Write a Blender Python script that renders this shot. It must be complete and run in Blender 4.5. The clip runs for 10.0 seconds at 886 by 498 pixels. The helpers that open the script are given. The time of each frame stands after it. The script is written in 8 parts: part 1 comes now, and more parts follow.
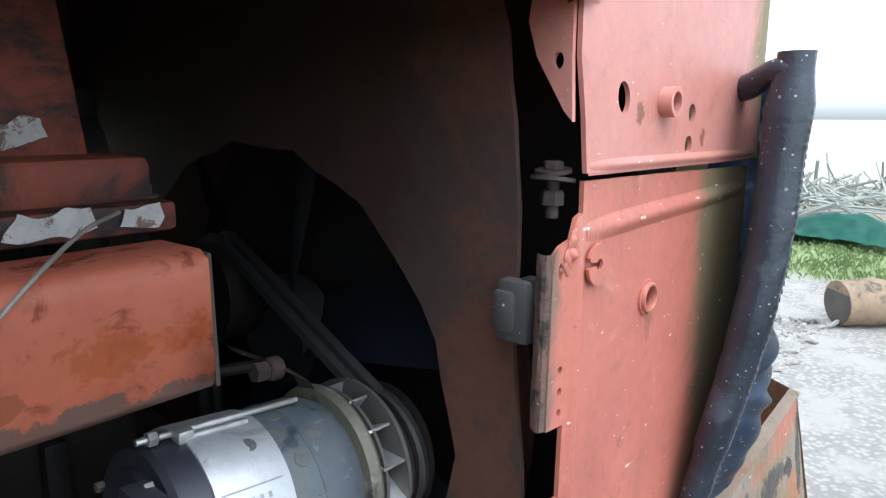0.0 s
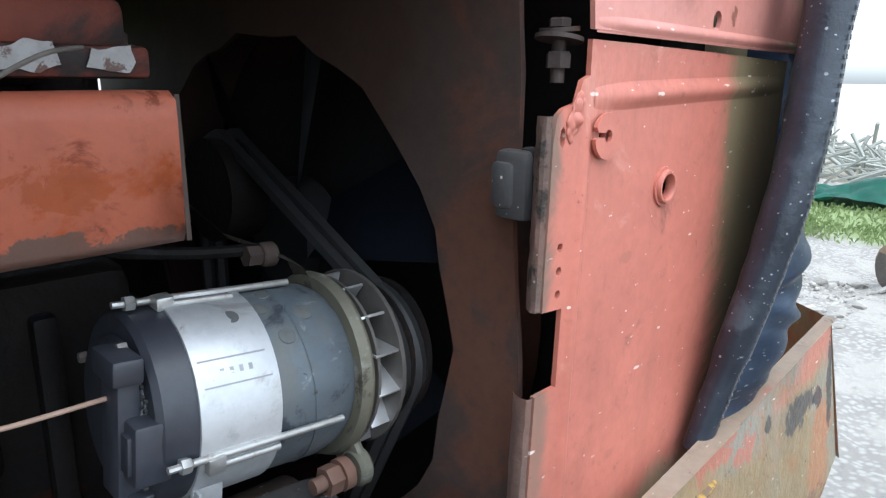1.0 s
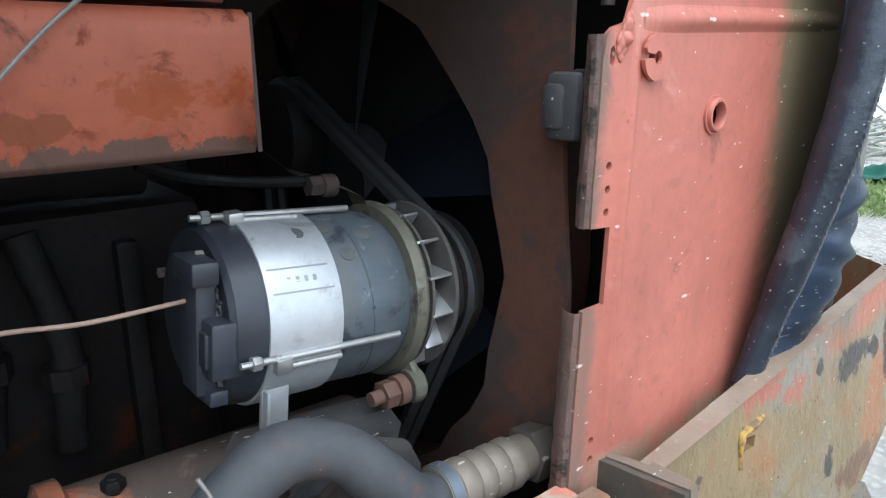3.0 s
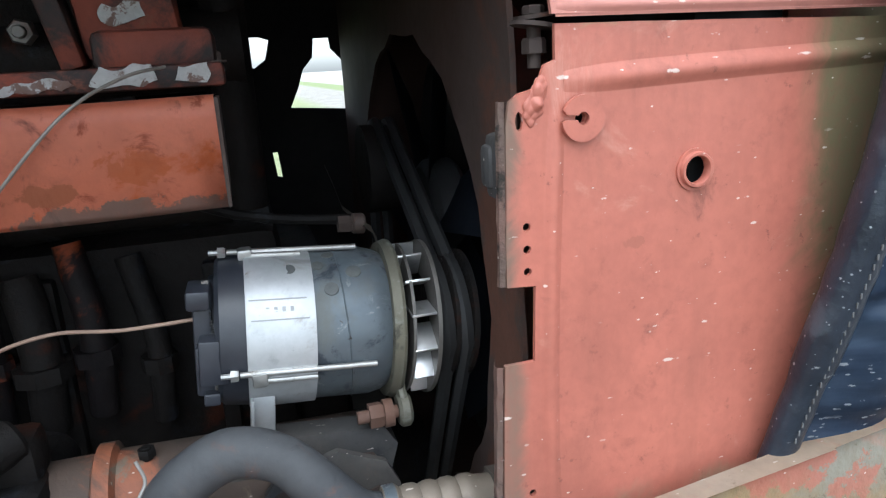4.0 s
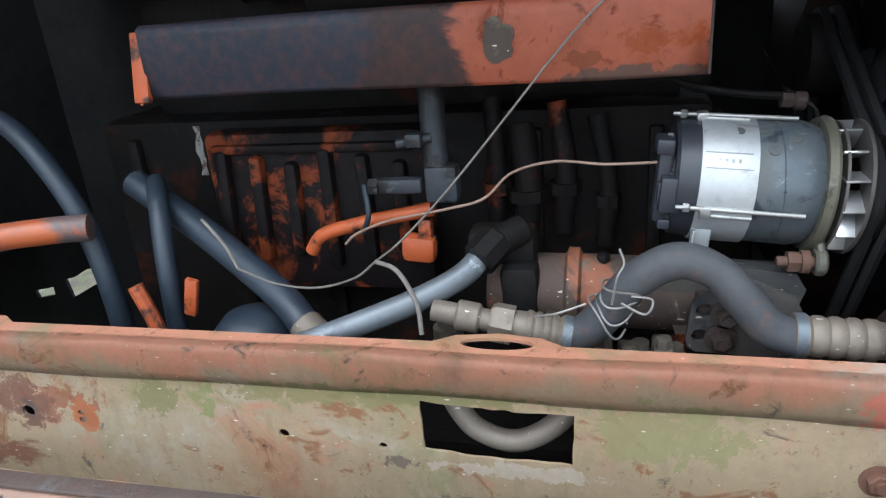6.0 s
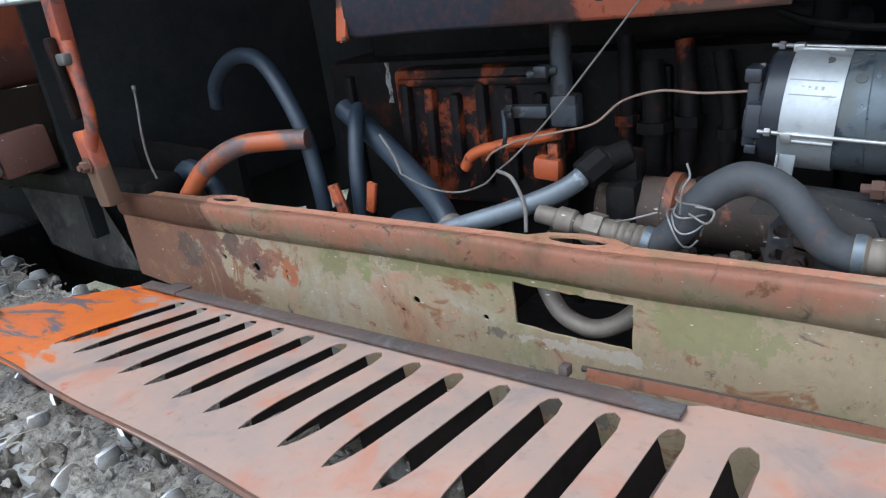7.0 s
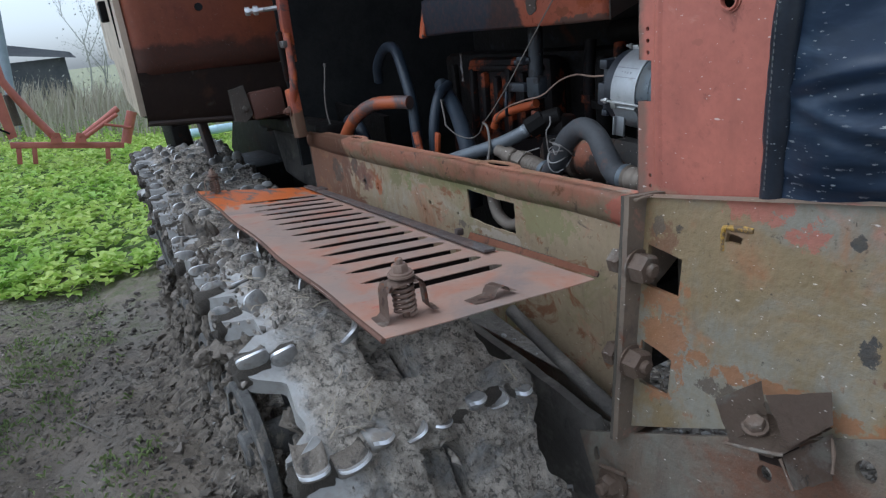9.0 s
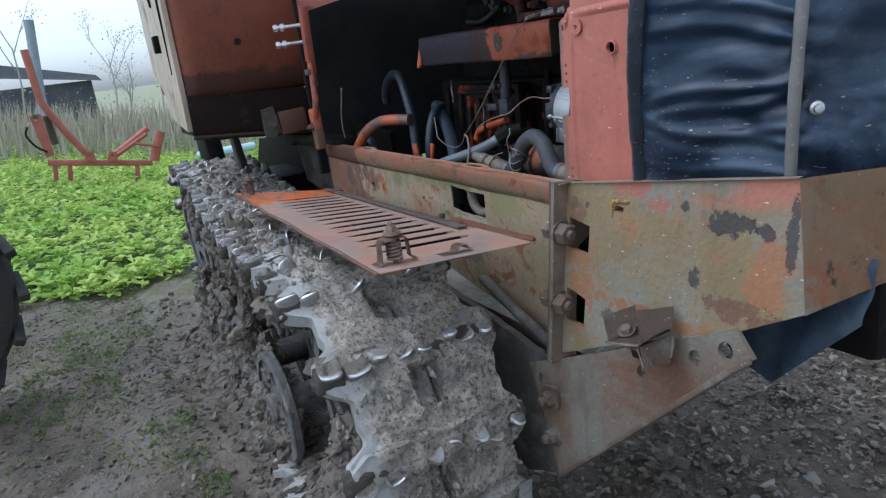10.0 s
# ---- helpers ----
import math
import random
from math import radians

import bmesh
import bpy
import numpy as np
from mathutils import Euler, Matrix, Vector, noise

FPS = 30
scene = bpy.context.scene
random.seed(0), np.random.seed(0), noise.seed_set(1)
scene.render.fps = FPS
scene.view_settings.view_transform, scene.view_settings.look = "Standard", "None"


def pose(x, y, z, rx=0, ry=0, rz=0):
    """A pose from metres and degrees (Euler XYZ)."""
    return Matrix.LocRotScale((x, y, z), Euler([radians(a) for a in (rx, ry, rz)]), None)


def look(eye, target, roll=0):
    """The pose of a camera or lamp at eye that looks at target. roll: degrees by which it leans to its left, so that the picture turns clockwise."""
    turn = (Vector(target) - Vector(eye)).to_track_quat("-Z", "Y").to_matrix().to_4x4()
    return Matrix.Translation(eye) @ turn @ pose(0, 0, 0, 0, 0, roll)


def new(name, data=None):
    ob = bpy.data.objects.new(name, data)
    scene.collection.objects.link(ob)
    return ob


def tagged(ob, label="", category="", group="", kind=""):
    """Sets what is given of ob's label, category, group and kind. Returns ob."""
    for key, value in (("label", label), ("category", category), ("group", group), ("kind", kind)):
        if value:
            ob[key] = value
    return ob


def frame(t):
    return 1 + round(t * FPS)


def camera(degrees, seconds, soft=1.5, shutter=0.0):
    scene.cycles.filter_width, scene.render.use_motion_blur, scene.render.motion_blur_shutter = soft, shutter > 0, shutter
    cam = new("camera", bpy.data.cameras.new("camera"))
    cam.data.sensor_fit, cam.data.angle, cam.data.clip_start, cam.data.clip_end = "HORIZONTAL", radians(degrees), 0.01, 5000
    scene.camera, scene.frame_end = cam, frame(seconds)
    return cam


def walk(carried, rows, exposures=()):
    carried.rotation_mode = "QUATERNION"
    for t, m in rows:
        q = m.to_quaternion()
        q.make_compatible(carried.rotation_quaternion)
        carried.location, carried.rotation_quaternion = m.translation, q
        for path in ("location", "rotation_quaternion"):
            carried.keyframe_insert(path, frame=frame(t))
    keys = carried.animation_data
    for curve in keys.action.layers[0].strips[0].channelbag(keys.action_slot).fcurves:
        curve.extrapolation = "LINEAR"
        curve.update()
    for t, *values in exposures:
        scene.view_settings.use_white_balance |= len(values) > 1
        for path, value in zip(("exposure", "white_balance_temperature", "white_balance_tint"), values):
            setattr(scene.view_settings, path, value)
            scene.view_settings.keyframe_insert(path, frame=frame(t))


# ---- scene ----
cam = camera(66.4, 10.0, 1.25)
PATH = [
    (0, (-0.074, -0.233, 1.618), (1.387, 1.077, 1.235), 0.2),
    (0.4, (-0.056, -0.234, 1.625), (1.413, 1.076, 1.273), -0.8),
    (0.5, (-0.053, -0.229, 1.63), (1.4, 1.082, 1.218), 0.1),
    (1, (-0.036, -0.245, 1.546), (1.326, 1.133, 1.053), 0.8),
    (1.5, (-0.017, -0.231, 1.467), (1.218, 1.197, 0.807), 0.0),
    (1.7, (-0.014, -0.225, 1.44), (1.236, 1.223, 0.857), 2.2),
    (2, (-0.015, -0.225, 1.414), (1.244, 1.173, 0.738), 2.2),
    (2.5, (-0.054, -0.245, 1.454), (1.246, 1.157, 0.867), 1.2),
    (3, (-0.061, -0.27, 1.506), (1.183, 1.2, 0.965), 0.0),
    (3.2, (-0.053, -0.293, 1.522), (1.132, 1.233, 1.005), -0.3),
    (4.3, (0.218, -0.461, 1.563), (0.492, 1.451, 1.044), -5.4),
    (4.5, (0.231, -0.481, 1.572), (0.394, 1.451, 1.079), -6.8),
    (5, (0.218, -0.522, 1.566), (0.101, 1.43, 1.149), -7.3),
    (5.5, (0.154, -0.558, 1.553), (-0.195, 1.316, 0.946), -6.0),
    (6, (0.035, -0.622, 1.559), (-0.438, 1.178, 0.826), -4.8),
    (6.2, (-0.012, -0.676, 1.553), (-0.456, 1.128, 0.814), -4.8),
    (7.3, (0.414, -0.753, 1.52), (-0.838, 0.619, 0.78), -8.4),
    (7.5, (0.481, -0.782, 1.516), (-0.749, 0.618, 0.79), -9.2),
    (8, (0.656, -0.919, 1.511), (-0.631, 0.417, 0.764), -9.6),
    (8.5, (0.849, -0.889, 1.531), (-0.641, 0.278, 0.881), -6.2),
    (9, (1.084, -0.785, 1.475), (-0.571, 0.145, 0.845), -6.9),
    (9.5, (1.239, -0.846, 1.486), (-0.458, 0.046, 0.916), -7.7),
    (9.8, (1.383, -0.932, 1.5), (-0.331, -0.073, 0.933), -8.3),
    (10, (1.5, -0.946, 1.499), (-0.19, -0.04, 0.932), -7.0),
]
EXPOSURES = [(0.0, 1.0, 5650, 5), (1.0, 1.0, 5650, 5), (2.0, 0.8, 5650, 4), (3.0, 0.95, 5600, 4), (4.5, 0.77, 5800, 4), (5.0, 0.68, 5800, 4), (5.5, 0.78, 5800, 4),
             (6.2, 0.95, 5650, 4), (7.5, 0.4, 5400, 4), (8.0, 0.05, 5400, 5), (8.5, -0.18, 5450, 6), (9.0, -0.17, 5400, 6), (10.0, 0.04, 5350, 6)]
walk(cam, [(t, look(eye, target, roll)) for t, eye, target, roll in PATH], EXPOSURES)

# ---- light ----
world = bpy.data.worlds.new("sky")
scene.world = world
world.use_nodes = True
wn, wl = world.node_tree.nodes, world.node_tree.links
sky = wn.new("ShaderNodeTexSky")
sky.sky_type, sky.sun_disc = 'NISHITA', False
sky.sun_elevation, sky.sun_rotation = radians(65), radians(197)
sky.dust_density, sky.air_density, sky.ozone_density = 2.0, 1.0, 1.0
grey = wn.new("ShaderNodeHueSaturation")
grey.inputs["Saturation"].default_value = 0.22
wl.new(sky.outputs[0], grey.inputs["Color"])
wl.new(grey.outputs[0], wn["Background"].inputs["Color"])
wn["Background"].inputs["Strength"].default_value = 0.25
sun_data = bpy.data.lights.new("sun", 'SUN')
sun_data.energy, sun_data.angle, sun_data.color = 1.0, radians(60), (1.0, 0.99, 0.97)
sun = new("sun", sun_data)
sun.matrix_world = look((-1.5, -5, 12), (0, 0, 1))


# ---- materials ----
class Nodes:
    def __init__(self, name):
        self.m = bpy.data.materials.new(name)
        self.m.use_nodes = True
        self.t = self.m.node_tree
        self.b = self.t.nodes["Principled BSDF"]
        tc = self.t.nodes.new("ShaderNodeTexCoord")
        info = self.t.nodes.new("ShaderNodeObjectInfo")
        add = self.t.nodes.new("ShaderNodeVectorMath")
        add.operation = 'ADD'
        self.t.links.new(tc.outputs["Object"], add.inputs[0])
        self.co = add.outputs[0]
        self.raw = tc.outputs["Object"]
        scale = self.t.nodes.new("ShaderNodeMath")
        scale.operation = 'MULTIPLY'
        scale.inputs[1].default_value = 7.0
        self.rand = info.outputs["Random"]
        self.t.links.new(info.outputs["Random"], scale.inputs[0])
        self.t.links.new(scale.outputs[0], add.inputs[1])
        self.island = self.t.nodes.new("ShaderNodeNewGeometry").outputs["Random Per Island"]

    def put(self, socket, value):
        if hasattr(value, "is_linked"):
            self.t.links.new(value, socket)
        else:
            socket.default_value = value

    def math(self, op, a, b=0.0, clamp=False):
        n = self.t.nodes.new("ShaderNodeMath")
        n.operation, n.use_clamp = op, clamp
        self.put(n.inputs[0], a)
        self.put(n.inputs[1], b)
        return n.outputs[0]

    def noise(self, scale, detail=5.0, stretch=(1, 1, 1), rough=0.6, warp=0.0):
        co = self.co
        if stretch != (1, 1, 1):
            mp = self.t.nodes.new("ShaderNodeMapping")
            mp.inputs["Scale"].default_value = stretch
            self.t.links.new(co, mp.inputs["Vector"])
            co = mp.outputs[0]
        n = self.t.nodes.new("ShaderNodeTexNoise")
        n.inputs["Scale"].default_value, n.inputs["Detail"].default_value = scale, detail
        n.inputs["Roughness"].default_value, n.inputs["Distortion"].default_value = rough, warp
        self.t.links.new(co, n.inputs["Vector"])
        return n.outputs["Fac"]

    def cells(self, scale, stretch=(1, 1, 1), turn=0.0):
        mp = self.t.nodes.new("ShaderNodeMapping")
        mp.inputs["Scale"].default_value = stretch
        mp.inputs["Rotation"].default_value = (0, turn, 0)
        self.t.links.new(self.co, mp.inputs["Vector"])
        n = self.t.nodes.new("ShaderNodeTexVoronoi")
        n.inputs["Scale"].default_value = scale
        self.t.links.new(mp.outputs[0], n.inputs["Vector"])
        return n.outputs["Distance"], n.outputs["Color"]

    def ramp(self, value, lo, hi):
        n = self.t.nodes.new("ShaderNodeMapRange")
        n.interpolation_type = 'SMOOTHSTEP'
        n.inputs["From Min"].default_value, n.inputs["From Max"].default_value = lo, hi
        self.t.links.new(value, n.inputs["Value"])
        return n.outputs["Result"]

    def mix(self, fac, a, b):
        n = self.t.nodes.new("ShaderNodeMix")
        n.data_type = 'RGBA'
        self.put(n.inputs[0], fac)
        for s, v in ((n.inputs[6], a), (n.inputs[7], b)):
            self.put(s, (*v, 1.0) if isinstance(v, tuple) and len(v) == 3 else v)
        return n.outputs[2]

    def mixf(self, fac, a, b):
        n = self.t.nodes.new("ShaderNodeMix")
        self.put(n.inputs[0], fac)
        self.put(n.inputs[2], a)
        self.put(n.inputs[3], b)
        return n.outputs[0]

    def axis(self, which):
        n = self.t.nodes.new("ShaderNodeSeparateXYZ")
        self.t.links.new(self.raw, n.inputs[0])
        return n.outputs[which]

    def spot(self, cx, cz, rx, rz, rag=1.3, scale=34.0, soft=0.1):
        """A ragged blot round the point (cx, cz) of an upright sheet."""
        dx = self.math('DIVIDE', self.math('SUBTRACT', self.axis(0), cx), rx)
        dz = self.math('DIVIDE', self.math('SUBTRACT', self.axis(2), cz), rz)
        d = self.math('ADD', self.math('MULTIPLY', dx, dx), self.math('MULTIPLY', dz, dz))
        d = self.math('ADD', d, self.math('MULTIPLY', self.math('SUBTRACT', self.noise(scale, 8.0, rough=0.72, warp=0.3), 0.42), 4.0 * rag))
        return self.ramp(d, 1.0 + soft, 1.0 - soft)

    def bump(self, height, strength, distance=0.004, base=None):
        n = self.t.nodes.new("ShaderNodeBump")
        n.inputs["Strength"].default_value, n.inputs["Distance"].default_value = strength, distance
        self.t.links.new(height, n.inputs["Height"])
        if base is not None:
            self.t.links.new(base, n.inputs["Normal"])
        return n.outputs[0]

    def done(self, colour, rough, metal=0.0, normal=None, coat=0.0, spec=None):
        self.put(self.b.inputs["Base Color"], (*colour, 1.0) if isinstance(colour, tuple) else colour)
        self.put(self.b.inputs["Roughness"], rough)
        self.put(self.b.inputs["Metallic"], metal)
        self.b.inputs["Coat Weight"].default_value = coat
        if spec is not None:
            self.b.inputs["Specular IOR Level"].default_value = spec
        if normal is not None:
            self.t.links.new(normal, self.b.inputs["Normal"])
        return self.m


def worn(name, c1, c2, rough=0.55, metal=0.0, scale=6.0, stains=(), flecks=0.0, fleck_colour=(0.7, 0.62, 0.55),
         bump=0.25, grain=90.0, spec=None, spots=(), streaks=None, depth=0.004):
    """A painted or bare surface in two tones, with stains (colour, noise scale, lo, hi, roughness[, axis, z0, z1]) and small bright flecks."""
    n = Nodes(name)
    col = n.mix(n.ramp(n.noise(scale), 0.3, 0.7), c1, c2)
    r = n.mixf(n.noise(scale * 5), rough - 0.1, rough + 0.1)
    mid = n.noise(scale * 4.5, 8.0, rough=0.75)
    col = n.mix(n.math('MULTIPLY', n.ramp(mid, 0.35, 0.75), 0.35), col, tuple(min(1.0, 1.4 * v) for v in c2))
    col = n.mix(n.math('MULTIPLY', n.ramp(n.noise(scale * 7.0, 8.0, rough=0.7, warp=0.3), 0.56, 0.72), 0.4), col, tuple(0.45 * v for v in c1))
    for i, st in enumerate(stains):
        sc, ssc, lo, hi, srough = st[:5]
        f = n.noise(ssc, 9.0, rough=0.68, warp=0.4 + 0.13 * i)
        if len(st) > 5:
            g = n.ramp(n.axis(st[5]), st[6], st[7])
            f = n.math('ADD', f, n.math('MULTIPLY', n.math('SUBTRACT', g, 0.5), 0.55))
        f = n.ramp(f, lo, hi)
        col = n.mix(f, col, sc)
        r = n.mixf(f, r, srough)
    if streaks:
        for k, (sx, amount) in enumerate(((22.0, 0.5), (60.0, 0.35))):
            f = n.ramp(n.noise(sx, 6.0, (1, 1, 0.12), rough=0.65, warp=0.2), 0.5, 0.72)
            f = n.math('MULTIPLY', f, n.ramp(n.noise(5.0 + 3 * k, 4.0), 0.38, 0.62))
            col = n.mix(n.math('MULTIPLY', f, amount), col, streaks)
        speck = n.ramp(n.noise(85.0, 6.0, rough=0.7), 0.6, 0.68)
        col = n.mix(n.math('MULTIPLY', n.math('MULTIPLY', speck, n.ramp(n.noise(7.0, 4.0), 0.4, 0.6)), 0.7), col, tuple(0.6 * v for v in streaks))
    for sc, cx, cz, rx, rz in spots:
        col = n.mix(n.math('MULTIPLY', n.spot(cx, cz, rx, rz), 0.85), col, sc)
    fine = n.noise(grain, 4.0)
    col = n.mix(n.math('MULTIPLY', n.ramp(fine, 0.35, 0.75), 0.22), col, tuple(0.55 * v for v in c1))
    if flecks:
        for turn, st, sc in ((0.5, (0.3, 1, 1), 60.0), (-0.5, (0.25, 1, 1), 48.0), (0.1, (0.5, 1, 1), 100.0), (0.35, (0.4, 1, 0.9), 130.0), (0.9, (0.35, 1, 1), 75.0)):
            d, cc = n.cells(sc, st, turn)
            keep = n.ramp(n.math('ADD', n.math('MULTIPLY', cc, 0.5), n.noise(4.0 + sc * 0.06, 5.0, rough=0.7)), 0.62, 0.74)
            d = n.math('ADD', d, n.math('MULTIPLY', n.math('SUBTRACT', n.noise(sc * 3.0, 3.0), 0.5), 0.22))
            f = n.math('MULTIPLY', n.ramp(d, 0.13 * flecks, 0.07 * flecks), keep)
            col = n.mix(n.math('MULTIPLY', f, 0.7), col, fleck_colour)
    h = n.math('ADD', n.math('MULTIPLY', n.noise(scale * 3), 0.6), n.math('MULTIPLY', fine, 0.4))
    return n.done(col, r, metal, n.bump(h, bump, depth), spec=spec)


RUST, DIRT, MOSS = (0.16, 0.055, 0.025), (0.13, 0.1, 0.075), (0.13, 0.13, 0.045)
ORANGE = (0.55, 0.11, 0.018)
panel_red = worn("salmon_red_paint", (0.44, 0.142, 0.098), (0.38, 0.12, 0.085), 0.5, stains=(
    ((0.31, 0.1, 0.07), 3.0, 0.5, 0.72, 0.6), ((0.24, 0.085, 0.06), 15.0, 0.6, 0.74, 0.7), ((0.3, 0.22, 0.14), 5.0, 0.6, 0.76, 0.75, 2, 1.28, 1.14), ((0.52, 0.24, 0.18), 8.0, 0.58, 0.72, 0.5),
    # first, olive band towards the apron: moss, with the corner's occlusion painted in
    ((0.15, 0.12, 0.06), 4.0, 0.42, 0.66, 0.8, 0, 0.5, 0.68), ((0.17, 0.11, 0.08), 9.0, 0.42, 0.72, 0.7, 0, 0.356, 0.318), ((0.33, 0.27, 0.15), 12.0, 0.6, 0.75, 0.75, 2, 1.53, 1.6),
    ((0.1, 0.075, 0.05), 30.0, 0.68, 0.74, 0.8)),
    flecks=0.6, bump=0.2, streaks=(0.27, 0.095, 0.065), spots=(((0.33, 0.11, 0.075), 0.43, 1.409, 0.01, 0.006), ((0.23, 0.16, 0.09), 0.5, 1.13, 0.12, 0.025)))
hood_red = worn("faded_red_paint", (0.52, 0.225, 0.185), (0.46, 0.185, 0.145), 0.45, stains=(
    ((0.35, 0.12, 0.075), 4.0, 0.58, 0.75, 0.6), (RUST, 12.0, 0.72, 0.78, 0.85), ((0.2, 0.17, 0.09), 4.0, 0.5, 0.7, 0.8, 0, 0.6, 0.78)), bump=0.14, flecks=0.4,
    spots=((RUST, 0.57, 1.6, 0.008, 0.016), (RUST, 0.44, 1.622, 0.01, 0.012)))
beam_red = worn("scorched_red_paint", (0.55, 0.17, 0.1), (0.47, 0.13, 0.07), 0.5, stains=(
    ((0.46, 0.1, 0.025), 14.0, 0.56, 0.66, 0.7), ((0.25, 0.055, 0.025), 22.0, 0.55, 0.64, 0.8), ((0.15, 0.05, 0.035), 16.0, 0.58, 0.68, 0.8),
    ((0.06, 0.042, 0.042), 5.0, 0.46, 0.56, 0.6, 0, -0.04, -0.2), ((0.04, 0.05, 0.072), 4.0, 0.38, 0.54, 0.5, 0, -0.16, -0.36)), bump=0.3,
    spots=(((0.12, 0.1, 0.085), 0.06, 1.447, 0.14, 0.014), ((0.42, 0.1, 0.03), 0.07, 1.485, 0.03, 0.016), ((0.3, 0.09, 0.04), 0.0, 1.47, 0.03, 0.01)))
sill_paint = worn("weathered_sill_paint", (0.31, 0.225, 0.14), (0.25, 0.19, 0.115), 0.72, stains=(
    ((0.42, 0.18, 0.11), 6.0, 0.5, 0.68, 0.6, 2, 1.07, 1.2), ((0.33, 0.29, 0.23), 4.0, 0.54, 0.7, 0.7), ((0.19, 0.17, 0.075), 6.0, 0.5, 0.7, 0.85), ((0.26, 0.12, 0.06), 3.0, 0.52, 0.7, 0.8),
    ((0.34, 0.17, 0.1), 9.0, 0.57, 0.7, 0.7), ((0.09, 0.065, 0.05), 18.0, 0.6, 0.7, 0.8), ((0.15, 0.065, 0.035), 5.0, 0.52, 0.6, 0.85, 0, -0.45, -1.1), ((0.2, 0.09, 0.04), 11.0, 0.56, 0.64, 0.85)), flecks=0.4, bump=0.35, streaks=(0.15, 0.1, 0.065),
    spots=(((0.2, 0.07, 0.035), -0.7, 1.075, 0.1, 0.035), ((0.05, 0.03, 0.024), -0.79, 1.1, 0.03, 0.045), ((0.045, 0.03, 0.025), -0.727, 1.055, 0.022, 0.024), ((0.06, 0.035, 0.03), -0.632, 1.058, 0.014, 0.016), ((0.06, 0.04, 0.03), -0.93, 1.07, 0.05, 0.05), ((0.16, 0.17, 0.06), -0.454, 1.1, 0.025, 0.035), ((0.17, 0.15, 0.06), -0.3, 1.12, 0.16, 0.02), ((0.16, 0.14, 0.06), -0.52, 1.1, 0.03, 0.04), ((0.2, 0.18, 0.08), 0.1, 1.1, 0.1, 0.05), ((0.14, 0.13, 0.05), -0.13, 1.125, 0.14, 0.014), ((0.3, 0.09, 0.03), -0.644, 1.058, 0.03, 0.032), ((0.13, 0.06, 0.04), -0.735, 1.075, 0.06, 0.05), ((0.08, 0.05, 0.045), -0.73, 1.063, 0.018, 0.018),
           ((0.12, 0.055, 0.035), -0.85, 1.1, 0.04, 0.06), ((0.5, 0.15, 0.1), 0.31, 1.15, 0.05, 0.03), 
           ((0.1, 0.075, 0.06), -0.2, 1.03, 0.03, 0.012), ((0.36, 0.3, 0.24), -0.06, 1.03, 0.12, 0.014), ((0.12, 0.1, 0.085), -0.1, 0.94, 0.1, 0.05)))
bumper_paint = worn("ochre_bumper_paint", (0.235, 0.165, 0.085), (0.175, 0.13, 0.068), 0.42, stains=(
    ((0.36, 0.135, 0.09), 4.0, 0.5, 0.66, 0.6, 2, 1.11, 1.25), ((0.21, 0.195, 0.155), 3.5, 0.48, 0.62, 0.75), ((0.26, 0.125, 0.055), 6.0, 0.52, 0.68, 0.7), ((0.06, 0.048, 0.036), 48.0, 0.63, 0.69, 0.8), ((0.3, 0.265, 0.2), 3.0, 0.56, 0.74, 0.7), ((0.24, 0.1, 0.05), 9.0, 0.6, 0.72, 0.8),
    ((0.022, 0.024, 0.03), 11.0, 0.7, 0.715, 0.7), (RUST, 13.0, 0.66, 0.74, 0.85)), flecks=0.5, bump=0.7, streaks=(0.13, 0.085, 0.05), depth=0.006,
    spots=(((0.26, 0.115, 0.05), 0.42, 0.99, 0.05, 0.13), ((0.25, 0.11, 0.045), 0.66, 0.965, 0.2, 0.02), ((0.15, 0.075, 0.04), 0.41, 1.12, 0.03, 0.05), ((0.3, 0.13, 0.06), 0.86, 1.09, 0.05, 0.09), ((0.018, 0.02, 0.028), 0.785, 1.165, 0.05, 0.024), ((0.02, 0.022, 0.03), 0.85, 1.16, 0.02, 0.016), ((0.03, 0.03, 0.03), 0.69, 1.185, 0.01, 0.012),
           ((0.34, 0.11, 0.075), 0.56, 1.2, 0.07, 0.022), ((0.33, 0.11, 0.075), 0.63, 1.18, 0.03, 0.025),
           ((0.13, 0.065, 0.04), 0.82, 1.02, 0.1, 0.025), ((0.03, 0.03, 0.033), 0.895, 1.17, 0.012, 0.07), ((0.025, 0.027, 0.032), 0.72, 1.06, 0.016, 0.02), ((0.1, 0.08, 0.06), 0.4, 1.15, 0.012, 0.03), ((0.08, 0.06, 0.045), 0.58, 0.93, 0.1, 0.018)))
corner_paint = worn("worn_bumper_corner_paint", (0.27, 0.2, 0.12), (0.3, 0.16, 0.085), 0.5, stains=(
    ((0.36, 0.12, 0.05), 5.0, 0.5, 0.64, 0.75), ((0.3, 0.29, 0.25), 5.0, 0.54, 0.68, 0.7), ((0.06, 0.05, 0.04), 20.0, 0.58, 0.68, 0.8)), flecks=0.4, bump=0.35, streaks=(0.12, 0.07, 0.04))
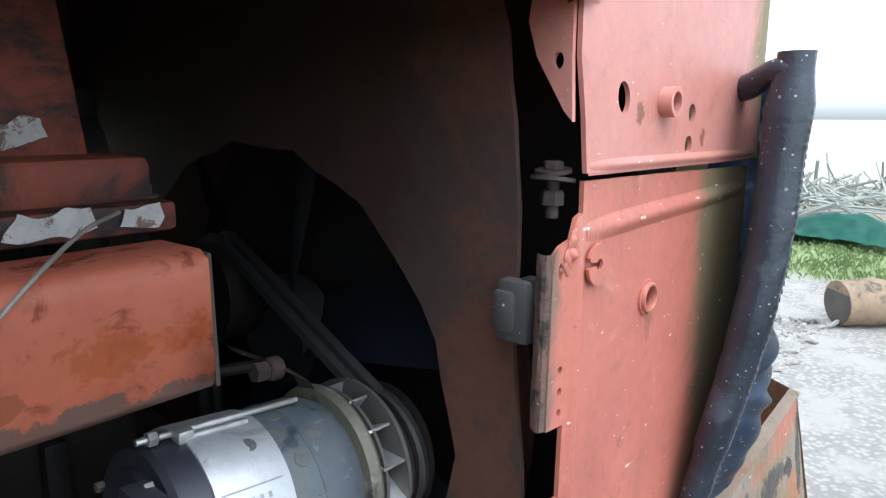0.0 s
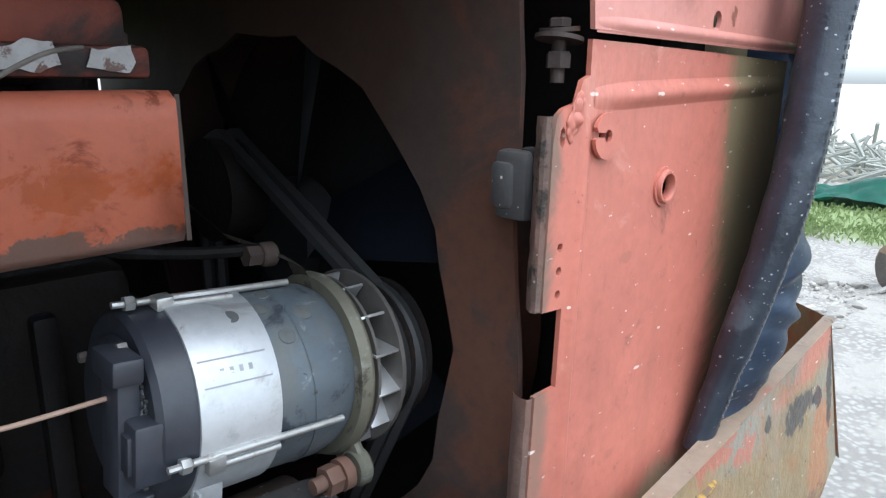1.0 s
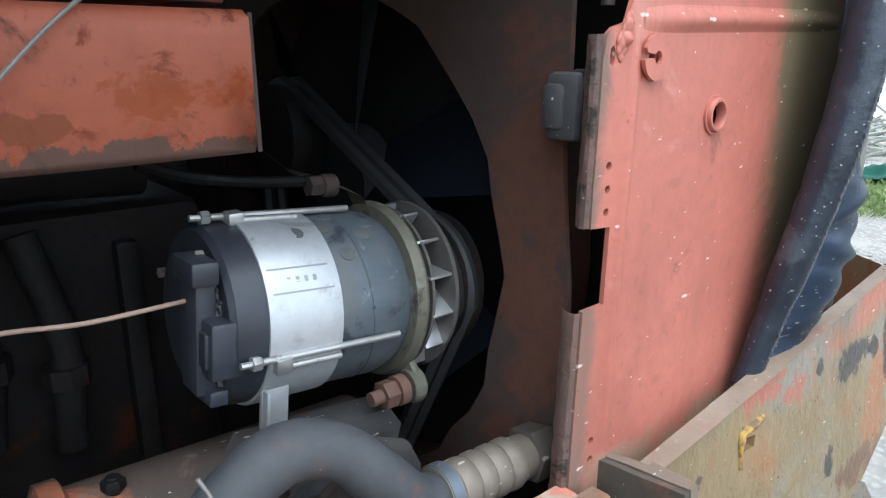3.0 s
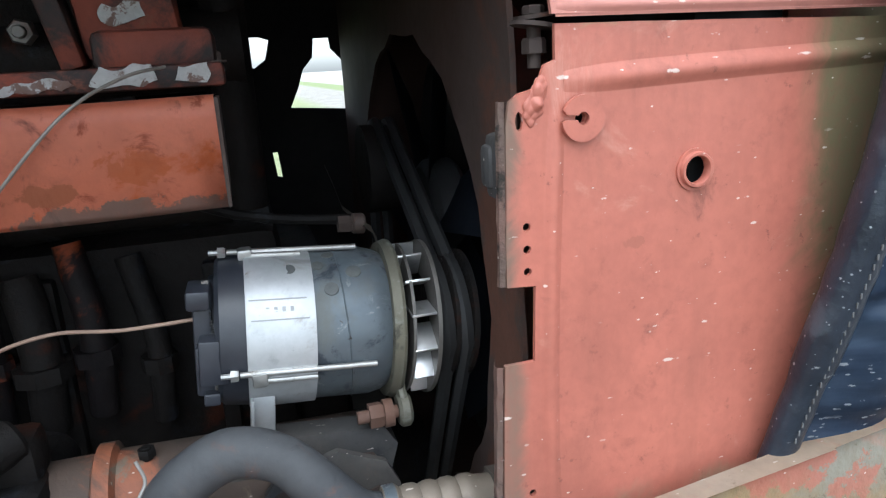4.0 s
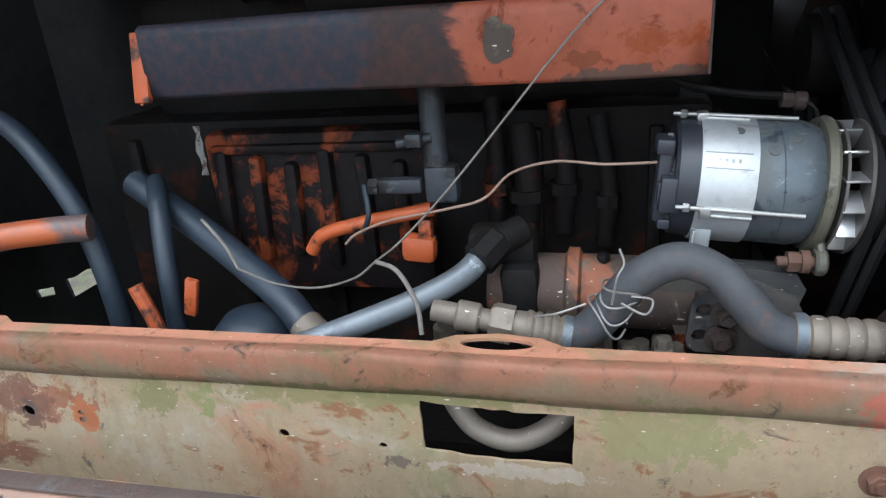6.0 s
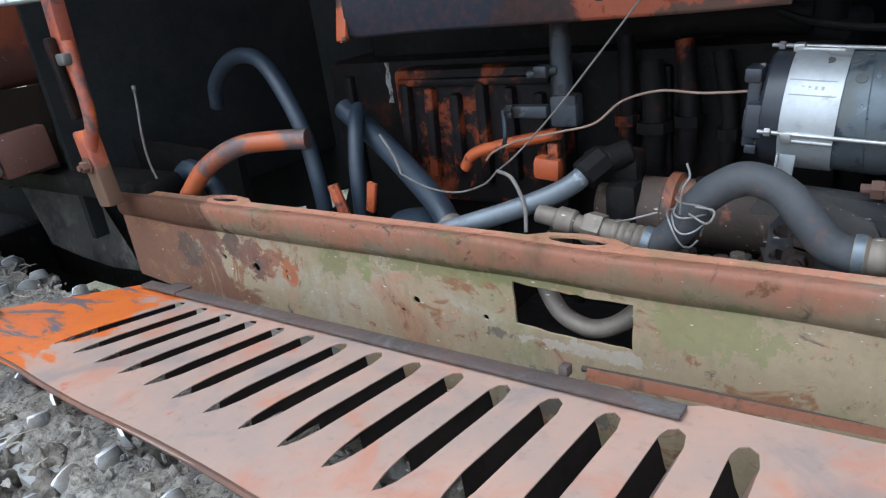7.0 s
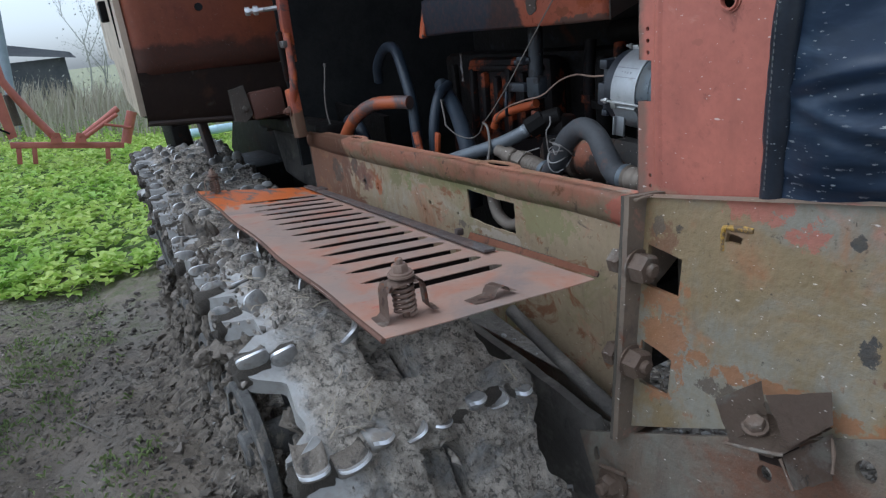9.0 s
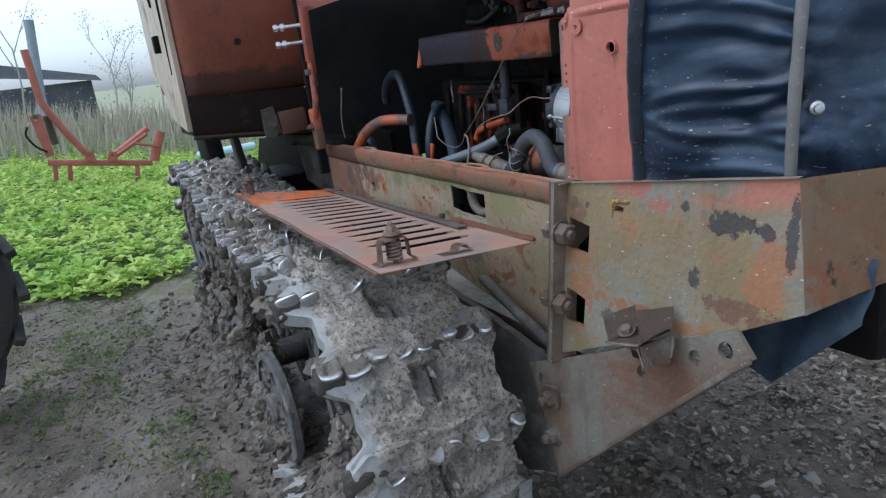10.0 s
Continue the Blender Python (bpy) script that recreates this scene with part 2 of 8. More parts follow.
bracket_paint = worn("brown_bracket_paint", (0.15, 0.125, 0.095), (0.14, 0.095, 0.066), 0.7, stains=(
    ((0.17, 0.155, 0.125), 5.0, 0.46, 0.62, 0.85), ((0.15, 0.072, 0.042), 4.0, 0.5, 0.64, 0.85), ((0.06, 0.045, 0.036), 30.0, 0.66, 0.72, 0.85), (RUST, 9.0, 0.6, 0.74, 0.85), ((0.24, 0.22, 0.19), 26.0, 0.62, 0.7, 0.9)), flecks=0.3, bump=1.0, streaks=(0.085, 0.06, 0.045), depth=0.008)
lip_paint = worn("pale_worn_edge", (0.46, 0.37, 0.29), (0.38, 0.28, 0.2), 0.6, stains=(((0.5, 0.22, 0.16), 8.0, 0.52, 0.66, 0.6), ((0.2, 0.15, 0.11), 20.0, 0.58, 0.68, 0.7)), flecks=0.6, bump=0.3)
rib_paint = worn("grimy_flange_paint", (0.19, 0.145, 0.105), (0.14, 0.105, 0.078), 0.8, stains=(
    ((0.11, 0.085, 0.065), 12.0, 0.52, 0.66, 0.85), ((0.36, 0.17, 0.12), 9.0, 0.6, 0.7, 0.7), (RUST, 16.0, 0.6, 0.7, 0.85)), flecks=0.5, bump=0.5)


def cover_sheet_paint():
    n = Nodes("rusty_cover_plate")
    col = n.mix(n.ramp(n.noise(5.0, 7.0, rough=0.7), 0.35, 0.65), (0.37, 0.235, 0.178), (0.29, 0.215, 0.178))
    col = n.mix(n.math('MULTIPLY', n.ramp(n.noise(9.0, 6.0, warp=0.6), 0.5, 0.68), 0.7), col, (0.38, 0.16, 0.1))
    col = n.mix(n.math('MULTIPLY', n.ramp(n.noise(7.0, 6.0, warp=0.9), 0.52, 0.68), 0.7), col, (0.2, 0.17, 0.16))
    col = n.mix(n.ramp(n.noise(22.0, 5.0), 0.66, 0.72), col, (0.38, 0.11, 0.07))
    x = n.axis(0)
    rear = n.ramp(x, -0.5, -1.02)
    patch = n.math('ADD', n.noise(7.0, 8.0, (0.6, 1.2, 1), rough=0.7, warp=0.5), n.math('MULTIPLY', n.math('SUBTRACT', rear, 0.5), 0.5))
    col = n.mix(n.ramp(patch, 0.51, 0.58), col, n.mix(n.noise(15.0), (0.55, 0.14, 0.02), (0.42, 0.085, 0.015)))
    streak = n.math('ADD', n.noise(16.0, 7.0, (0.45, 1.6, 1), rough=0.7, warp=0.8), n.math('MULTIPLY', n.math('SUBTRACT', rear, 1.0), 0.3))
    col = n.mix(n.ramp(streak, 0.52, 0.58), col, (0.1, 0.095, 0.105))
    col = n.mix(n.math('MULTIPLY', n.ramp(n.noise(60.0, 5.0), 0.55, 0.75), 0.3), col, (0.14, 0.09, 0.075))
    h = n.math('ADD', n.noise(18.0, 6.0), n.math('MULTIPLY', n.noise(90.0), 0.3))
    return n.done(col, n.mixf(n.noise(8.0), 0.36, 0.55), 0.0, n.bump(h, 0.2), spec=0.5)


cover_rust = cover_sheet_paint()
# near-black that stands in for the shade under the louvre slots
louvre_dark = worn("louvre_shade_black", (0.02, 0.016, 0.014), (0.032, 0.024, 0.02), 0.85, bump=0.3, spec=0.15)
straw_mat = worn("pale_straw", (0.5, 0.44, 0.34), (0.36, 0.3, 0.22), 0.8, scale=40, bump=0.1)
seam_grey = worn("dusty_grey_seam", (0.2, 0.185, 0.17), (0.14, 0.13, 0.12), 0.7, scale=14, stains=(((0.28, 0.26, 0.23), 20.0, 0.55, 0.68, 0.8), ((0.1, 0.06, 0.045), 30.0, 0.6, 0.68, 0.8)), flecks=0.5, bump=0.4)
mud_plate = worn("mud_splashed_steel", (0.13, 0.115, 0.1), (0.08, 0.07, 0.062), 0.85, stains=(((0.2, 0.18, 0.155), 9.0, 0.5, 0.64, 0.9), ((0.04, 0.036, 0.033), 6.0, 0.52, 0.66, 0.8)), bump=0.8, depth=0.01)
lip_rust = worn("orange_rusted_lip", (0.28, 0.1, 0.045), (0.2, 0.08, 0.045), 0.7, stains=(((0.12, 0.06, 0.04), 20.0, 0.5, 0.62, 0.8),), bump=0.4)
cab_red = worn("dark_red_cab_paint", (0.34, 0.098, 0.046), (0.27, 0.076, 0.04), 0.42, streaks=(0.1, 0.035, 0.022), stains=(
    # darker towards the lower roll: grime, and the roll's shading in the colour
    ((0.1, 0.045, 0.032), 4.0, 0.5, 0.66, 0.7, 2, 1.6, 1.42),
    ((0.2, 0.06, 0.04), 5.0, 0.52, 0.7, 0.6), (RUST, 20.0, 0.7, 0.75, 0.85)), flecks=0.4, bump=0.15)
post_red = worn("worn_orange_red_post_paint", (0.3, 0.08, 0.045), (0.24, 0.06, 0.04), 0.5, scale=12, stains=(((0.5, 0.12, 0.03), 10.0, 0.5, 0.62, 0.6), ((0.09, 0.06, 0.055), 14.0, 0.52, 0.64, 0.7),
    ((0.12, 0.075, 0.045), 12.0, 0.45, 0.62, 0.85, 2, 1.34, 1.2)), bump=0.4)
cream = worn("cream_door_paint", (0.5, 0.41, 0.315), (0.4, 0.31, 0.23), 0.5, stains=(
    ((0.2, 0.16, 0.11), 7.0, 0.5, 0.7, 0.7), (DIRT, 6.0, 0.56, 0.76, 0.8)), bump=0.1)
# brown sheet; light fading into the bay is painted, paler at low y
shroud_brown = worn("shaded_brown_sheet", (0.052, 0.028, 0.021), (0.036, 0.022, 0.018), 0.75, stains=(
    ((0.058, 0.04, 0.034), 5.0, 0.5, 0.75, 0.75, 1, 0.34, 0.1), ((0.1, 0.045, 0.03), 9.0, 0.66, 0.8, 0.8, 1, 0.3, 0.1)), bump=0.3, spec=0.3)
# greasy metal, its base colour darkened further to hold the bay's deep shade
grease = worn("darkened_greasy_metal", (0.007, 0.0065, 0.0065), (0.013, 0.011, 0.01), 0.62, stains=(
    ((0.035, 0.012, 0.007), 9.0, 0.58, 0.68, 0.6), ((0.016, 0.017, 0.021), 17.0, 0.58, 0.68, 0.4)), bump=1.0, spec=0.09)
sooty_red = worn("sooty_red_paint", (0.2, 0.045, 0.024), (0.11, 0.028, 0.018), 0.65, stains=(
    ((0.02, 0.016, 0.015), 9.0, 0.46, 0.58, 0.6), ((0.14, 0.05, 0.03), 16.0, 0.6, 0.68, 0.7)), bump=0.7, spec=0.25)
# near-black for the bay's walls and holes, their deep shade put into the colour
blackish = worn("shade_black_sheet", (0.017, 0.0175, 0.0185), (0.026, 0.026, 0.026), 0.9, bump=0.2, spec=0.08)
# oily paint with orange patches; the near-black base includes the bay's shade
engine_paint = worn("darkened_oily_orange_paint", (0.004, 0.0035, 0.004), (0.009, 0.006, 0.006), 0.65, stains=(
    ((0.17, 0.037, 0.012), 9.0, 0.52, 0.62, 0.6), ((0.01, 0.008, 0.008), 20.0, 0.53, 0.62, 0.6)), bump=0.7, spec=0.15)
tap_metal = worn("grimy_tap_metal", (0.035, 0.04, 0.048), (0.018, 0.018, 0.02), 0.5, stains=(
    ((0.01, 0.008, 0.008), 20.0, 0.5, 0.6, 0.6), ((0.1, 0.1, 0.11), 40.0, 0.6, 0.68, 0.4)), bump=0.6, spec=0.35)
orange_part = worn("bright_orange_paint", (0.42, 0.085, 0.02), (0.3, 0.06, 0.018), 0.55, stains=(
    ((0.02, 0.014, 0.012), 17.0, 0.5, 0.6, 0.6),), bump=0.3)
# orange paint; the grey patches are highlights put into the colour
highlit_pipe = worn("orange_pipe_grey_highlights", (0.4, 0.1, 0.03), (0.3, 0.075, 0.028), 0.42, stains=(
    ((0.09, 0.075, 0.075), 6.0, 0.5, 0.6, 0.5), ((0.2, 0.21, 0.23), 9.0, 0.58, 0.68, 0.35)), bump=0.3)
pipe_steel = worn("blue_grey_pipe", (0.15, 0.165, 0.182), (0.1, 0.11, 0.122), 0.45, 0.3, stains=(((0.05, 0.045, 0.045), 12.0, 0.55, 0.66, 0.6), ((0.3, 0.32, 0.34), 20.0, 0.6, 0.68, 0.4)), bump=0.3)
old_steel = worn("dirty_steel", (0.16, 0.15, 0.14), (0.11, 0.1, 0.09), 0.5, 0.5, stains=(
    (RUST, 14.0, 0.6, 0.75, 0.85),), bump=0.3)
dusty_iron = worn("dusty_cast_iron", (0.1, 0.083, 0.066), (0.065, 0.054, 0.045), 0.75, 0.1, stains=(
    (RUST, 10.0, 0.6, 0.75, 0.85),), flecks=0.6, bump=0.45)
tube_paint = worn("dusty_orange_brown_paint", (0.075, 0.05, 0.038), (0.045, 0.034, 0.028), 0.75, stains=(
    ((0.23, 0.08, 0.042), 9.0, 0.55, 0.64, 0.6), ((0.15, 0.12, 0.09), 16.0, 0.56, 0.66, 0.8), ((0.03, 0.025, 0.022), 7.0, 0.58, 0.7, 0.7)), flecks=0.5, bump=0.5, spec=0.3)
iron_brown = worn("rusty_brown_angle_iron", (0.125, 0.088, 0.062), (0.1, 0.065, 0.045), 0.75, stains=(((0.17, 0.15, 0.125), 9.0, 0.5, 0.64, 0.85), ((0.06, 0.045, 0.036), 30.0, 0.6, 0.68, 0.85)), flecks=0.5, bump=0.9, depth=0.008)
plate_grime = worn("grimy_blackened_plate", (0.05, 0.05, 0.052), (0.07, 0.062, 0.055), 0.65, stains=(((0.1, 0.065, 0.048), 12.0, 0.54, 0.66, 0.8), ((0.02, 0.022, 0.028), 10.0, 0.52, 0.64, 0.5)), flecks=0.5, bump=0.5, spec=0.35)
hinge_grime = worn("sooty_hinge_strip", (0.095, 0.062, 0.05), (0.06, 0.045, 0.04), 0.7, scale=10, stains=(((0.13, 0.06, 0.04), 9.0, 0.55, 0.66, 0.8), ((0.1, 0.09, 0.085), 16.0, 0.56, 0.66, 0.7)), bump=0.7, depth=0.008)
flange_dark = worn("dark_speckled_flange", (0.055, 0.046, 0.036), (0.085, 0.07, 0.052), 0.8, stains=(
    ((0.13, 0.11, 0.08), 13.0, 0.55, 0.68, 0.85), ((0.16, 0.075, 0.045), 9.0, 0.56, 0.66, 0.85)), flecks=0.35, bump=0.5)
rust_dark = worn("dark_rusty_bolt", (0.055, 0.035, 0.027), (0.035, 0.025, 0.022), 0.75, 0.1, stains=(
    ((0.12, 0.05, 0.03), 25.0, 0.55, 0.68, 0.8),), bump=0.6)
rust_iron = worn("rusty_iron", (0.14, 0.065, 0.04), (0.1, 0.055, 0.04), 0.8, 0.1, stains=(
    ((0.22, 0.09, 0.035), 20.0, 0.55, 0.7, 0.85),), bump=0.5)
fitting_metal = worn("dusty_hose_fitting", (0.21, 0.175, 0.14), (0.15, 0.122, 0.095), 0.6, 0.3, stains=(
    ((0.12, 0.1, 0.085), 12.0, 0.55, 0.7, 0.8),), flecks=0.7, bump=0.3)
bright_metal = worn("bright_zinc", (0.62, 0.62, 0.62), (0.5, 0.5, 0.5), 0.35, 0.8, stains=(
    ((0.25, 0.22, 0.2), 18.0, 0.6, 0.75, 0.6),), bump=0.1)
alloy = worn("alternator_band_steel", (0.5, 0.51, 0.52), (0.36, 0.37, 0.375), 0.5, 0.6, stains=(
    ((0.2, 0.2, 0.2), 60.0, 0.66, 0.74, 0.5), ((0.3, 0.26, 0.22), 14.0, 0.54, 0.7, 0.7),
    ((0.25, 0.25, 0.24), 12.0, 0.62, 0.72, 0.6), ((0.3, 0.27, 0.24), 25.0, 0.62, 0.7, 0.6)), bump=0.08)
band_mark = worn("band_marking", (0.3, 0.3, 0.3), (0.24, 0.24, 0.245), 0.55, 0.5, bump=0.1)
rod_zinc = worn("dirty_zinc_rod", (0.46, 0.46, 0.45), (0.33, 0.32, 0.3), 0.4, 0.7, scale=25, stains=(((0.2, 0.17, 0.14), 30.0, 0.55, 0.68, 0.7),), bump=0.2)
alloy_dark = worn("alternator_housing_paint", (0.115, 0.138, 0.16), (0.1, 0.112, 0.12), 0.45, 0.4, stains=(
    ((0.125, 0.13, 0.125), 9.0, 0.5, 0.66, 0.7), ((0.035, 0.042, 0.055), 17.0, 0.55, 0.64, 0.5), ((0.22, 0.23, 0.24), 40.0, 0.6, 0.68, 0.5), ((0.05, 0.04, 0.03), 60.0, 0.64, 0.7, 0.7)), bump=0.12)
plastic = worn("black_plastic_cap", (0.014, 0.016, 0.022), (0.028, 0.03, 0.038), 0.42, stains=(((0.07, 0.07, 0.07), 30.0, 0.66, 0.72, 0.6),), bump=0.12)
rubber = worn("dusty_grey_rubber", (0.036, 0.038, 0.043), (0.056, 0.057, 0.06), 0.65, stains=(
    ((0.1, 0.075, 0.06), 8.0, 0.56, 0.72, 0.8), ((0.02, 0.02, 0.022), 20.0, 0.58, 0.68, 0.6), ((0.1, 0.06, 0.05), 13.0, 0.57, 0.68, 0.8)), flecks=0.2, bump=0.35, spec=0.35)
belt_rubber = worn("black_belt_rubber", (0.012, 0.012, 0.013), (0.02, 0.02, 0.02), 0.6, bump=0.15)
blue_hose = worn("blue_grey_hose_rubber", (0.012, 0.019, 0.031), (0.024, 0.033, 0.047), 0.5, stains=(
    ((0.09, 0.085, 0.08), 9.0, 0.6, 0.75, 0.7),), bump=0.15)
wire_copper = worn("brown_wire_sheath", (0.29, 0.195, 0.145), (0.2, 0.125, 0.092), 0.55, scale=30, bump=0.1)
fan_blue = worn("dark_blue_fan_paint", (0.008, 0.0115, 0.02), (0.012, 0.016, 0.026), 0.6, bump=0.15)
wire_grey = worn("grey_wire", (0.1, 0.09, 0.08), (0.16, 0.14, 0.12), 0.5, scale=30, bump=0.1)
wire_steel = worn("binding_wire", (0.26, 0.25, 0.24), (0.17, 0.155, 0.14), 0.5, 0.4, scale=30, bump=0.1)
edge_grime = worn("grimy_flaking_edge", (0.3, 0.17, 0.135), (0.2, 0.145, 0.12), 0.75, scale=14, stains=(((0.36, 0.15, 0.11), 16.0, 0.54, 0.66, 0.6), ((0.05, 0.045, 0.04), 30.0, 0.54, 0.64, 0.85)), flecks=0.4, bump=0.9, depth=0.006)
olive_alloy = worn("dull_olive_alloy", (0.115, 0.105, 0.072), (0.09, 0.085, 0.066), 0.6, 0.2, stains=(((0.2, 0.2, 0.18), 22.0, 0.56, 0.68, 0.6), ((0.05, 0.045, 0.035), 30.0, 0.58, 0.66, 0.8)), bump=0.3)
spot_grey = worn("dark_grease_spot", (0.075, 0.08, 0.08), (0.1, 0.105, 0.1), 0.6, 0.2, scale=60, bump=0.2)
dusty_rust = worn("dust_coated_rusty_steel", (0.24, 0.165, 0.125), (0.16, 0.105, 0.08), 0.75, 0.1, scale=14, stains=(((0.1, 0.06, 0.045), 30.0, 0.54, 0.64, 0.8), ((0.34, 0.29, 0.24), 18.0, 0.56, 0.68, 0.85), ((0.3, 0.11, 0.05), 24.0, 0.6, 0.68, 0.8)), bump=0.5)
# sooty brown, darkened as well for the shade these sheets stand in
shaded_sooty_brown = worn("shaded_sooty_sheet", (0.05, 0.032, 0.025), (0.035, 0.024, 0.02), 0.7, stains=(((0.09, 0.045, 0.03), 6.0, 0.54, 0.7, 0.7), ((0.1, 0.085, 0.07), 14.0, 0.62, 0.72, 0.85)), bump=0.3, spec=0.3)
white_paint = worn("flaking_white_paint", (0.36, 0.35, 0.34), (0.24, 0.23, 0.22), 0.7, scale=35, stains=(
    ((0.1, 0.05, 0.035), 60.0, 0.5, 0.56, 0.7),), bump=0.5)
yellow = worn("chipped_yellow_paint", (0.42, 0.25, 0.03), (0.3, 0.16, 0.03), 0.6, scale=40, stains=(
    ((0.12, 0.08, 0.05), 60.0, 0.46, 0.54, 0.8),), bump=0.4)
mud = worn("dried_grey_mud", (0.32, 0.28, 0.238), (0.22, 0.194, 0.166), 0.95, scale=12, stains=(
    ((0.11, 0.1, 0.09), 24.0, 0.5, 0.64, 0.9), ((0.42, 0.39, 0.35), 40.0, 0.58, 0.7, 0.95)), bump=1.0, grain=120, depth=0.012)
clod_soil = worn("dark_crumbly_mud", (0.2, 0.17, 0.14), (0.12, 0.1, 0.08), 0.95, scale=16, stains=(
    ((0.05, 0.044, 0.038), 22.0, 0.5, 0.64, 0.9), ((0.27, 0.25, 0.22), 34.0, 0.58, 0.7, 0.95)), bump=1.0, grain=110, depth=0.015)
link_steel = worn("muddy_track_steel", (0.2, 0.193, 0.185), (0.28, 0.265, 0.246), 0.6, 0.15, stains=(
    ((0.1, 0.097, 0.095), 18.0, 0.5, 0.66, 0.6), ((0.23, 0.2, 0.17), 25.0, 0.5, 0.6, 0.9)), bump=0.5)
wheel_mud_steel = worn("muddy_wheel_steel", (0.13, 0.125, 0.12), (0.08, 0.076, 0.072), 0.85, scale=10, stains=(((0.2, 0.175, 0.148), 16.0, 0.5, 0.62, 0.9), ((0.045, 0.04, 0.036), 20.0, 0.54, 0.66, 0.8)), bump=0.9, depth=0.01)
polished = worn("worn_bright_steel", (0.78, 0.78, 0.79), (0.62, 0.62, 0.63), 0.36, 0.6, scale=30, bump=0.1)


def link_mud():
    n = Nodes("mud_crusted_track_link")
    crust = n.math('MULTIPLY', n.ramp(n.noise(9.0, 9.0, rough=0.7, warp=0.4), 0.3, 0.5), n.ramp(n.math('ADD', n.axis(1), n.math('MULTIPLY', n.noise(14.0, 5.0), 0.12)), -0.1, -0.06))
    dirt = n.mix(n.ramp(n.noise(20.0, 10.0, rough=0.8), 0.36, 0.64), (0.22, 0.19, 0.158), (0.56, 0.492, 0.415))
    dirt = n.mix(n.math('MULTIPLY', n.ramp(n.noise(90.0, 5.0, rough=0.7), 0.5, 0.62), 0.85), dirt, (0.085, 0.075, 0.064))
    straw_d, straw_c = n.cells(70.0, (0.2, 1, 1), 0.6)
    dirt = n.mix(n.math('MULTIPLY', n.ramp(straw_d, 0.12, 0.07), n.ramp(n.noise(9.0), 0.5, 0.6)), dirt, (0.5, 0.45, 0.36))
    steel = n.mix(n.ramp(n.noise(14.0, 5.0), 0.4, 0.7), (0.36, 0.35, 0.335), (0.25, 0.24, 0.228))
    steel = n.mix(n.math('MULTIPLY', n.ramp(n.noise(50.0, 6.0), 0.45, 0.65), 0.6), steel, (0.28, 0.258, 0.232))
    h = n.math('ADD', n.math('MULTIPLY', n.noise(45.0, 12.0, rough=0.85), n.math('ADD', crust, 0.1)), n.math('MULTIPLY', crust, 0.4))
    lump_d, lump_c = n.cells(95.0, (1, 1, 1), 0.3)
    h = n.math('ADD', h, n.math('MULTIPLY', n.math('MULTIPLY', n.ramp(lump_d, 0.5, 0.0), crust), 0.35))
    return n.done(n.mix(crust, steel, dirt), n.mixf(crust, 0.55, 0.95), 0.0, n.bump(h, 1.0, 0.01))


link_surface = link_mud()
tyre_rubber = worn("muddy_tyre_rubber", (0.03, 0.03, 0.032), (0.055, 0.05, 0.045), 0.8, bump=0.5)
harrow_red = worn("harrow_red_paint", (0.4, 0.12, 0.09), (0.3, 0.085, 0.062), 0.55, bump=0.1)
tarp = worn("green_tarpaulin", (0.02, 0.16, 0.1), (0.015, 0.11, 0.075), 0.45, bump=0.3)
wood_bark = worn("log_wood", (0.3, 0.21, 0.13), (0.2, 0.14, 0.09), 0.85, scale=12, stains=(
    ((0.1, 0.08, 0.06), 8.0, 0.5, 0.65, 0.9),), bump=0.6)
twig = worn("bare_twig", (0.19, 0.17, 0.15), (0.12, 0.105, 0.09), 0.9, bump=0.2)


def cover_vinyl():
    n = Nodes("dark_blue_vinyl")
    col = n.mix(n.ramp(n.noise(4.0, 5.0), 0.35, 0.65), (0.016, 0.03, 0.06), (0.038, 0.066, 0.12))
    # pale blue patches: dust, and the sky's sheen on the folds as colour
    painted_sheen = n.ramp(n.noise(6.5, 6.0, (0.55, 0.55, 1.5), rough=0.55, warp=0.6), 0.42, 0.68)
    col = n.mix(n.math('MULTIPLY', painted_sheen, 0.85), col, (0.15, 0.21, 0.31))
    for turn, st, sc, size in ((0.3, (0.22, 0.22, 1), 100.0, 0.13), (0.45, (0.16, 0.16, 1), 75.0, 0.12), (0.2, (0.3, 0.3, 1), 140.0, 0.15), (-0.3, (0.4, 0.4, 1), 180.0, 0.15)):
        d, c = n.cells(sc, st, turn)
        low = n.math('MULTIPLY', n.math('ADD', n.ramp(n.axis(2), 1.25, 1.5), n.ramp(n.axis(0), 0.62, 0.85)), 0.14)
        keep = n.ramp(n.math('SUBTRACT', n.math('ADD', n.math('MULTIPLY', c, 0.5), n.noise(4.0 + sc * 0.06, 5.0, rough=0.7)), low), 0.68, 0.8)
        d = n.math('ADD', d, n.math('MULTIPLY', n.math('SUBTRACT', n.noise(sc * 3.0, 3.0), 0.5), 0.35))
        col = n.mix(n.math('MULTIPLY', n.math('MULTIPLY', n.ramp(d, size, size * 0.8), keep), 0.85), col, (0.5, 0.52, 0.53))
    h = n.bump(n.noise(45.0, 4.0), 0.12, 0.004)
    return n.done(col, n.mixf(n.noise(7.0), 0.22, 0.36), 0.0, h, coat=0.15)


vinyl = cover_vinyl()
hem_vinyl = worn("blue_black_hem_vinyl", (0.012, 0.016, 0.024), (0.024, 0.031, 0.045), 0.34, scale=9, stains=(((0.05, 0.06, 0.075), 14.0, 0.58, 0.7, 0.4),), flecks=0.7, fleck_colour=(0.4, 0.42, 0.43), bump=0.5)
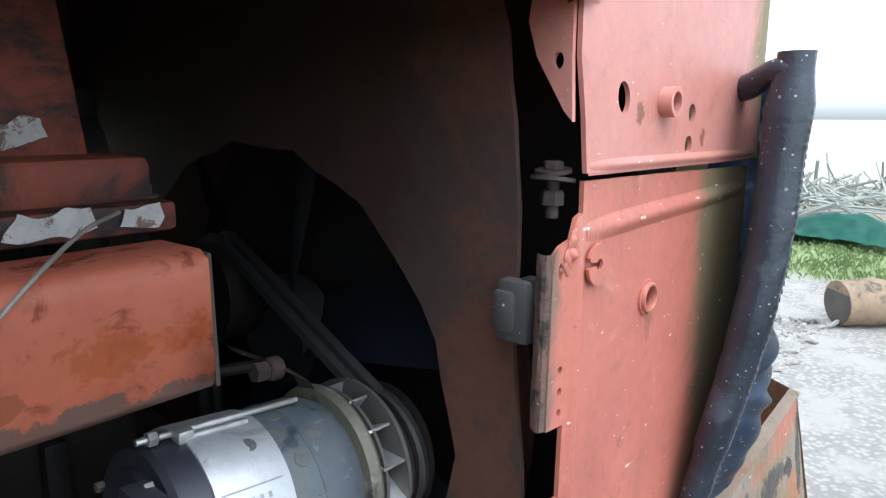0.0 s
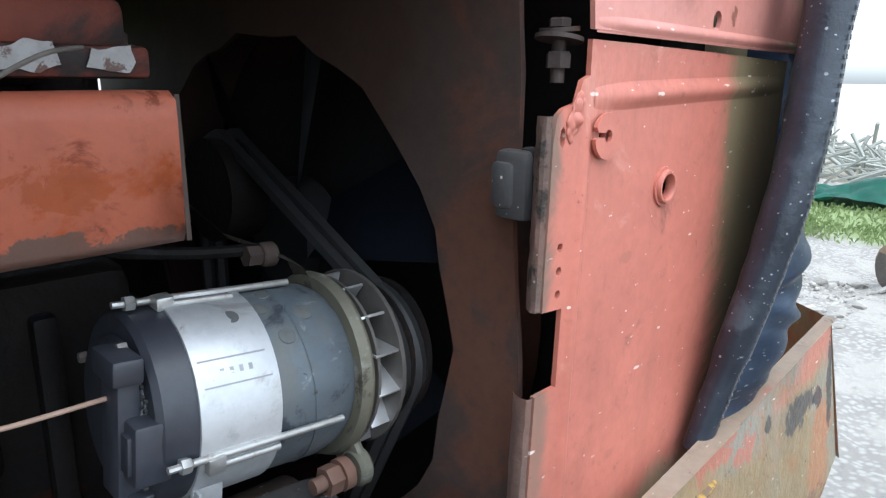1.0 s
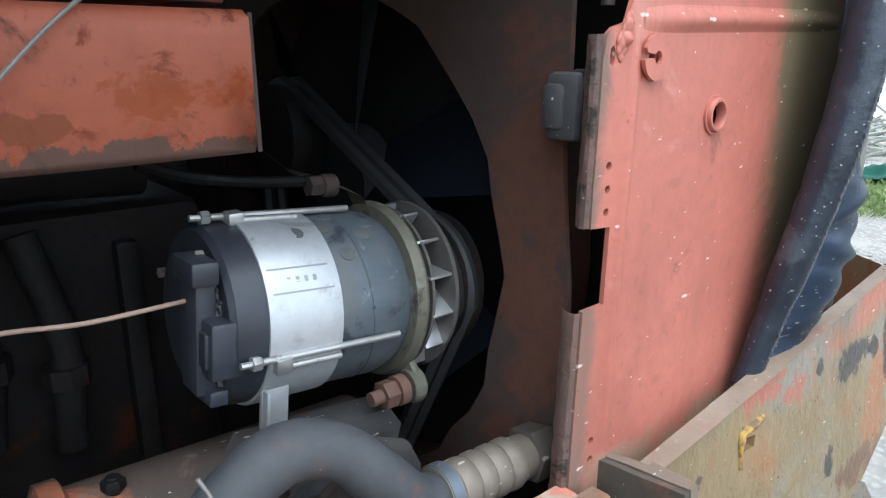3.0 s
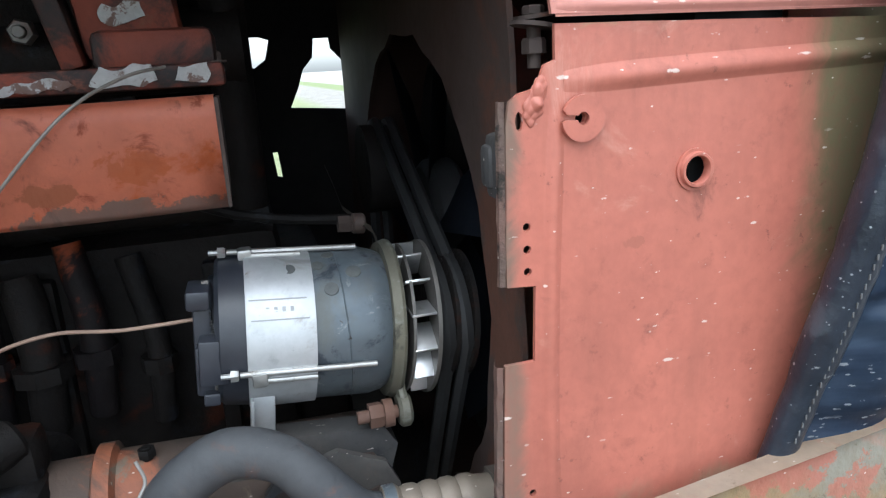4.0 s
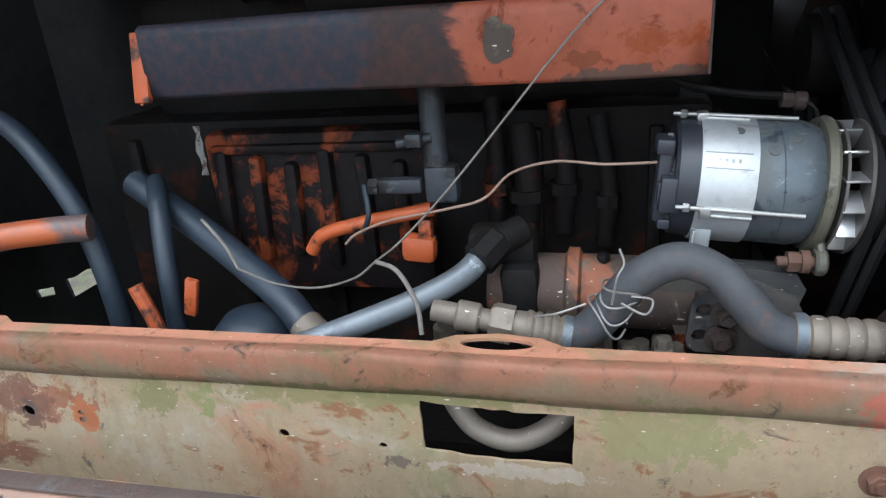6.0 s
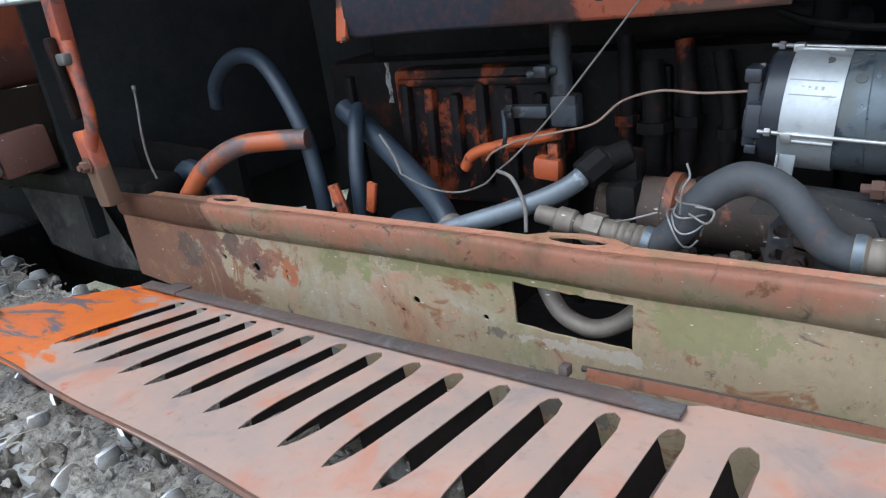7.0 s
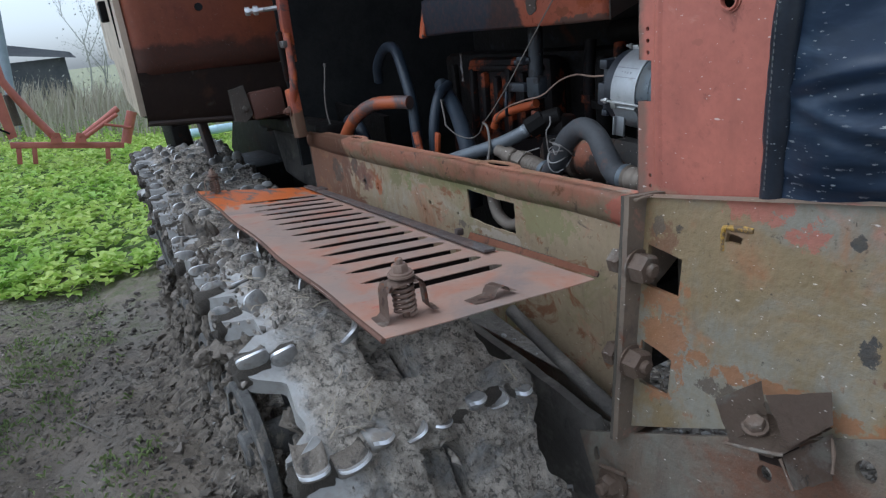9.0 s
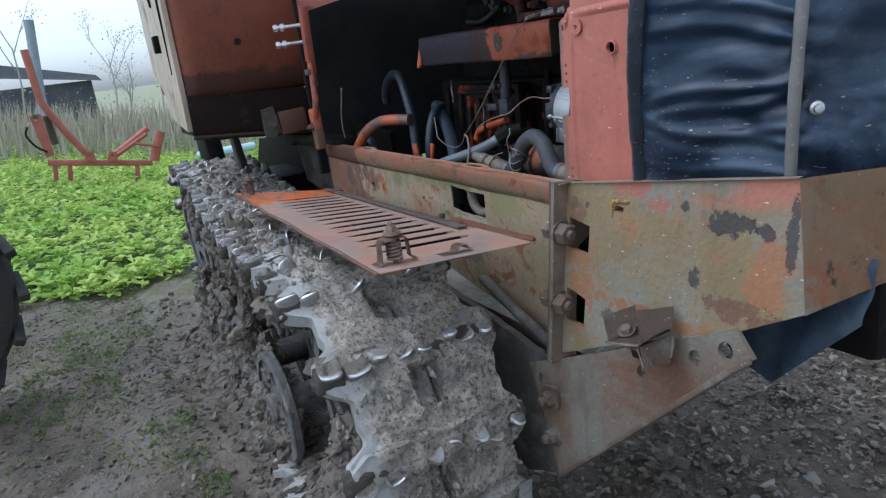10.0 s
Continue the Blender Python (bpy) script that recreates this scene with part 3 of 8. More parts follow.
flap_vinyl = worn("dull_blue_flap_vinyl", (0.03, 0.05, 0.085), (0.09, 0.125, 0.17), 0.5, scale=9, stains=(((0.13, 0.165, 0.2), 5.0, 0.5, 0.66, 0.6),), bump=0.3)
stitch = worn("pale_thread", (0.15, 0.15, 0.15), (0.08, 0.08, 0.08), 0.8, scale=40, bump=0.1)


def ground_material():
    n = Nodes("yard_soil")
    x, y = n.axis(0), n.axis(1)
    soil = n.mix(n.ramp(n.noise(3.0, 8.0), 0.35, 0.65), (0.115, 0.092, 0.07), (0.215, 0.178, 0.14))
    soil = n.mix(n.math('MULTIPLY', n.ramp(n.noise(1.8, 7.0, rough=0.65), 0.5, 0.62), 0.7), soil, (0.055, 0.044, 0.035))
    soil = n.mix(n.ramp(n.noise(0.9, 4.0), 0.52, 0.66), soil, (0.205, 0.182, 0.155))
    gravel_d, gravel_c = n.cells(26.0)
    gravel = n.mix(n.ramp(gravel_d, 0.2, 0.6), (0.44, 0.415, 0.375), (0.3, 0.277, 0.245))
    gravel = n.mix(n.ramp(n.noise(2.0, 6.0), 0.45, 0.6), gravel, (0.42, 0.39, 0.345))
    front = n.ramp(n.math('ADD', n.math('ADD', x, n.math('MULTIPLY', y, 0.6)), n.math('MULTIPLY', n.noise(1.2, 4.0), 1.5)), 2.4, 3.8)
    col = n.mix(front, soil, gravel)
    grassy = n.ramp(n.math('ADD', n.math('MULTIPLY', n.noise(1.6, 5.0), 2.2), n.math('MULTIPLY', x, -0.28)), 1.75, 2.3)
    col = n.mix(n.math('MULTIPLY', grassy, n.ramp(n.noise(14.0), 0.35, 0.65)), col, (0.125, 0.135, 0.06))
    away = n.math('ADD', x, n.math('MULTIPLY', n.noise(0.8, 5.0), 1.6))
    meadow = n.math('MULTIPLY', n.ramp(away, 8.2, 8.9), n.ramp(away, 11.6, 10.8))
    col = n.mix(meadow, col, n.mix(n.noise(3.0), (0.2, 0.28, 0.09), (0.3, 0.33, 0.17)))
    col = n.mix(n.ramp(away, 11.2, 12.2), col, n.mix(n.noise(2.0, 6.0), (0.46, 0.425, 0.375), (0.55, 0.52, 0.47)))
    beyond = n.math('MULTIPLY', n.ramp(n.math('ADD', y, n.noise(0.9, 4.0)), 3.6, 4.4), n.ramp(x, 4.5, 3.0))
    col = n.mix(beyond, col, n.mix(n.noise(6.0, 6.0), (0.2, 0.26, 0.09), (0.42, 0.42, 0.26)))
    green = n.ramp(n.math('ADD', x, n.math('MULTIPLY', n.noise(1.1, 5.0), 1.6)), -3.2, -3.9)
    col = n.mix(n.math('MULTIPLY', green, n.ramp(n.noise(9.0, 5.0), 0.3, 0.5)), col, n.mix(n.noise(20.0), (0.07, 0.12, 0.025), (0.14, 0.2, 0.05)))
    col = n.mix(n.ramp(n.math('ADD', x, n.math('MULTIPLY', n.noise(0.3, 4.0), 4.0)), -13.0, -18.0), col, n.mix(n.noise(0.8, 6.0), (0.34, 0.32, 0.23), (0.24, 0.27, 0.14)))
    pebble_d, pebble_c = n.cells(55.0)
    col = n.mix(n.math('MULTIPLY', n.ramp(pebble_d, 0.2, 0.12), n.ramp(n.noise(5.0), 0.5, 0.65)), col, (0.28, 0.26, 0.23))
    h = n.math('ADD', n.noise(9.0, 10.0, rough=0.7), n.math('MULTIPLY', gravel_d, 0.25))
    return n.done(col, 0.92, 0.0, n.bump(h, 1.0, 0.05))


def leaf_material(name="weed_leaves", low=(0.33, 0.48, 0.08), high=(0.6, 0.7, 0.2), deep=(0.32, 0.5, 0.09)):
    n = Nodes(name)
    col = n.mix(n.island, low, high)
    col = n.mix(n.ramp(n.noise(1.2), 0.45, 0.7), col, deep)
    m = n.done(col, 0.55, 0.0)
    thin = n.t.nodes.new("ShaderNodeBsdfTranslucent")
    n.t.links.new(col, thin.inputs["Color"])
    half = n.t.nodes.new("ShaderNodeMixShader")
    half.inputs[0].default_value = 0.4
    n.t.links.new(n.b.outputs[0], half.inputs[1])
    n.t.links.new(thin.outputs[0], half.inputs[2])
    n.t.links.new(half.outputs[0], n.t.nodes["Material Output"].inputs["Surface"])
    return m


def island_material(name, a, b, rough=0.9):
    n = Nodes(name)
    col = n.mix(n.island, a, b)
    return n.done(n.mix(n.math('MULTIPLY', n.noise(30.0), 0.5), col, tuple(0.6 * v for v in a)), rough, 0.0, n.bump(n.noise(130.0, 6.0, rough=0.7), 1.0, 0.008))


under_mat = leaf_material("undergrowth_leaves", (0.15, 0.22, 0.06), (0.3, 0.36, 0.14), (0.2, 0.25, 0.1))
soil_mat, leaf_mat = ground_material(), leaf_material()
grass_mat = leaf_material("yard_grass", (0.15, 0.21, 0.075), (0.3, 0.36, 0.15), (0.16, 0.22, 0.08))
stone_mat = island_material("gravel_stones", (0.27, 0.248, 0.218), (0.54, 0.505, 0.455))
litter_mat = island_material("dark_litter", (0.09, 0.074, 0.06), (0.4, 0.345, 0.28))
clod_mat = island_material("mud_clods", (0.075, 0.063, 0.052), (0.25, 0.215, 0.18))
dry_mat = island_material("dry_reeds", (0.36, 0.31, 0.23), (0.62, 0.57, 0.46))
shed_grey = worn("weathered_dark_boards", (0.06, 0.066, 0.075), (0.09, 0.095, 0.1), 0.85, scale=1.5, bump=0.3)
twig_far = island_material("far_branches", (0.3, 0.3, 0.27), (0.46, 0.47, 0.4))

# ---- mesh helpers ----
def part(name, bm, material, parent=None, label="", smooth=True, angle=38):
    me = bpy.data.meshes.new(name)
    bmesh.ops.recalc_face_normals(bm, faces=bm.faces) if len(bm.faces) < 60000 else None
    bm.to_mesh(me)
    bm.free()
    for m in material if isinstance(material, (list, tuple)) else [material]:
        me.materials.append(m)
    if smooth:
        me.polygons.foreach_set("use_smooth", [True] * len(me.polygons))
        me.set_sharp_from_angle(angle=radians(angle))
    ob = new(name, me)
    if parent is not None:
        ob.parent = parent
        ob.matrix_parent_inverse = parent.matrix_basis.inverted() if parent.parent is None else Matrix()
    if label:
        tagged(ob, label)
    return ob


def thing(name, place, label, category, group="", kind=""):
    return tagged(put_at(new(name), place), label, category, group, kind)


def put_at(ob, place):
    ob.location = place
    ob.matrix_basis = Matrix.Translation(place)
    return ob


def BM():
    return bmesh.new()


def box(bm, c, s, rot=None, bev=0.0, mi=0):
    m = Matrix.Translation(c) @ (rot.to_4x4() if rot else Matrix()) @ Matrix.Diagonal((*s, 1))
    vs = bmesh.ops.create_cube(bm, size=1.0, matrix=m)["verts"]
    fs = {f for v in vs for f in v.link_faces}
    for f in fs:
        f.material_index = mi
    if bev:
        es = list({e for v in vs for e in v.link_edges})
        bmesh.ops.bevel(bm, geom=es, offset=bev, segments=2, affect='EDGES', profile=0.5)


def spline(pts, steps=8):
    if len(pts) < 3:
        return [Vector(p) for p in pts]
    P = [Vector(p) for p in pts]
    P = [2 * P[0] - P[1]] + P + [2 * P[-1] - P[-2]]
    out = []
    for i in range(1, len(P) - 2):
        a, b, c, d = P[i - 1:i + 3]
        for k in range(steps):
            t = k / steps
            out.append(0.5 * ((2 * b) + (c - a) * t + (2 * a - 5 * b + 4 * c - d) * t * t + (3 * b - 3 * c + d - a) * t ** 3))
    out.append(P[-2])
    return out


def tube(bm, pts, r, n=10, steps=8, smooth=True, mi=0, wobble=0.0):
    """A swept round bar; r is a radius or a function of the way along, 0 to 1."""
    path = spline(pts, steps) if smooth else [Vector(p) for p in pts]
    up, rings = None, []
    for i, p in enumerate(path):
        d = (path[min(i + 1, len(path) - 1)] - path[max(i - 1, 0)]).normalized()
        if up is None:
            up = d.orthogonal().normalized()
        up = (up - d * up.dot(d)).normalized()
        side = d.cross(up)
        k = i / (len(path) - 1)
        rr = r(k) if callable(r) else r
        rr *= 1 + wobble * noise.noise(p * 40)
        rings.append([bm.verts.new(p + rr * (math.cos(2 * math.pi * j / n) * up + math.sin(2 * math.pi * j / n) * side)) for j in range(n)])
    for a, b in zip(rings, rings[1:]):
        for j in range(n):
            bm.faces.new((a[j], a[(j + 1) % n], b[(j + 1) % n], b[j])).material_index = mi
    bm.faces.new(rings[0][::-1]).material_index = mi
    bm.faces.new(rings[-1]).material_index = mi


def lathe(bm, origin, axis, profile, n=28, mi=0, closed=False):
    """Turns (distance along the axis, radius) pairs round the axis from origin."""
    axis = Vector(axis).normalized()
    u = axis.orthogonal().normalized()
    w = axis.cross(u)
    o = Vector(origin)
    rings = []
    for d, r in profile:
        if r < 1e-6:
            rings.append([bm.verts.new(o + axis * d)])
        else:
            rings.append([bm.verts.new(o + axis * d + r * (math.cos(2 * math.pi * j / n) * u + math.sin(2 * math.pi * j / n) * w)) for j in range(n)])
    pairs = list(zip(rings, rings[1:])) + ([(rings[-1], rings[0])] if closed else [])
    for a, b in pairs:
        for j in range(n):
            k = (j + 1) % n
            if len(a) == 1 and len(b) == 1:
                continue
            if len(a) == 1:
                f = bm.faces.new((a[0], b[k], b[j]))
            elif len(b) == 1:
                f = bm.faces.new((a[j], a[k], b[0]))
            else:
                f = bm.faces.new((a[j], a[k], b[k], b[j]))
            f.material_index = mi


def cyl(bm, p0, p1, r, n=18, mi=0, bev=0.0):
    p0, p1 = Vector(p0), Vector(p1)
    l = (p1 - p0).length
    b = min(bev, r * 0.5, l * 0.3)
    prof = [(0, 0), (0, r - b), (b, r), (l - b, r), (l, r - b), (l, 0)] if b else [(0, 0), (0, r), (l, r), (l, 0)]
    lathe(bm, p0, p1 - p0, prof, n, mi)


def ring(bm, p, axis, r_out, r_in, h, n=24, mi=0):
    lathe(bm, p, axis, [(0, r_in), (0, r_out), (h, r_out), (h, r_in)], n, mi, closed=True)


def nut(bm, p, axis, r, h, mi=0):
    lathe(bm, p, axis, [(0, 0), (0, r), (h * 0.8, r), (h, r * 0.85), (h, 0)], 6, mi)


def bolt(bm, p, axis, r, h, mi=0):
    """A hexagon nut with the bolt's end standing out of it."""
    axis = Vector(axis).normalized()
    lathe(bm, p, axis, [(0, 0), (0, r * 1.45), (h * 0.2, r * 1.45), (h * 0.2, 0)], 18, mi)
    nut(bm, Vector(p) + axis * h * 0.2, axis, r, h, mi)
    cyl(bm, Vector(p) + axis * h, Vector(p) + axis * h * 1.7, r * 0.5, 10, mi)


def plate(bm, outline, holes, thick, m, mi=0):
    """A flat sheet from a 2D outline with 2D holes, thick along the local z, set by the matrix m."""
    edges = []
    for loop in [outline] + list(holes):
        vs = [bm.verts.new(m @ Vector((u, v, 0))) for u, v in loop]
        edges += [bm.edges.new((vs[i], vs[(i + 1) % len(vs)])) for i in range(len(vs))]
    res = bmesh.ops.triangle_fill(bm, edges=edges, use_beauty=True, use_dissolve=False)
    faces = [g for g in res["geom"] if isinstance(g, bmesh.types.BMFace)]
    for f in faces:
        f.material_index = mi
    ext = bmesh.ops.extrude_face_region(bm, geom=faces, use_keep_orig=True)
    d = (m.to_3x3() @ Vector((0, 0, 1))).normalized() * thick
    bmesh.ops.translate(bm, verts=[g for g in ext["geom"] if isinstance(g, bmesh.types.BMVert)], vec=d)


def oval(c, a, b, n=16, turn=0.0):
    return [(c[0] + a * math.cos(2 * math.pi * i / n) * math.cos(turn) - b * math.sin(2 * math.pi * i / n) * math.sin(turn),
             c[1] + a * math.cos(2 * math.pi * i / n) * math.sin(turn) + b * math.sin(2 * math.pi * i / n) * math.cos(turn)) for i in range(n)]


def ragged(pts, step=0.02, amount=0.003, seed=0.0):
    out = []
    for (a, b), (c, d) in zip(pts, pts[1:] + pts[:1]):
        k = max(1, int(math.hypot(c - a, d - b) / step))
        for i in range(k):
            t = i / k
            u, v = a + (c - a) * t, b + (d - b) * t
            out.append((u + amount * noise.noise((u * 60, v * 60, seed)), v + amount * noise.noise((u * 60, v * 60, seed + 9))))
    return out


def strip(bm, profile, x0, x1, n=40, thick=0.004, mi=0, wave=0.0):
    """A sheet bent to a (y, z) profile and run along x."""
    rows = []
    for i in range(n + 1):
        x = x0 + (x1 - x0) * i / n
        rows.append([bm.verts.new((x, y + wave * noise.noise((x * 4, y * 9, z * 9)), z + wave * noise.noise((x * 4 + 5, y * 9, z * 9)))) for y, z in profile])
    faces = []
    for a, b in zip(rows, rows[1:]):
        for j in range(len(profile) - 1):
            f = bm.faces.new((a[j], b[j], b[j + 1], a[j + 1]))
            f.material_index = mi
            faces.append(f)
    bmesh.ops.solidify(bm, geom=faces, thickness=thick)


def swage(bm, pts, width, height, y):
    """A soft pressed ridge on an upright sheet whose face lies at y, along (x, z) points."""
    path = spline([(x, 0, z) for x, z in pts], 8)
    rows = []
    for i, p in enumerate(path):
        d = (path[min(i + 1, len(path) - 1)] - path[max(i - 1, 0)]).normalized()
        side = Vector((-d.z, 0, d.x))
        fade = min(1.0, 0.25 + 4 * min(i, len(path) - 1 - i) / len(path))
        rows.append([bm.verts.new(p + side * width * t + Vector((0, y + 0.0006 - height * fade * 0.5 * (1 + math.cos(2 * math.pi * t)), 0))) for t in (-0.5, -0.4, -0.3, -0.2, -0.1, 0.0, 0.1, 0.2, 0.3, 0.4, 0.5)])
    for a, b in zip(rows, rows[1:]):
        for j in range(10):
            bm.faces.new((a[j], b[j], b[j + 1], a[j + 1]))


def bent_plate(bm, rows, thick):
    """A thin plate through rows of points, with its thickness."""
    vs = [[bm.verts.new(p) for p in row] for row in rows]
    fs = [bm.faces.new((a[j], b[j], b[j + 1], a[j + 1])) for a, b in zip(vs, vs[1:]) for j in range(len(a) - 1)]
    bmesh.ops.solidify(bm, geom=fs, thickness=thick)


XZ = Matrix(((1, 0, 0, 0), (0, 0, 1, 0), (0, 1, 0, 0), (0, 0, 0, 1)))   # local x, y -> world x, z; local z -> world y


def xz(y):
    return Matrix.Translation((0, y, 0)) @ XZ


def yz(x):
    return Matrix(((0, 0, 1, x), (1, 0, 0, 0), (0, 1, 0, 0), (0, 0, 0, 1)))


def xy(z):
    return Matrix.Translation((0, 0, z))


def stone_template(sub):
    bm = BM()
    bmesh.ops.create_icosphere(bm, subdivisions=sub, radius=1.0)
    vs, fs = np.array([v.co[:] for v in bm.verts]), np.array([[v.index for v in f.verts] for f in bm.faces])
    bm.free()
    return vs, fs

# ---- ground ----
def ground():
    bm = BM()
    def steps(near, far):
        out, v, d = [], near[0], near[2]
        while v < near[1]:
            out.append(v)
            v += d
        lo, hi, g = [], near[1], d
        while hi < far:
            out.append(hi)
            g *= 1.35
            hi += g
        v, g = near[0], d
        while v > -far:
            g *= 1.35
            v -= g
            lo.append(v)
        return lo[::-1] + out
    xs, ys = steps((-4.0, 3.2, 0.06), 900), steps((-2.4, 2.0, 0.06), 900)
    def height(x, y):
        near = max(0.0, 1 - max(abs(x), abs(y)) / 14)
        h = 0.035 * noise.fractal((x * 1.1, y * 1.1, 0.3), 0.9, 2.1, 5) + near * 0.022 * noise.fractal((x * 7, y * 7, 2.0), 0.8, 2.2, 4)
        if -3.2 < x < 0.2 and -1.0 < y < -0.5:
            h += 0.05 * math.sin((y + 1.0) / 0.5 * math.pi) * (0.7 + 0.6 * noise.noise((x * 3, y * 3, 0)))
        if x < -3:
            h += min(1.0, (-3 - x) / 5) * (0.06 - 0.13 * max(-7.0, min(7.0, y)))
        return h - 0.02
    grid = [[bm.verts.new((x, y, height(x, y))) for y in ys] for x in xs]
    for a, b in zip(grid, grid[1:]):
        for j in range(len(ys) - 1):
            bm.faces.new((a[j], b[j], b[j + 1], a[j + 1]))
    ob = part("ground", bm, soil_mat, angle=180)
    tagged(ob, "grey-brown muddy yard soil with gravel and patches of grass", "ground", kind="structure")


ground()

# ---- tractor ----
tractor = thing("crawler_tractor", (-0.8, 0.4, 0.0), "old faded red crawler tractor with open engine bay", "tractor")


def sill():
    bm = BM()
    rnd = lambda c, a, b: oval(c, a, b, 20)
    hole = ragged([(-0.172, 1.052), (-0.1, 1.046), (0.0, 1.045), (0.002, 1.112), (-0.075, 1.113), (-0.172, 1.118)], 0.012, 0.003)
    dots = [oval(c, r, r * 0.9, 10) for c, r in (((-0.644, 1.052), 0.006), ((-0.644, 1.064), 0.005), ((-0.35, 1.058), 0.007), ((-0.222, 1.052), 0.005), ((-0.73, 1.06), 0.01),
            ((-0.82, 1.07), 0.006), ((0.305, 1.06), 0.012), ((-0.38, 1.035), 0.004))]
    bottom = [(-1.15, 0.985), (-0.6, 0.93), (-0.1, 0.83), (0.335, 0.76)]
    face = [(-1.15, 1.128)] + bottom + [(0.335, 1.128)]
    plate(bm, ragged(face, 0.05, 0.002), [hole] + dots, 0.004, xz(0.0))
    strip(bm, [(0.012, 1.178), (-0.003, 1.1785), (-0.007, 1.176), (-0.009, 1.17), (-0.01, 1.142), (-0.007, 1.133), (0.0, 1.124)], -1.15, 0.335, 60, 0.004, wave=0.004)
    lip = [(-1.15, 0.012), (0.315, 0.012), (0.315, 0.03)]
    for cx in (-0.085, -0.82):
        lip += [(cx + 0.075, 0.034), (cx + 0.05, 0.05), (cx, 0.058), (cx - 0.05, 0.05), (cx - 0.075, 0.034)]
    lip += [(-1.15, 0.034)]
    plate(bm, lip, [oval((-0.085, 0.034), 0.042, 0.013, 20), oval((-0.82, 0.034), 0.035, 0.012, 20)], -0.004, xy(1.178))
    part("sill_panel", bm, sill_paint, tractor, "weathered ochre and red sheet sill with a torn hole", angle=50)
    # rolled end cap and lower frame rail below the sill
    bm = BM()
    strip(bm, [(-0.03, 0.80), (-0.032, 0.76), (-0.02, 0.74), (0.05, 0.735)], -1.6, 0.34, 30, 0.006, wave=0.003)
    part("frame_rail", bm, bracket_paint, tractor)
    bm = BM()
    tube(bm, [(-0.175, 0.075, 1.15), (-0.152, 0.055, 1.105), (-0.135, 0.046, 1.076), (-0.112, 0.042, 1.053), (-0.07, 0.04, 1.043), (-0.028, 0.046, 1.061), (0.01, 0.06, 1.1)], 0.0135, 14)
    part("loom_hose", bm, fitting_metal, tractor, "pale hose behind the hole in the sill")


sill()


def side_panel():
    bm = BM()
    left = [(0.316, 1.165), (0.318, 1.24), (0.322, 1.325), (0.346, 1.325), (0.348, 1.386), (0.325, 1.388), (0.327, 1.45), (0.328, 1.505), (0.331, 1.522), (0.338, 1.527), (0.352, 1.53), (0.358, 1.545), (0.366, 1.548), (0.366, 1.572)]
    out = left + [(0.72, 1.566), (0.72, 1.10), (0.36, 1.10), (0.35, 1.165)]
    holes = [oval((0.342, z), 0.0032, 0.0032, 10) for z in (1.432, 1.415, 1.398, 1.21, 1.193)]
    holes += [oval((0.385, 1.507), 0.004, 0.004, 10), oval((0.482, 1.461), 0.0115, 0.0115, 16), oval((0.338, 1.508), 0.003, 0.007, 8)]
    plate(bm, ragged(out, 0.03, 0.0012), holes, 0.004, xz(0.022) @ Matrix.Rotation(radians(0), 4, 'Y'))
    # bead down the edge and the pressed ridge near the top
    swage(bm, [(0.36, 1.17), (0.359, 1.3), (0.362, 1.42), (0.367, 1.52)], 0.02, 0.0045, 0.022)
    swage(bm, [(0.372, 1.533), (0.5, 1.537), (0.71, 1.542)], 0.026, 0.005, 0.022)
    ob = part("front_side_panel", bm, panel_red, tractor, "salmon-red sheet panel with scratches and holes", angle=60)
    bm = BM()
    lathe(bm, (0.482, 0.024, 1.461), (0, -1, 0), [(0, 0.0105), (0, 0.0142), (0.006, 0.014), (0.0072, 0.0132), (0.0072, 0.0112), (0.006, 0.0105)], 28, closed=True)
    ring(bm, (0.482, 0.0222, 1.461), (0, -1, 0), 0.0165, 0.0115, 0.0022)
    part("pipe_stub", bm, panel_red, ob)
    bm = BM()
    rim = [(0.385 + 0.0165 * math.cos(radians(a)), 1.507 + 0.0165 * math.sin(radians(a))) for a in range(-174, 166, 10)]
    eye = [(0.385 + 0.0046 * math.cos(radians(a)), 1.507 + 0.0046 * math.sin(radians(a))) for a in range(150, -171, -20)]
    plate(bm, rim + [(0.372, 1.5103)] + eye + [(0.372, 1.5065)], [], 0.003, xz(0.0165))
    part("washer", bm, panel_red, ob)
    bm = BM()
    random.seed(5)
    for v in bmesh.ops.create_icosphere(bm, subdivisions=5, radius=1.0)["verts"]:
        d = v.co.copy()
        v.co = Vector((0.3505 + 0.008 * d.x + 0.004 * d.z, 0.0215 + 0.003 * d.y, 1.522 + 0.018 * d.z))
        v.co += d * 0.004 * (0.7 - 1.6 * noise.voronoi(v.co * 110)[0][0])
    part("weld_seam", bm, panel_red, ob, "lumpy painted weld")
    bm = BM()
    for z0, z1, x0, x1, deep in ((1.388, 1.522, 0.3255, 0.3285, 0.5), (1.168, 1.324, 0.3155, 0.321, 0.65)):
        zs = [z0 + (z1 - z0) * i / 16 for i in range(17)]
        bent_plate(bm, [[(x0 + (x1 - x0) * (z - z0) / (z1 - z0) - 0.0005 + dx + 0.0012 * noise.noise((z * 90, dy * 300, 3)), 0.0235 + dy * deep + 0.003 * noise.noise((z * 70, dy, 1)) * (dy > 0.01), z) for z in zs]
                        for dx, dy in ((0.0, 0.0), (-0.004, 0.003), (-0.005, 0.009), (-0.003, 0.018), (0.0, 0.026))], 0.003)
    part("edge_flange", bm, edge_grime, ob, "grimy flaking edge folded back")
    bm = BM()
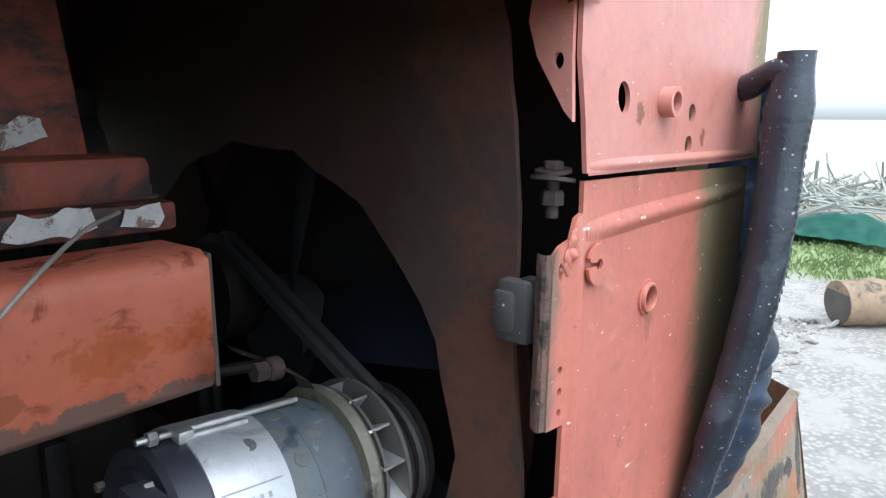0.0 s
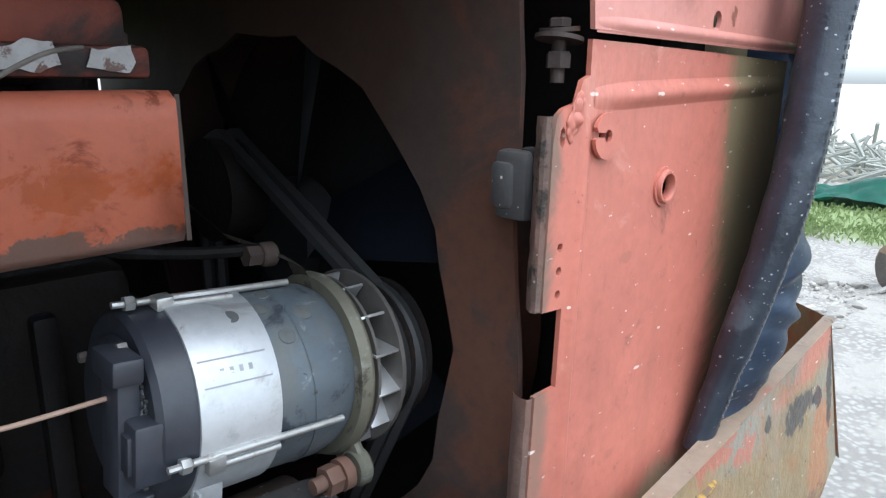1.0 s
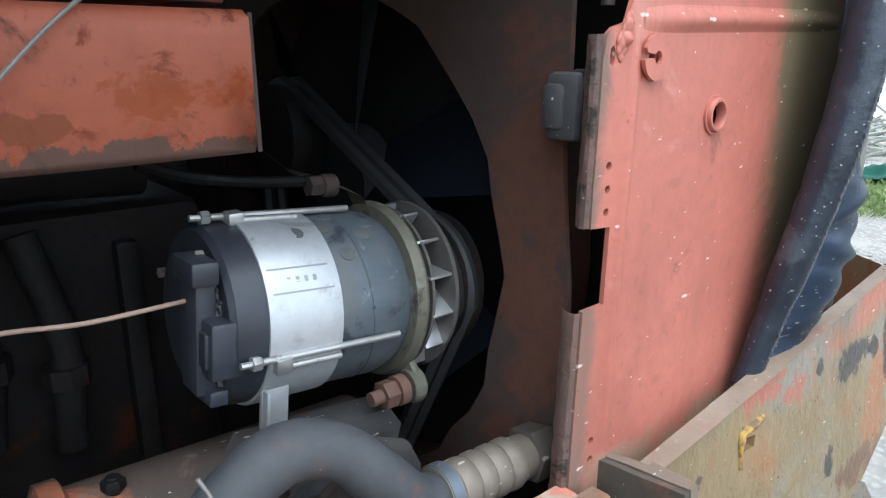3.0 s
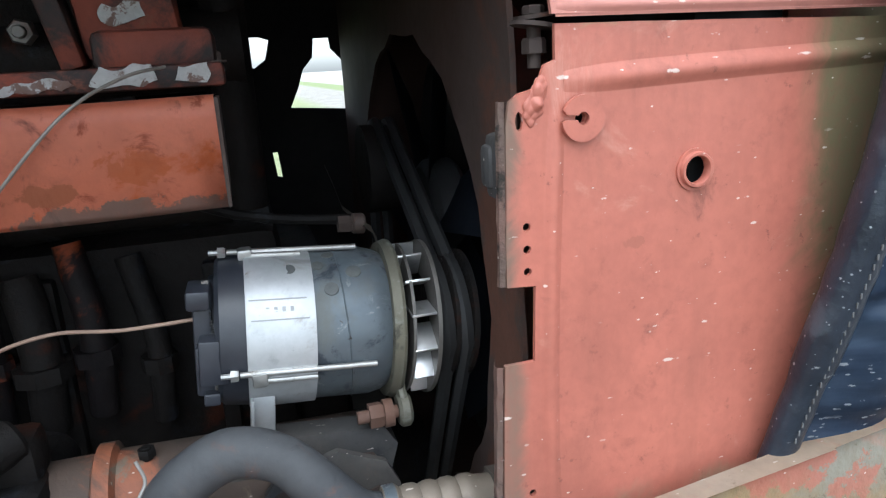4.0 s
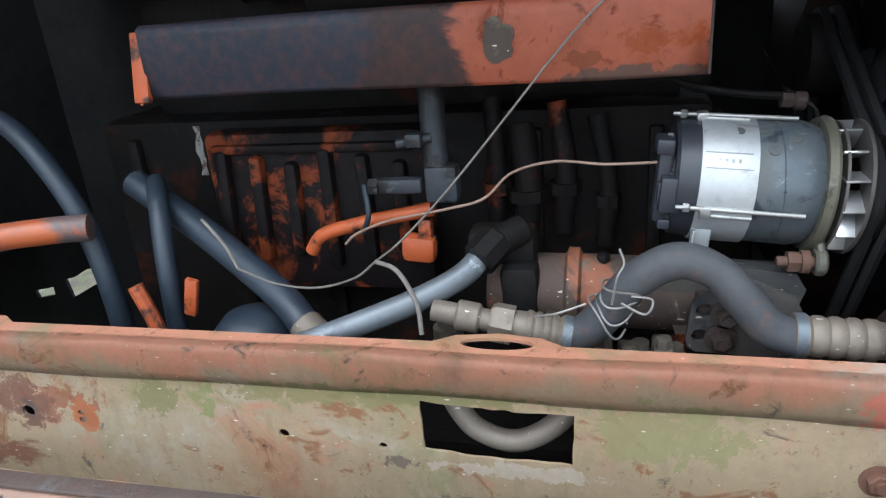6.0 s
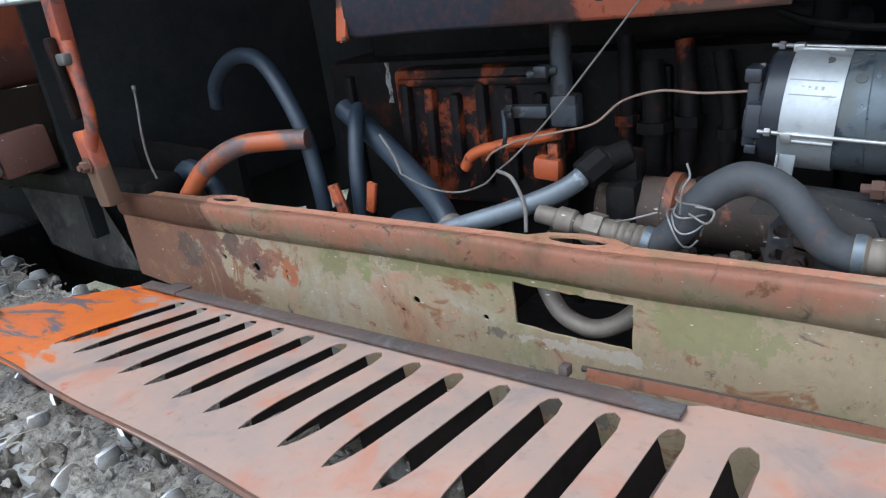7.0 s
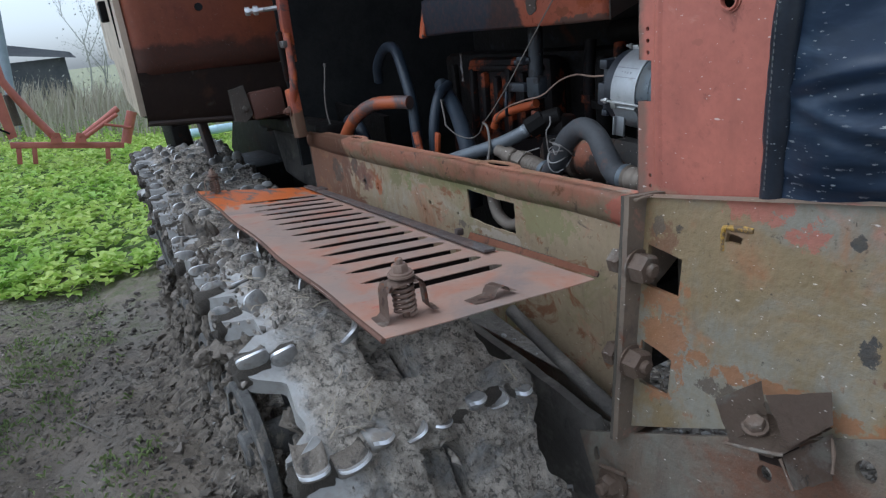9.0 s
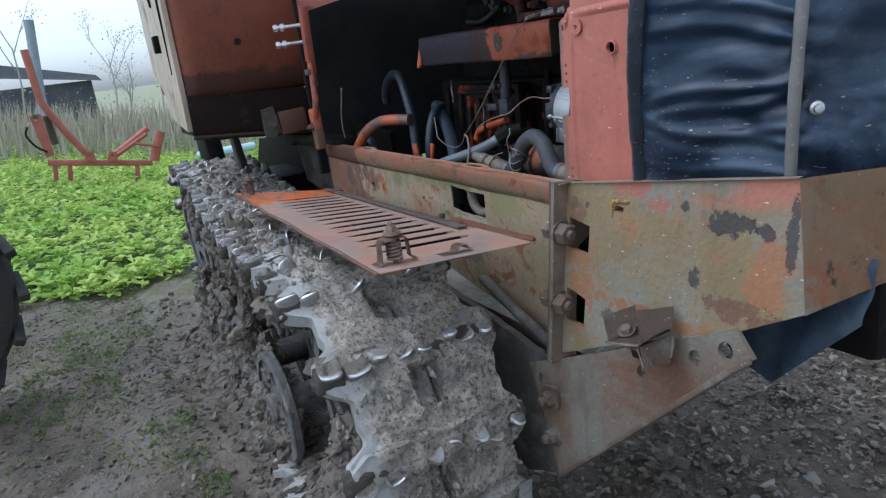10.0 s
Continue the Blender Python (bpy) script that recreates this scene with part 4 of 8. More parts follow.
    box(bm, (0.338, 0.06, 1.472), (0.016, 0.03, 0.05), bev=0.005)
    box(bm, (0.332, 0.066, 1.472), (0.012, 0.02, 0.034), bev=0.005)
    part("rubber_block", bm, plate_grime, ob, "grey rubber buffer")
    bm = BM()
    box(bm, (0.344, 0.048, 1.474), (0.014, 0.022, 0.05), bev=0.004)
    part("buffer_bracket", bm, belt_rubber, ob)
    return ob


side_panel()


def hood():
    bm = BM()
    out = [(0.362, 1.578), (0.356, 1.62), (0.348, 1.66), (0.347, 1.80), (0.735, 1.80), (0.735, 1.574)]
    holes = [oval((0.413, 1.633), 0.0095, 0.0125, 16, 0.3), oval((0.484, 1.631), 0.0085, 0.0085, 16), oval((0.545, 1.622), 0.008, 0.0085, 12, 0.3), oval((0.541, 1.594), 0.0075, 0.0085, 12, -0.5)]
    plate(bm, ragged(out, 0.04, 0.001), holes, 0.004, xz(0.018))
    ob = part("hood_side", bm, hood_red, tractor, "faded pink-red hood side sheet with punched holes")
    bm = BM()
    ring(bm, (0.484, 0.02, 1.631), (0, -1, 0), 0.0125, 0.0085, 0.014)
    swage(bm, [(0.365, 1.583), (0.5, 1.582), (0.73, 1.58)], 0.014, 0.003, 0.018)
    part("pipe_stub", bm, hood_red, ob)
    bm = BM()
    tab = [(0.023, 1.80), (0.023, 1.66), (0.021, 1.615), (0.028, 1.622), (0.052, 1.66), (0.06, 1.685), (0.056, 1.71), (0.048, 1.80)]
    plate(bm, tab, [oval((0.034, 1.657), 0.0045, 0.006, 12)], 0.004, yz(0.344))
    part("hinge_tab", bm, hood_red, ob)
    bm = BM()
    cyl(bm, (0.33, 0.03, 1.705), (0.33, 0.03, 1.72), 0.018, 14, bev=0.004)
    bolt(bm, (0.345, 0.03, 1.715), (0, -0.3, -1), 0.008, 0.012)
    part("hood_bolt", bm, rust_iron, ob)
    # roof of the hood and its rolled edge
    bm = BM()
    strip(bm, [(0.012, 1.695), (0.008, 1.71), (0.01, 1.78), (0.03, 1.80), (0.09, 1.815), (0.5, 1.83), (0.9, 1.815), (0.97, 1.79), (0.98, 1.70)], -1.25, 0.36, 30, 0.004, wave=0.003)
    strip(bm, [(0.022, 1.80), (0.09, 1.815), (0.5, 1.83), (0.9, 1.815), (0.97, 1.80)], 0.36, 0.95, 10, 0.004)
    roof = part("hood_roof", bm, hood_red, tractor)
    # added black sheet under the roof that paints the hood's inside as shaded
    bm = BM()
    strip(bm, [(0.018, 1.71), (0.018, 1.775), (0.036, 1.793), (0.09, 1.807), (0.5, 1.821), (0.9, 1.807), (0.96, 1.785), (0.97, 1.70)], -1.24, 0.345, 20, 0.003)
    part("hood_lining", bm, blackish, roof, "black sheet standing in for the shade inside the hood")
    # the cushion bolt between hood and panel
    bm = BM()
    c = Vector((0.361, 0.046, 1.573))
    lathe(bm, c, (0.15, 0, 1), [(-0.002, 0), (-0.002, 0.017), (0.001, 0.017), (0.001, 0)], 20)
    lathe(bm, c + Vector((0, 0, 0.004)), (-0.1, 0, 1), [(0, 0), (0, 0.014), (0.003, 0.014), (0.003, 0)], 20)
    nut(bm, c + Vector((0, 0, 0.007)), (0, 0, 1), 0.008, 0.006)
    cyl(bm, c, c - Vector((0, 0, 0.03)), 0.005, 10)
    nut(bm, c - Vector((0, 0, 0.02)), (0, 0, 1), 0.009, 0.011)
    part("cushion_bolt", bm, rust_dark, tractor, "rusty bolt with wide washers")


hood()


def bay_walls():
    # far side of the bay with two gaps, front bulkhead with the fan opening, and the rear bulkhead
    bm = BM()
    holes = [[(0.115, 1.612), (0.15, 1.617), (0.205, 1.616), (0.222, 1.61), (0.212, 1.575), (0.19, 1.56), (0.172, 1.566), (0.118, 1.572)],
             [(0.305, 1.61), (0.335, 1.61), (0.337, 1.59), (0.368, 1.556), (0.362, 1.474), (0.25, 1.483), (0.268, 1.52), (0.28, 1.553), (0.3, 1.575)],
             [(0.205, 1.40), (0.215, 1.40), (0.219, 1.35), (0.21, 1.352)],
             [(-1.579, 0.803), (-1.54, 0.812), (-1.497, 0.836), (-1.389, 0.862), (-1.413, 0.816), (-1.45, 0.8), (-1.569, 0.741)],
             [(-1.705, 0.761), (-1.63, 0.776), (-1.633, 0.749), (-1.697, 0.735)]]
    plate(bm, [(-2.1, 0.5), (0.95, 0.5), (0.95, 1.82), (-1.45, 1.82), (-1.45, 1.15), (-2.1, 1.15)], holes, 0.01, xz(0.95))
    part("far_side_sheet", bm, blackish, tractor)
    bm = BM()
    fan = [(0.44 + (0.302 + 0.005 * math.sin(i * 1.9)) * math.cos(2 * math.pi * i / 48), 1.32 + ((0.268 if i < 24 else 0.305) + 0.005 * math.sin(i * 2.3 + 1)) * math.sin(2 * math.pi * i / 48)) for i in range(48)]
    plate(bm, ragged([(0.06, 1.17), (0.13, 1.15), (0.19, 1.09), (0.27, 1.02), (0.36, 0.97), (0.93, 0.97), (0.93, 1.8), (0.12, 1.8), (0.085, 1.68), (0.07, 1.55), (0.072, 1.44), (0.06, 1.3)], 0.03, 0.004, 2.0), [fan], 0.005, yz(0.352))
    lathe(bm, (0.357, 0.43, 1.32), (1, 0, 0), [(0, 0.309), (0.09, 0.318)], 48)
    part("fan_shroud", bm, shroud_brown, tractor, "brown fan shroud, darkened away from the open side, with a round wavy-edged opening", angle=50)
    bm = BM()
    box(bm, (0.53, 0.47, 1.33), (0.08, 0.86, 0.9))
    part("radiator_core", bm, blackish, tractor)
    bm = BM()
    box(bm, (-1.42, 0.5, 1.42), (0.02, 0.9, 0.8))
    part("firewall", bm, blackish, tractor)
    # front nose behind the apron
    bm = BM()
    box(bm, (0.73, 0.48, 1.4), (0.2, 0.76, 0.76), bev=0.02)
    part("nose_box", bm, hood_red, tractor)
    # fan with blades
    bm = BM()
    cyl(bm, (0.37, 0.44, 1.36), (0.42, 0.44, 1.36), 0.07, 20, bev=0.01)
    fan_hub = part("cooling_fan", bm, belt_rubber, tractor)
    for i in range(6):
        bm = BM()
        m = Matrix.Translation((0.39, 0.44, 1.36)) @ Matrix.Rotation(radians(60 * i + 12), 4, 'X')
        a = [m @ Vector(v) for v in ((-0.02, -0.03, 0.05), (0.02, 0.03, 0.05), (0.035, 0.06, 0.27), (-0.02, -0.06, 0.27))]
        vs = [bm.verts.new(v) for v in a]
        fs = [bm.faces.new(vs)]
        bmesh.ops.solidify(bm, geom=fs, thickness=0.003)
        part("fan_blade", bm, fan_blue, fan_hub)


bay_walls()


def bumper():
    m = Matrix.Translation((0, -0.02, 1.18)) @ Matrix.Rotation(radians(-7), 4, 'X') @ XZ @ Matrix.Translation((0, -1.18, 0))
    bm = BM()
    out = [(0.372, 1.188), (0.6, 1.216), (0.896, 1.252), (0.93, 1.05), (0.80, 0.978), (0.6, 0.90), (0.372, 0.80)]
    holes = [ragged([(0.382, 1.05), (0.445, 1.046), (0.447, 1.106), (0.382, 1.116)], 0.03, 0.002), ragged([(0.382, 0.885), (0.44, 0.882), (0.442, 0.945), (0.382, 0.958)], 0.03, 0.002),
             ragged([(0.515, 1.148), (0.538, 1.148), (0.54, 1.158), (0.516, 1.16)], 0.01, 0.003)]
    plate(bm, ragged(out, 0.05, 0.002), holes, 0.008, m)
    ob = part("front_bumper", bm, bumper_paint, tractor, "ochre and red steel bumper plate with chipped black patches")
    bm = BM()
    rib = [(0.05, 1.185), (-0.056, 1.197), (-0.07, 1.05), (-0.10, 0.785), (-0.03, 0.785), (0.0, 1.04), (0.05, 1.07)]
    plate(bm, ragged(rib, 0.02, 0.0015), [], 0.01, yz(0.362))
    box(bm, (0.374, -0.03, 1.19), (0.012, 0.035, 0.004), Matrix.Rotation(radians(-5), 3, 'Y'), 0.001)
    part("return_flange", bm, rib_paint, ob, "grimy flange at the bumper's end")
    bm = BM()
    plate(bm, ragged([(u + 0.001, v - 0.0015) for u, v in rib], 0.02, 0.002, 4), [], -0.006, yz(0.3605))
    part("flange_face", bm, flange_dark, ob, "dark speckled end plate")
    bm = BM()
    for (x0, z0), (x1, z1) in (((0.374, 1.189), (0.6, 1.217)), ((0.6, 1.217), (0.896, 1.253))):
        vs = [bm.verts.new(v) for v in ((x0, -0.022, z0), (x1, -0.024 + 0.006 * (x1 > 0.7), z1), (x1, -0.003, z1 + 0.001), (x0, -0.004, z0 + 0.001))]
        bmesh.ops.solidify(bm, geom=[bm.faces.new(vs)], thickness=0.004)
    part("top_lip", bm, lip_paint, ob, "pale worn folded top edge")
    bm = BM()
    front = [Vector((0.896, -0.012, 1.252)), Vector((0.975, 0.12, 1.256)), Vector((1.06, 0.45, 1.256)), Vector((1.06, 0.62, 1.256)), Vector((0.975, 0.9, 1.256))]
    low = [Vector((0.93, -0.04, 1.05)), Vector((0.99, 0.11, 1.09)), Vector((1.07, 0.45, 1.09)), Vector((1.07, 0.62, 1.09)), Vector((0.99, 0.9, 1.09))]
    va, vb = [bm.verts.new(v) for v in front], [bm.verts.new(v) for v in low]
    fs = [bm.faces.new((va[i], va[i + 1], vb[i + 1], vb[i])) for i in range(4)]
    bmesh.ops.solidify(bm, geom=fs, thickness=0.008)
    part("bumper_front", bm, corner_paint, ob, smooth=False)
    bm = BM()
    bolt(bm, (0.302, 0.0, 1.06), (0, -1, 0), 0.013, 0.008)
    part("sill_bolt", bm, rust_iron, tractor)
    bm = BM()
    tube(bm, [(0.512, -0.024, 1.135), (0.511, -0.024, 1.15), (0.512, -0.023, 1.165), (0.516, -0.022, 1.168), (0.535, -0.021, 1.17), (0.556, -0.02, 1.171)], 0.004, 8, 5, wobble=0.8)
    part("yellow_weld", bm, yellow, ob)
    for z in (1.083, 0.925):
        bm = BM()
        y = -0.034 - 0.12 * (1.18 - z)
        cyl(bm, (0.335, y, z), (0.411, y, z), 0.0115, 12, bev=0.003)
        ring(bm, (0.373, y, z), (1, 0, 0), 0.028, 0.011, 0.004)
        nut(bm, (0.376, y, z), (1, 0, 0), 0.025, 0.026)
        nut(bm, (0.328, y, z), (1, 0, 0), 0.021, 0.02)
        part("bumper_bolt", bm, iron_brown, ob)
    bm = BM()
    box(bm, (0.49, 0.05, 0.99), (0.22, 0.02, 0.3))
    part("backing_plate", bm, flange_dark, ob)
    bm = BM()
    tube(bm, [(0.0, -0.03, 0.885), (0.12, -0.035, 0.845), (0.24, -0.04, 0.81), (0.345, -0.045, 0.785)], 0.014, 10)
    part("frame_tube", bm, mud_plate, tractor)
    # lower bracket
    mm = Matrix.Translation((0, -0.075, 0.75)) @ Matrix.Rotation(radians(-6), 4, 'X') @ XZ @ Matrix.Translation((0, -0.75, 0))
    bm = BM()
    out = [(0.252, 0.738), (0.36, 0.783), (0.6, 0.893), (0.815, 0.998), (0.852, 0.955), (0.684, 0.79), (0.45, 0.57), (0.372, 0.495), (0.335, 0.58)]
    holes = [oval((0.298, 0.713), 0.008, 0.014, 12), oval((0.8, 0.952), 0.015, 0.016, 14), oval((0.738, 0.918), 0.013, 0.015, 14), oval((0.614, 0.846), 0.011, 0.013, 14)]
    plate(bm, ragged(out, 0.04, 0.003), holes, 0.01, mm)
    br = part("lower_bracket", bm, bracket_paint, tractor, "brown mud-splashed steel bracket with drilled holes")
    bm = BM()
    box(bm, (0.613, -0.082, 0.722), (0.665, 0.05, 0.01), Matrix.Rotation(radians(-44), 3, 'Y'), 0.002)
    part("folded_edge", bm, iron_brown, br)
    # two angle irons clamped round the bumper's lower edge, with a nut in the trough between them
    def sheet(a, b, c, d, thick, name="angle_iron", mat=None):
        a, b, c, d = Vector(a), Vector(b), Vector(c), Vector(d)
        bm = BM()
        bent_plate(bm, [[a.lerp(b, u / 6).lerp(d.lerp(c, u / 6), v / 4) + Vector((0, 1, 1)) * 0.002 * noise.noise((u * 0.9, v * 1.1, a.x * 40)) for u in range(7)] for v in range(5)], thick)
        return part(name, bm, mat or iron_brown, br)
    sheet((0.58, -0.125, 0.972), (0.6, -0.058, 0.982), (0.64, -0.1, 0.952), (0.624, -0.155, 0.945), 0.006)
    sheet((0.632, -0.098, 0.99), (0.688, -0.052, 1.0), (0.706, -0.076, 0.974), (0.684, -0.13, 0.953), 0.007)
    sheet((0.614, -0.07, 0.946), (0.703, -0.07, 0.966), (0.684, -0.136, 0.95), (0.622, -0.158, 0.944), 0.007)
    sheet((0.68, -0.134, 0.944), (0.703, -0.07, 0.958), (0.723, -0.1, 0.918), (0.706, -0.147, 0.917), 0.007)
    sheet((0.618, -0.11, 0.942), (0.68, -0.1, 0.944), (0.69, -0.095, 0.9), (0.63, -0.1, 0.896), 0.006, mat=rust_dark)
    for p, axis in (((0.634, -0.118, 0.954), (0.1, -0.3, 1)), ((0.652, -0.118, 0.937), (0.1, -0.6, -1))):
        bm = BM()
        ring(bm, p, axis, 0.016, 0.007, 0.003)
        nut(bm, p, axis, 0.0125, 0.013)
        part("bracket_nut", bm, iron_brown, br)
    for pts in ([(0.622, -0.16, 0.944), (0.65, -0.15, 0.945), (0.684, -0.138, 0.949)], [(0.682, -0.14, 0.944), (0.694, -0.145, 0.93), (0.706, -0.15, 0.918)], [(0.705, -0.075, 0.955), (0.714, -0.085, 0.94), (0.722, -0.1, 0.925)]):
        bm = BM()
        tube(bm, pts, 0.0022, 8, 8, wobble=1.0)
        part("weld_bead", bm, iron_brown, br)
    for x, z in ((0.348, 0.685), (0.35, 0.585)):
        bm = BM()
        bolt(bm, (x, -0.085, z), (0, -1, 0), 0.02, 0.022)
        ring(bm, (x, -0.09, z), (0, -1, 0), 0.03, 0.01, 0.005)
        cyl(bm, (x, -0.1, z), (x, -0.125, z), 0.011, 10, bev=0.003)
        if z > 0.6:
            cyl(bm, (x + 0.04, -0.1, z + 0.045), (x - 0.02, -0.1, z + 0.03), 0.004, 8)
        part("bracket_bolt", bm, iron_brown, br)
    # dark frame under the nose
    bm = BM()
    box(bm, (-0.1, 0.36, 0.8), (0.5, 0.3, 0.2), bev=0.02)
    part("front_beam", bm, grease, tractor)


bumper()


def hem_at(z):
    k = min(1.0, max(-0.5, (z - 1.301) / 0.22))
    return Vector((0.58 + 0.165 * (z - 1.301), -0.02 - 0.025 * math.sin(k * math.pi / 2), z))


def apron():
    # padded vinyl cover over the nose, standing off the side panel along its hem
    bm = BM()
    rows, nz = [], 110
    for k in range(nz + 1):
        z = 1.2 + (1.668 - 1.2) * k / nz
        h = hem_at(z)
        path = spline([(h.x + 0.01, h.y + 0.004, 0), (0.66, -0.02 + 0.3 * h.y, 0), (0.75, 0.008, 0), (0.82, 0.032, 0), (0.852, 0.056, 0), (0.9, 0.115, 0), (0.96, 0.28, 0), (0.965, 0.48, 0), (0.95, 0.7, 0), (0.9, 0.9, 0)], 7)
        row = []
        for i, p in enumerate(path):
            w = min(1.0, i / 11)
            seam = math.exp(-((p.x - 0.8) / 0.1) ** 2) if p.y < 0.06 else 0.5
            sway = z * 9 + 1.1 * noise.noise((i * 0.1, z * 3, 3))
            f = w * (0.022 * noise.noise((i * 0.06, sway, 1)) + (0.014 + 0.026 * seam) * noise.noise((i * 0.07, z * 21 + 0.9 * noise.noise((i * 0.12, z * 5, 9)), 5)) + 0.012 * seam * (0.4 - abs(noise.noise((i * 0.09, z * 34 + noise.noise((i * 0.2, z * 8, 4)), 12)))) + 0.002 * noise.noise((i * 0.4, z * 50, 8)))
            f = 0.4 * f
            if p.y < 0.06:
                for k in range(10):
                    zk, long, sl, wd = 1.235 + 0.043 * k + 0.012 * math.sin(k * 2.7), 0.07 + 0.06 * (math.sin(k * 1.9) + 1), 0.22 * math.sin(k * 1.3 + 0.4), 0.0085 + 0.003 * math.sin(k * 3.1)
                    far = max(0.0, 0.85 - p.x)
                    dz = z - zk - sl * far - 0.008 * math.sin(far * 24 + k)
                    f += 0.0125 * math.exp(-far / long) * (math.exp(-(dz / wd) ** 2) - 0.6 * math.exp(-((dz + 1.9 * wd) / (1.2 * wd)) ** 2))
            f = 0.018 * math.tanh(f / 0.018) + 0.012 * math.exp(-((p.x - 0.67) / 0.06) ** 2) * math.exp(-((z - 1.31) / 0.085) ** 2) * (p.y < 0.06)
            tuck = 0.018 * w * max(0.0, min(1.0, (1.275 - z) / 0.05))
            row.append(bm.verts.new((p.x + f * 0.5, p.y - f * (1 - tuck / 0.036) + tuck, z)))
        rows.append(row)
    fs = [bm.faces.new((a[i], a[i + 1], c[i + 1], c[i])) for a, c in zip(rows, rows[1:]) for i in range(len(rows[0]) - 1)]
    bmesh.ops.solidify(bm, geom=fs, thickness=-0.008)
    ob = part("radiator_apron", bm, vinyl, tractor, "padded dark blue vinyl radiator apron with stitched hem", angle=80)
    # padded hem along the free edge
    bm = BM()
    n, zs = 14, [1.2 + 0.48 * i / 30 for i in range(31)]
    rings = []
    for z in zs:
        c = hem_at(z)
        k = (z - 1.14) / 0.54
        ry, rx = 0.011 + 0.010 * min(1, k * 1.6), 0.017
        if k > 0.93:
            ry, rx = ry * (1.6 - k * 0.75), rx * (1.6 - k * 0.75)
        w = 1 + 0.16 * noise.noise((0.5, 0.2, z * 45))
        rings.append([bm.verts.new((c.x + w * rx * math.cos(2 * math.pi * j / n), c.y + 0.006 + w * ry * math.sin(2 * math.pi * j / n), z)) for j in range(n)])
    for a, c in zip(rings, rings[1:]):
        for j in range(n):
            bm.faces.new((a[j], a[(j + 1) % n], c[(j + 1) % n], c[j]))
    bm.faces.new(rings[-1])
    bm.faces.new(rings[0])
    part("hem", bm, hem_vinyl, ob, "padded dark blue hem")
    bm = BM()
    for i in range(52):
        z = 1.228 + 0.41 * i / 52
        h = hem_at(z)
        box(bm, (h.x - 0.003, h.y + 0.0055 - (0.011 + 0.010 * min(1, (z - 1.14) / 0.54 * 1.6)), z), (0.0012, 0.001, 0.0044))
    tagged(part("stitching", bm, stitch, ob, "pale stitching"), kind="stuff")
    # rolled top edge going back to the hood
    bm = BM()
    t = hem_at(1.66)
    tube(bm, [t + Vector((0, 0, -0.004)), t + Vector((0.0, 0.02, 0.004)), t + Vector((0.03, 0.06, -0.012)), t + Vector((0.06, 0.1, -0.01))], 0.012, 10, 5, wobble=0.3)
    part("rolled_top", bm, hem_vinyl, ob)
    bm = BM()
    tube(bm, [(0.864, 0.04, 1.675), (0.86, 0.036, 1.5), (0.853, 0.034, 1.35), (0.846, 0.04, 1.2)], 0.0095, 10, 6, wobble=0.15)
    part("seam_strip", bm, seam_grey, ob, "worn grey seam strip")
    bm = BM()
    for x, y, z in ((0.873, 0.06, 1.345), (0.886, 0.06, 1.52)):
        bm = BM()
        lathe(bm, (x, y, z), (0.75, -0.65, 0), [(0, 0), (0, 0.011), (0.003, 0.0105), (0.005, 0.007), (0.012, 0.006), (0.013, 0)], 16)
        part("apron_stud", bm, bright_metal, ob, "bright metal stud")
    # sheet hanging below the bumper's corner
    bm = BM()
    rows = []
    for i in range(25):
        x = 0.71 + 0.265 * i / 24
        low = 0.94 - (x - 0.71) * 1.05 if x < 0.755 else (0.893 - (x - 0.755) * 0.32 if x < 0.828 else 0.87 + (x - 0.828) * 1.06)
        rows.append([bm.verts.new((x, 0.07 + 0.012 * noise.noise((x * 9, k * 0.35, 0)) + 0.02 * noise.noise((x * 14, k * 0.2, 3)) - 0.005 * k, 1.12 + (low - 1.12) * k / 8)) for k in range(9)])
    fs = [bm.faces.new((a[k], c[k], c[k + 1], a[k + 1])) for a, c in zip(rows, rows[1:]) for k in range(8)]
    bmesh.ops.solidify(bm, geom=fs, thickness=0.004)
    part("lower_flap", bm, flap_vinyl, ob, "dull blue hanging flap")
    bm = BM()
    box(bm, (0.84, 0.5, 1.0), (0.2, 0.7, 0.2), bev=0.02)
    part("nose_beam", bm, grease, tractor)


apron()


# ---- engine bay ----
def heat_shield():
    bm = BM()
    strip(bm, [(0.215, 1.535), (0.16, 1.537), (0.151, 1.532), (0.15, 1.52), (0.15, 1.452), (0.154, 1.446)], -0.54, 0.135, 26, 0.003, wave=0.003)
    ob = part("heat_shield", bm, beam_red, tractor, "scorched red and blackened sheet box cover", angle=60)
    bm = BM()
    plate(bm, [(0.15, 1.447), (0.225, 1.47), (0.225, 1.52), (0.215, 1.534), (0.152, 1.534)], [], 0.003, yz(0.135))
    part("end_plate", bm, shaded_sooty_brown, ob)
    bm = BM()
    plate(bm, [(0.145, 1.441), (0.165, 1.441), (0.2, 1.527), (0.18, 1.532)], [], 0.004, yz(-0.552) )
    box(bm, (-0.548, 0.158, 1.486), (0.022, 0.01, 0.088), Euler((radians(-14), 0, 0)).to_matrix(), 0.002)
    part("end_flange", bm, orange_part, ob)
    bm = BM()
    c = ragged(oval((-0.085, 1.494), 0.018, 0.024, 24), 0.003, 0.007, 3)
    plate(bm, c, [], -0.002, xz(0.1495))
    part("scale_patch", bm, tube_paint, ob)


heat_shield()


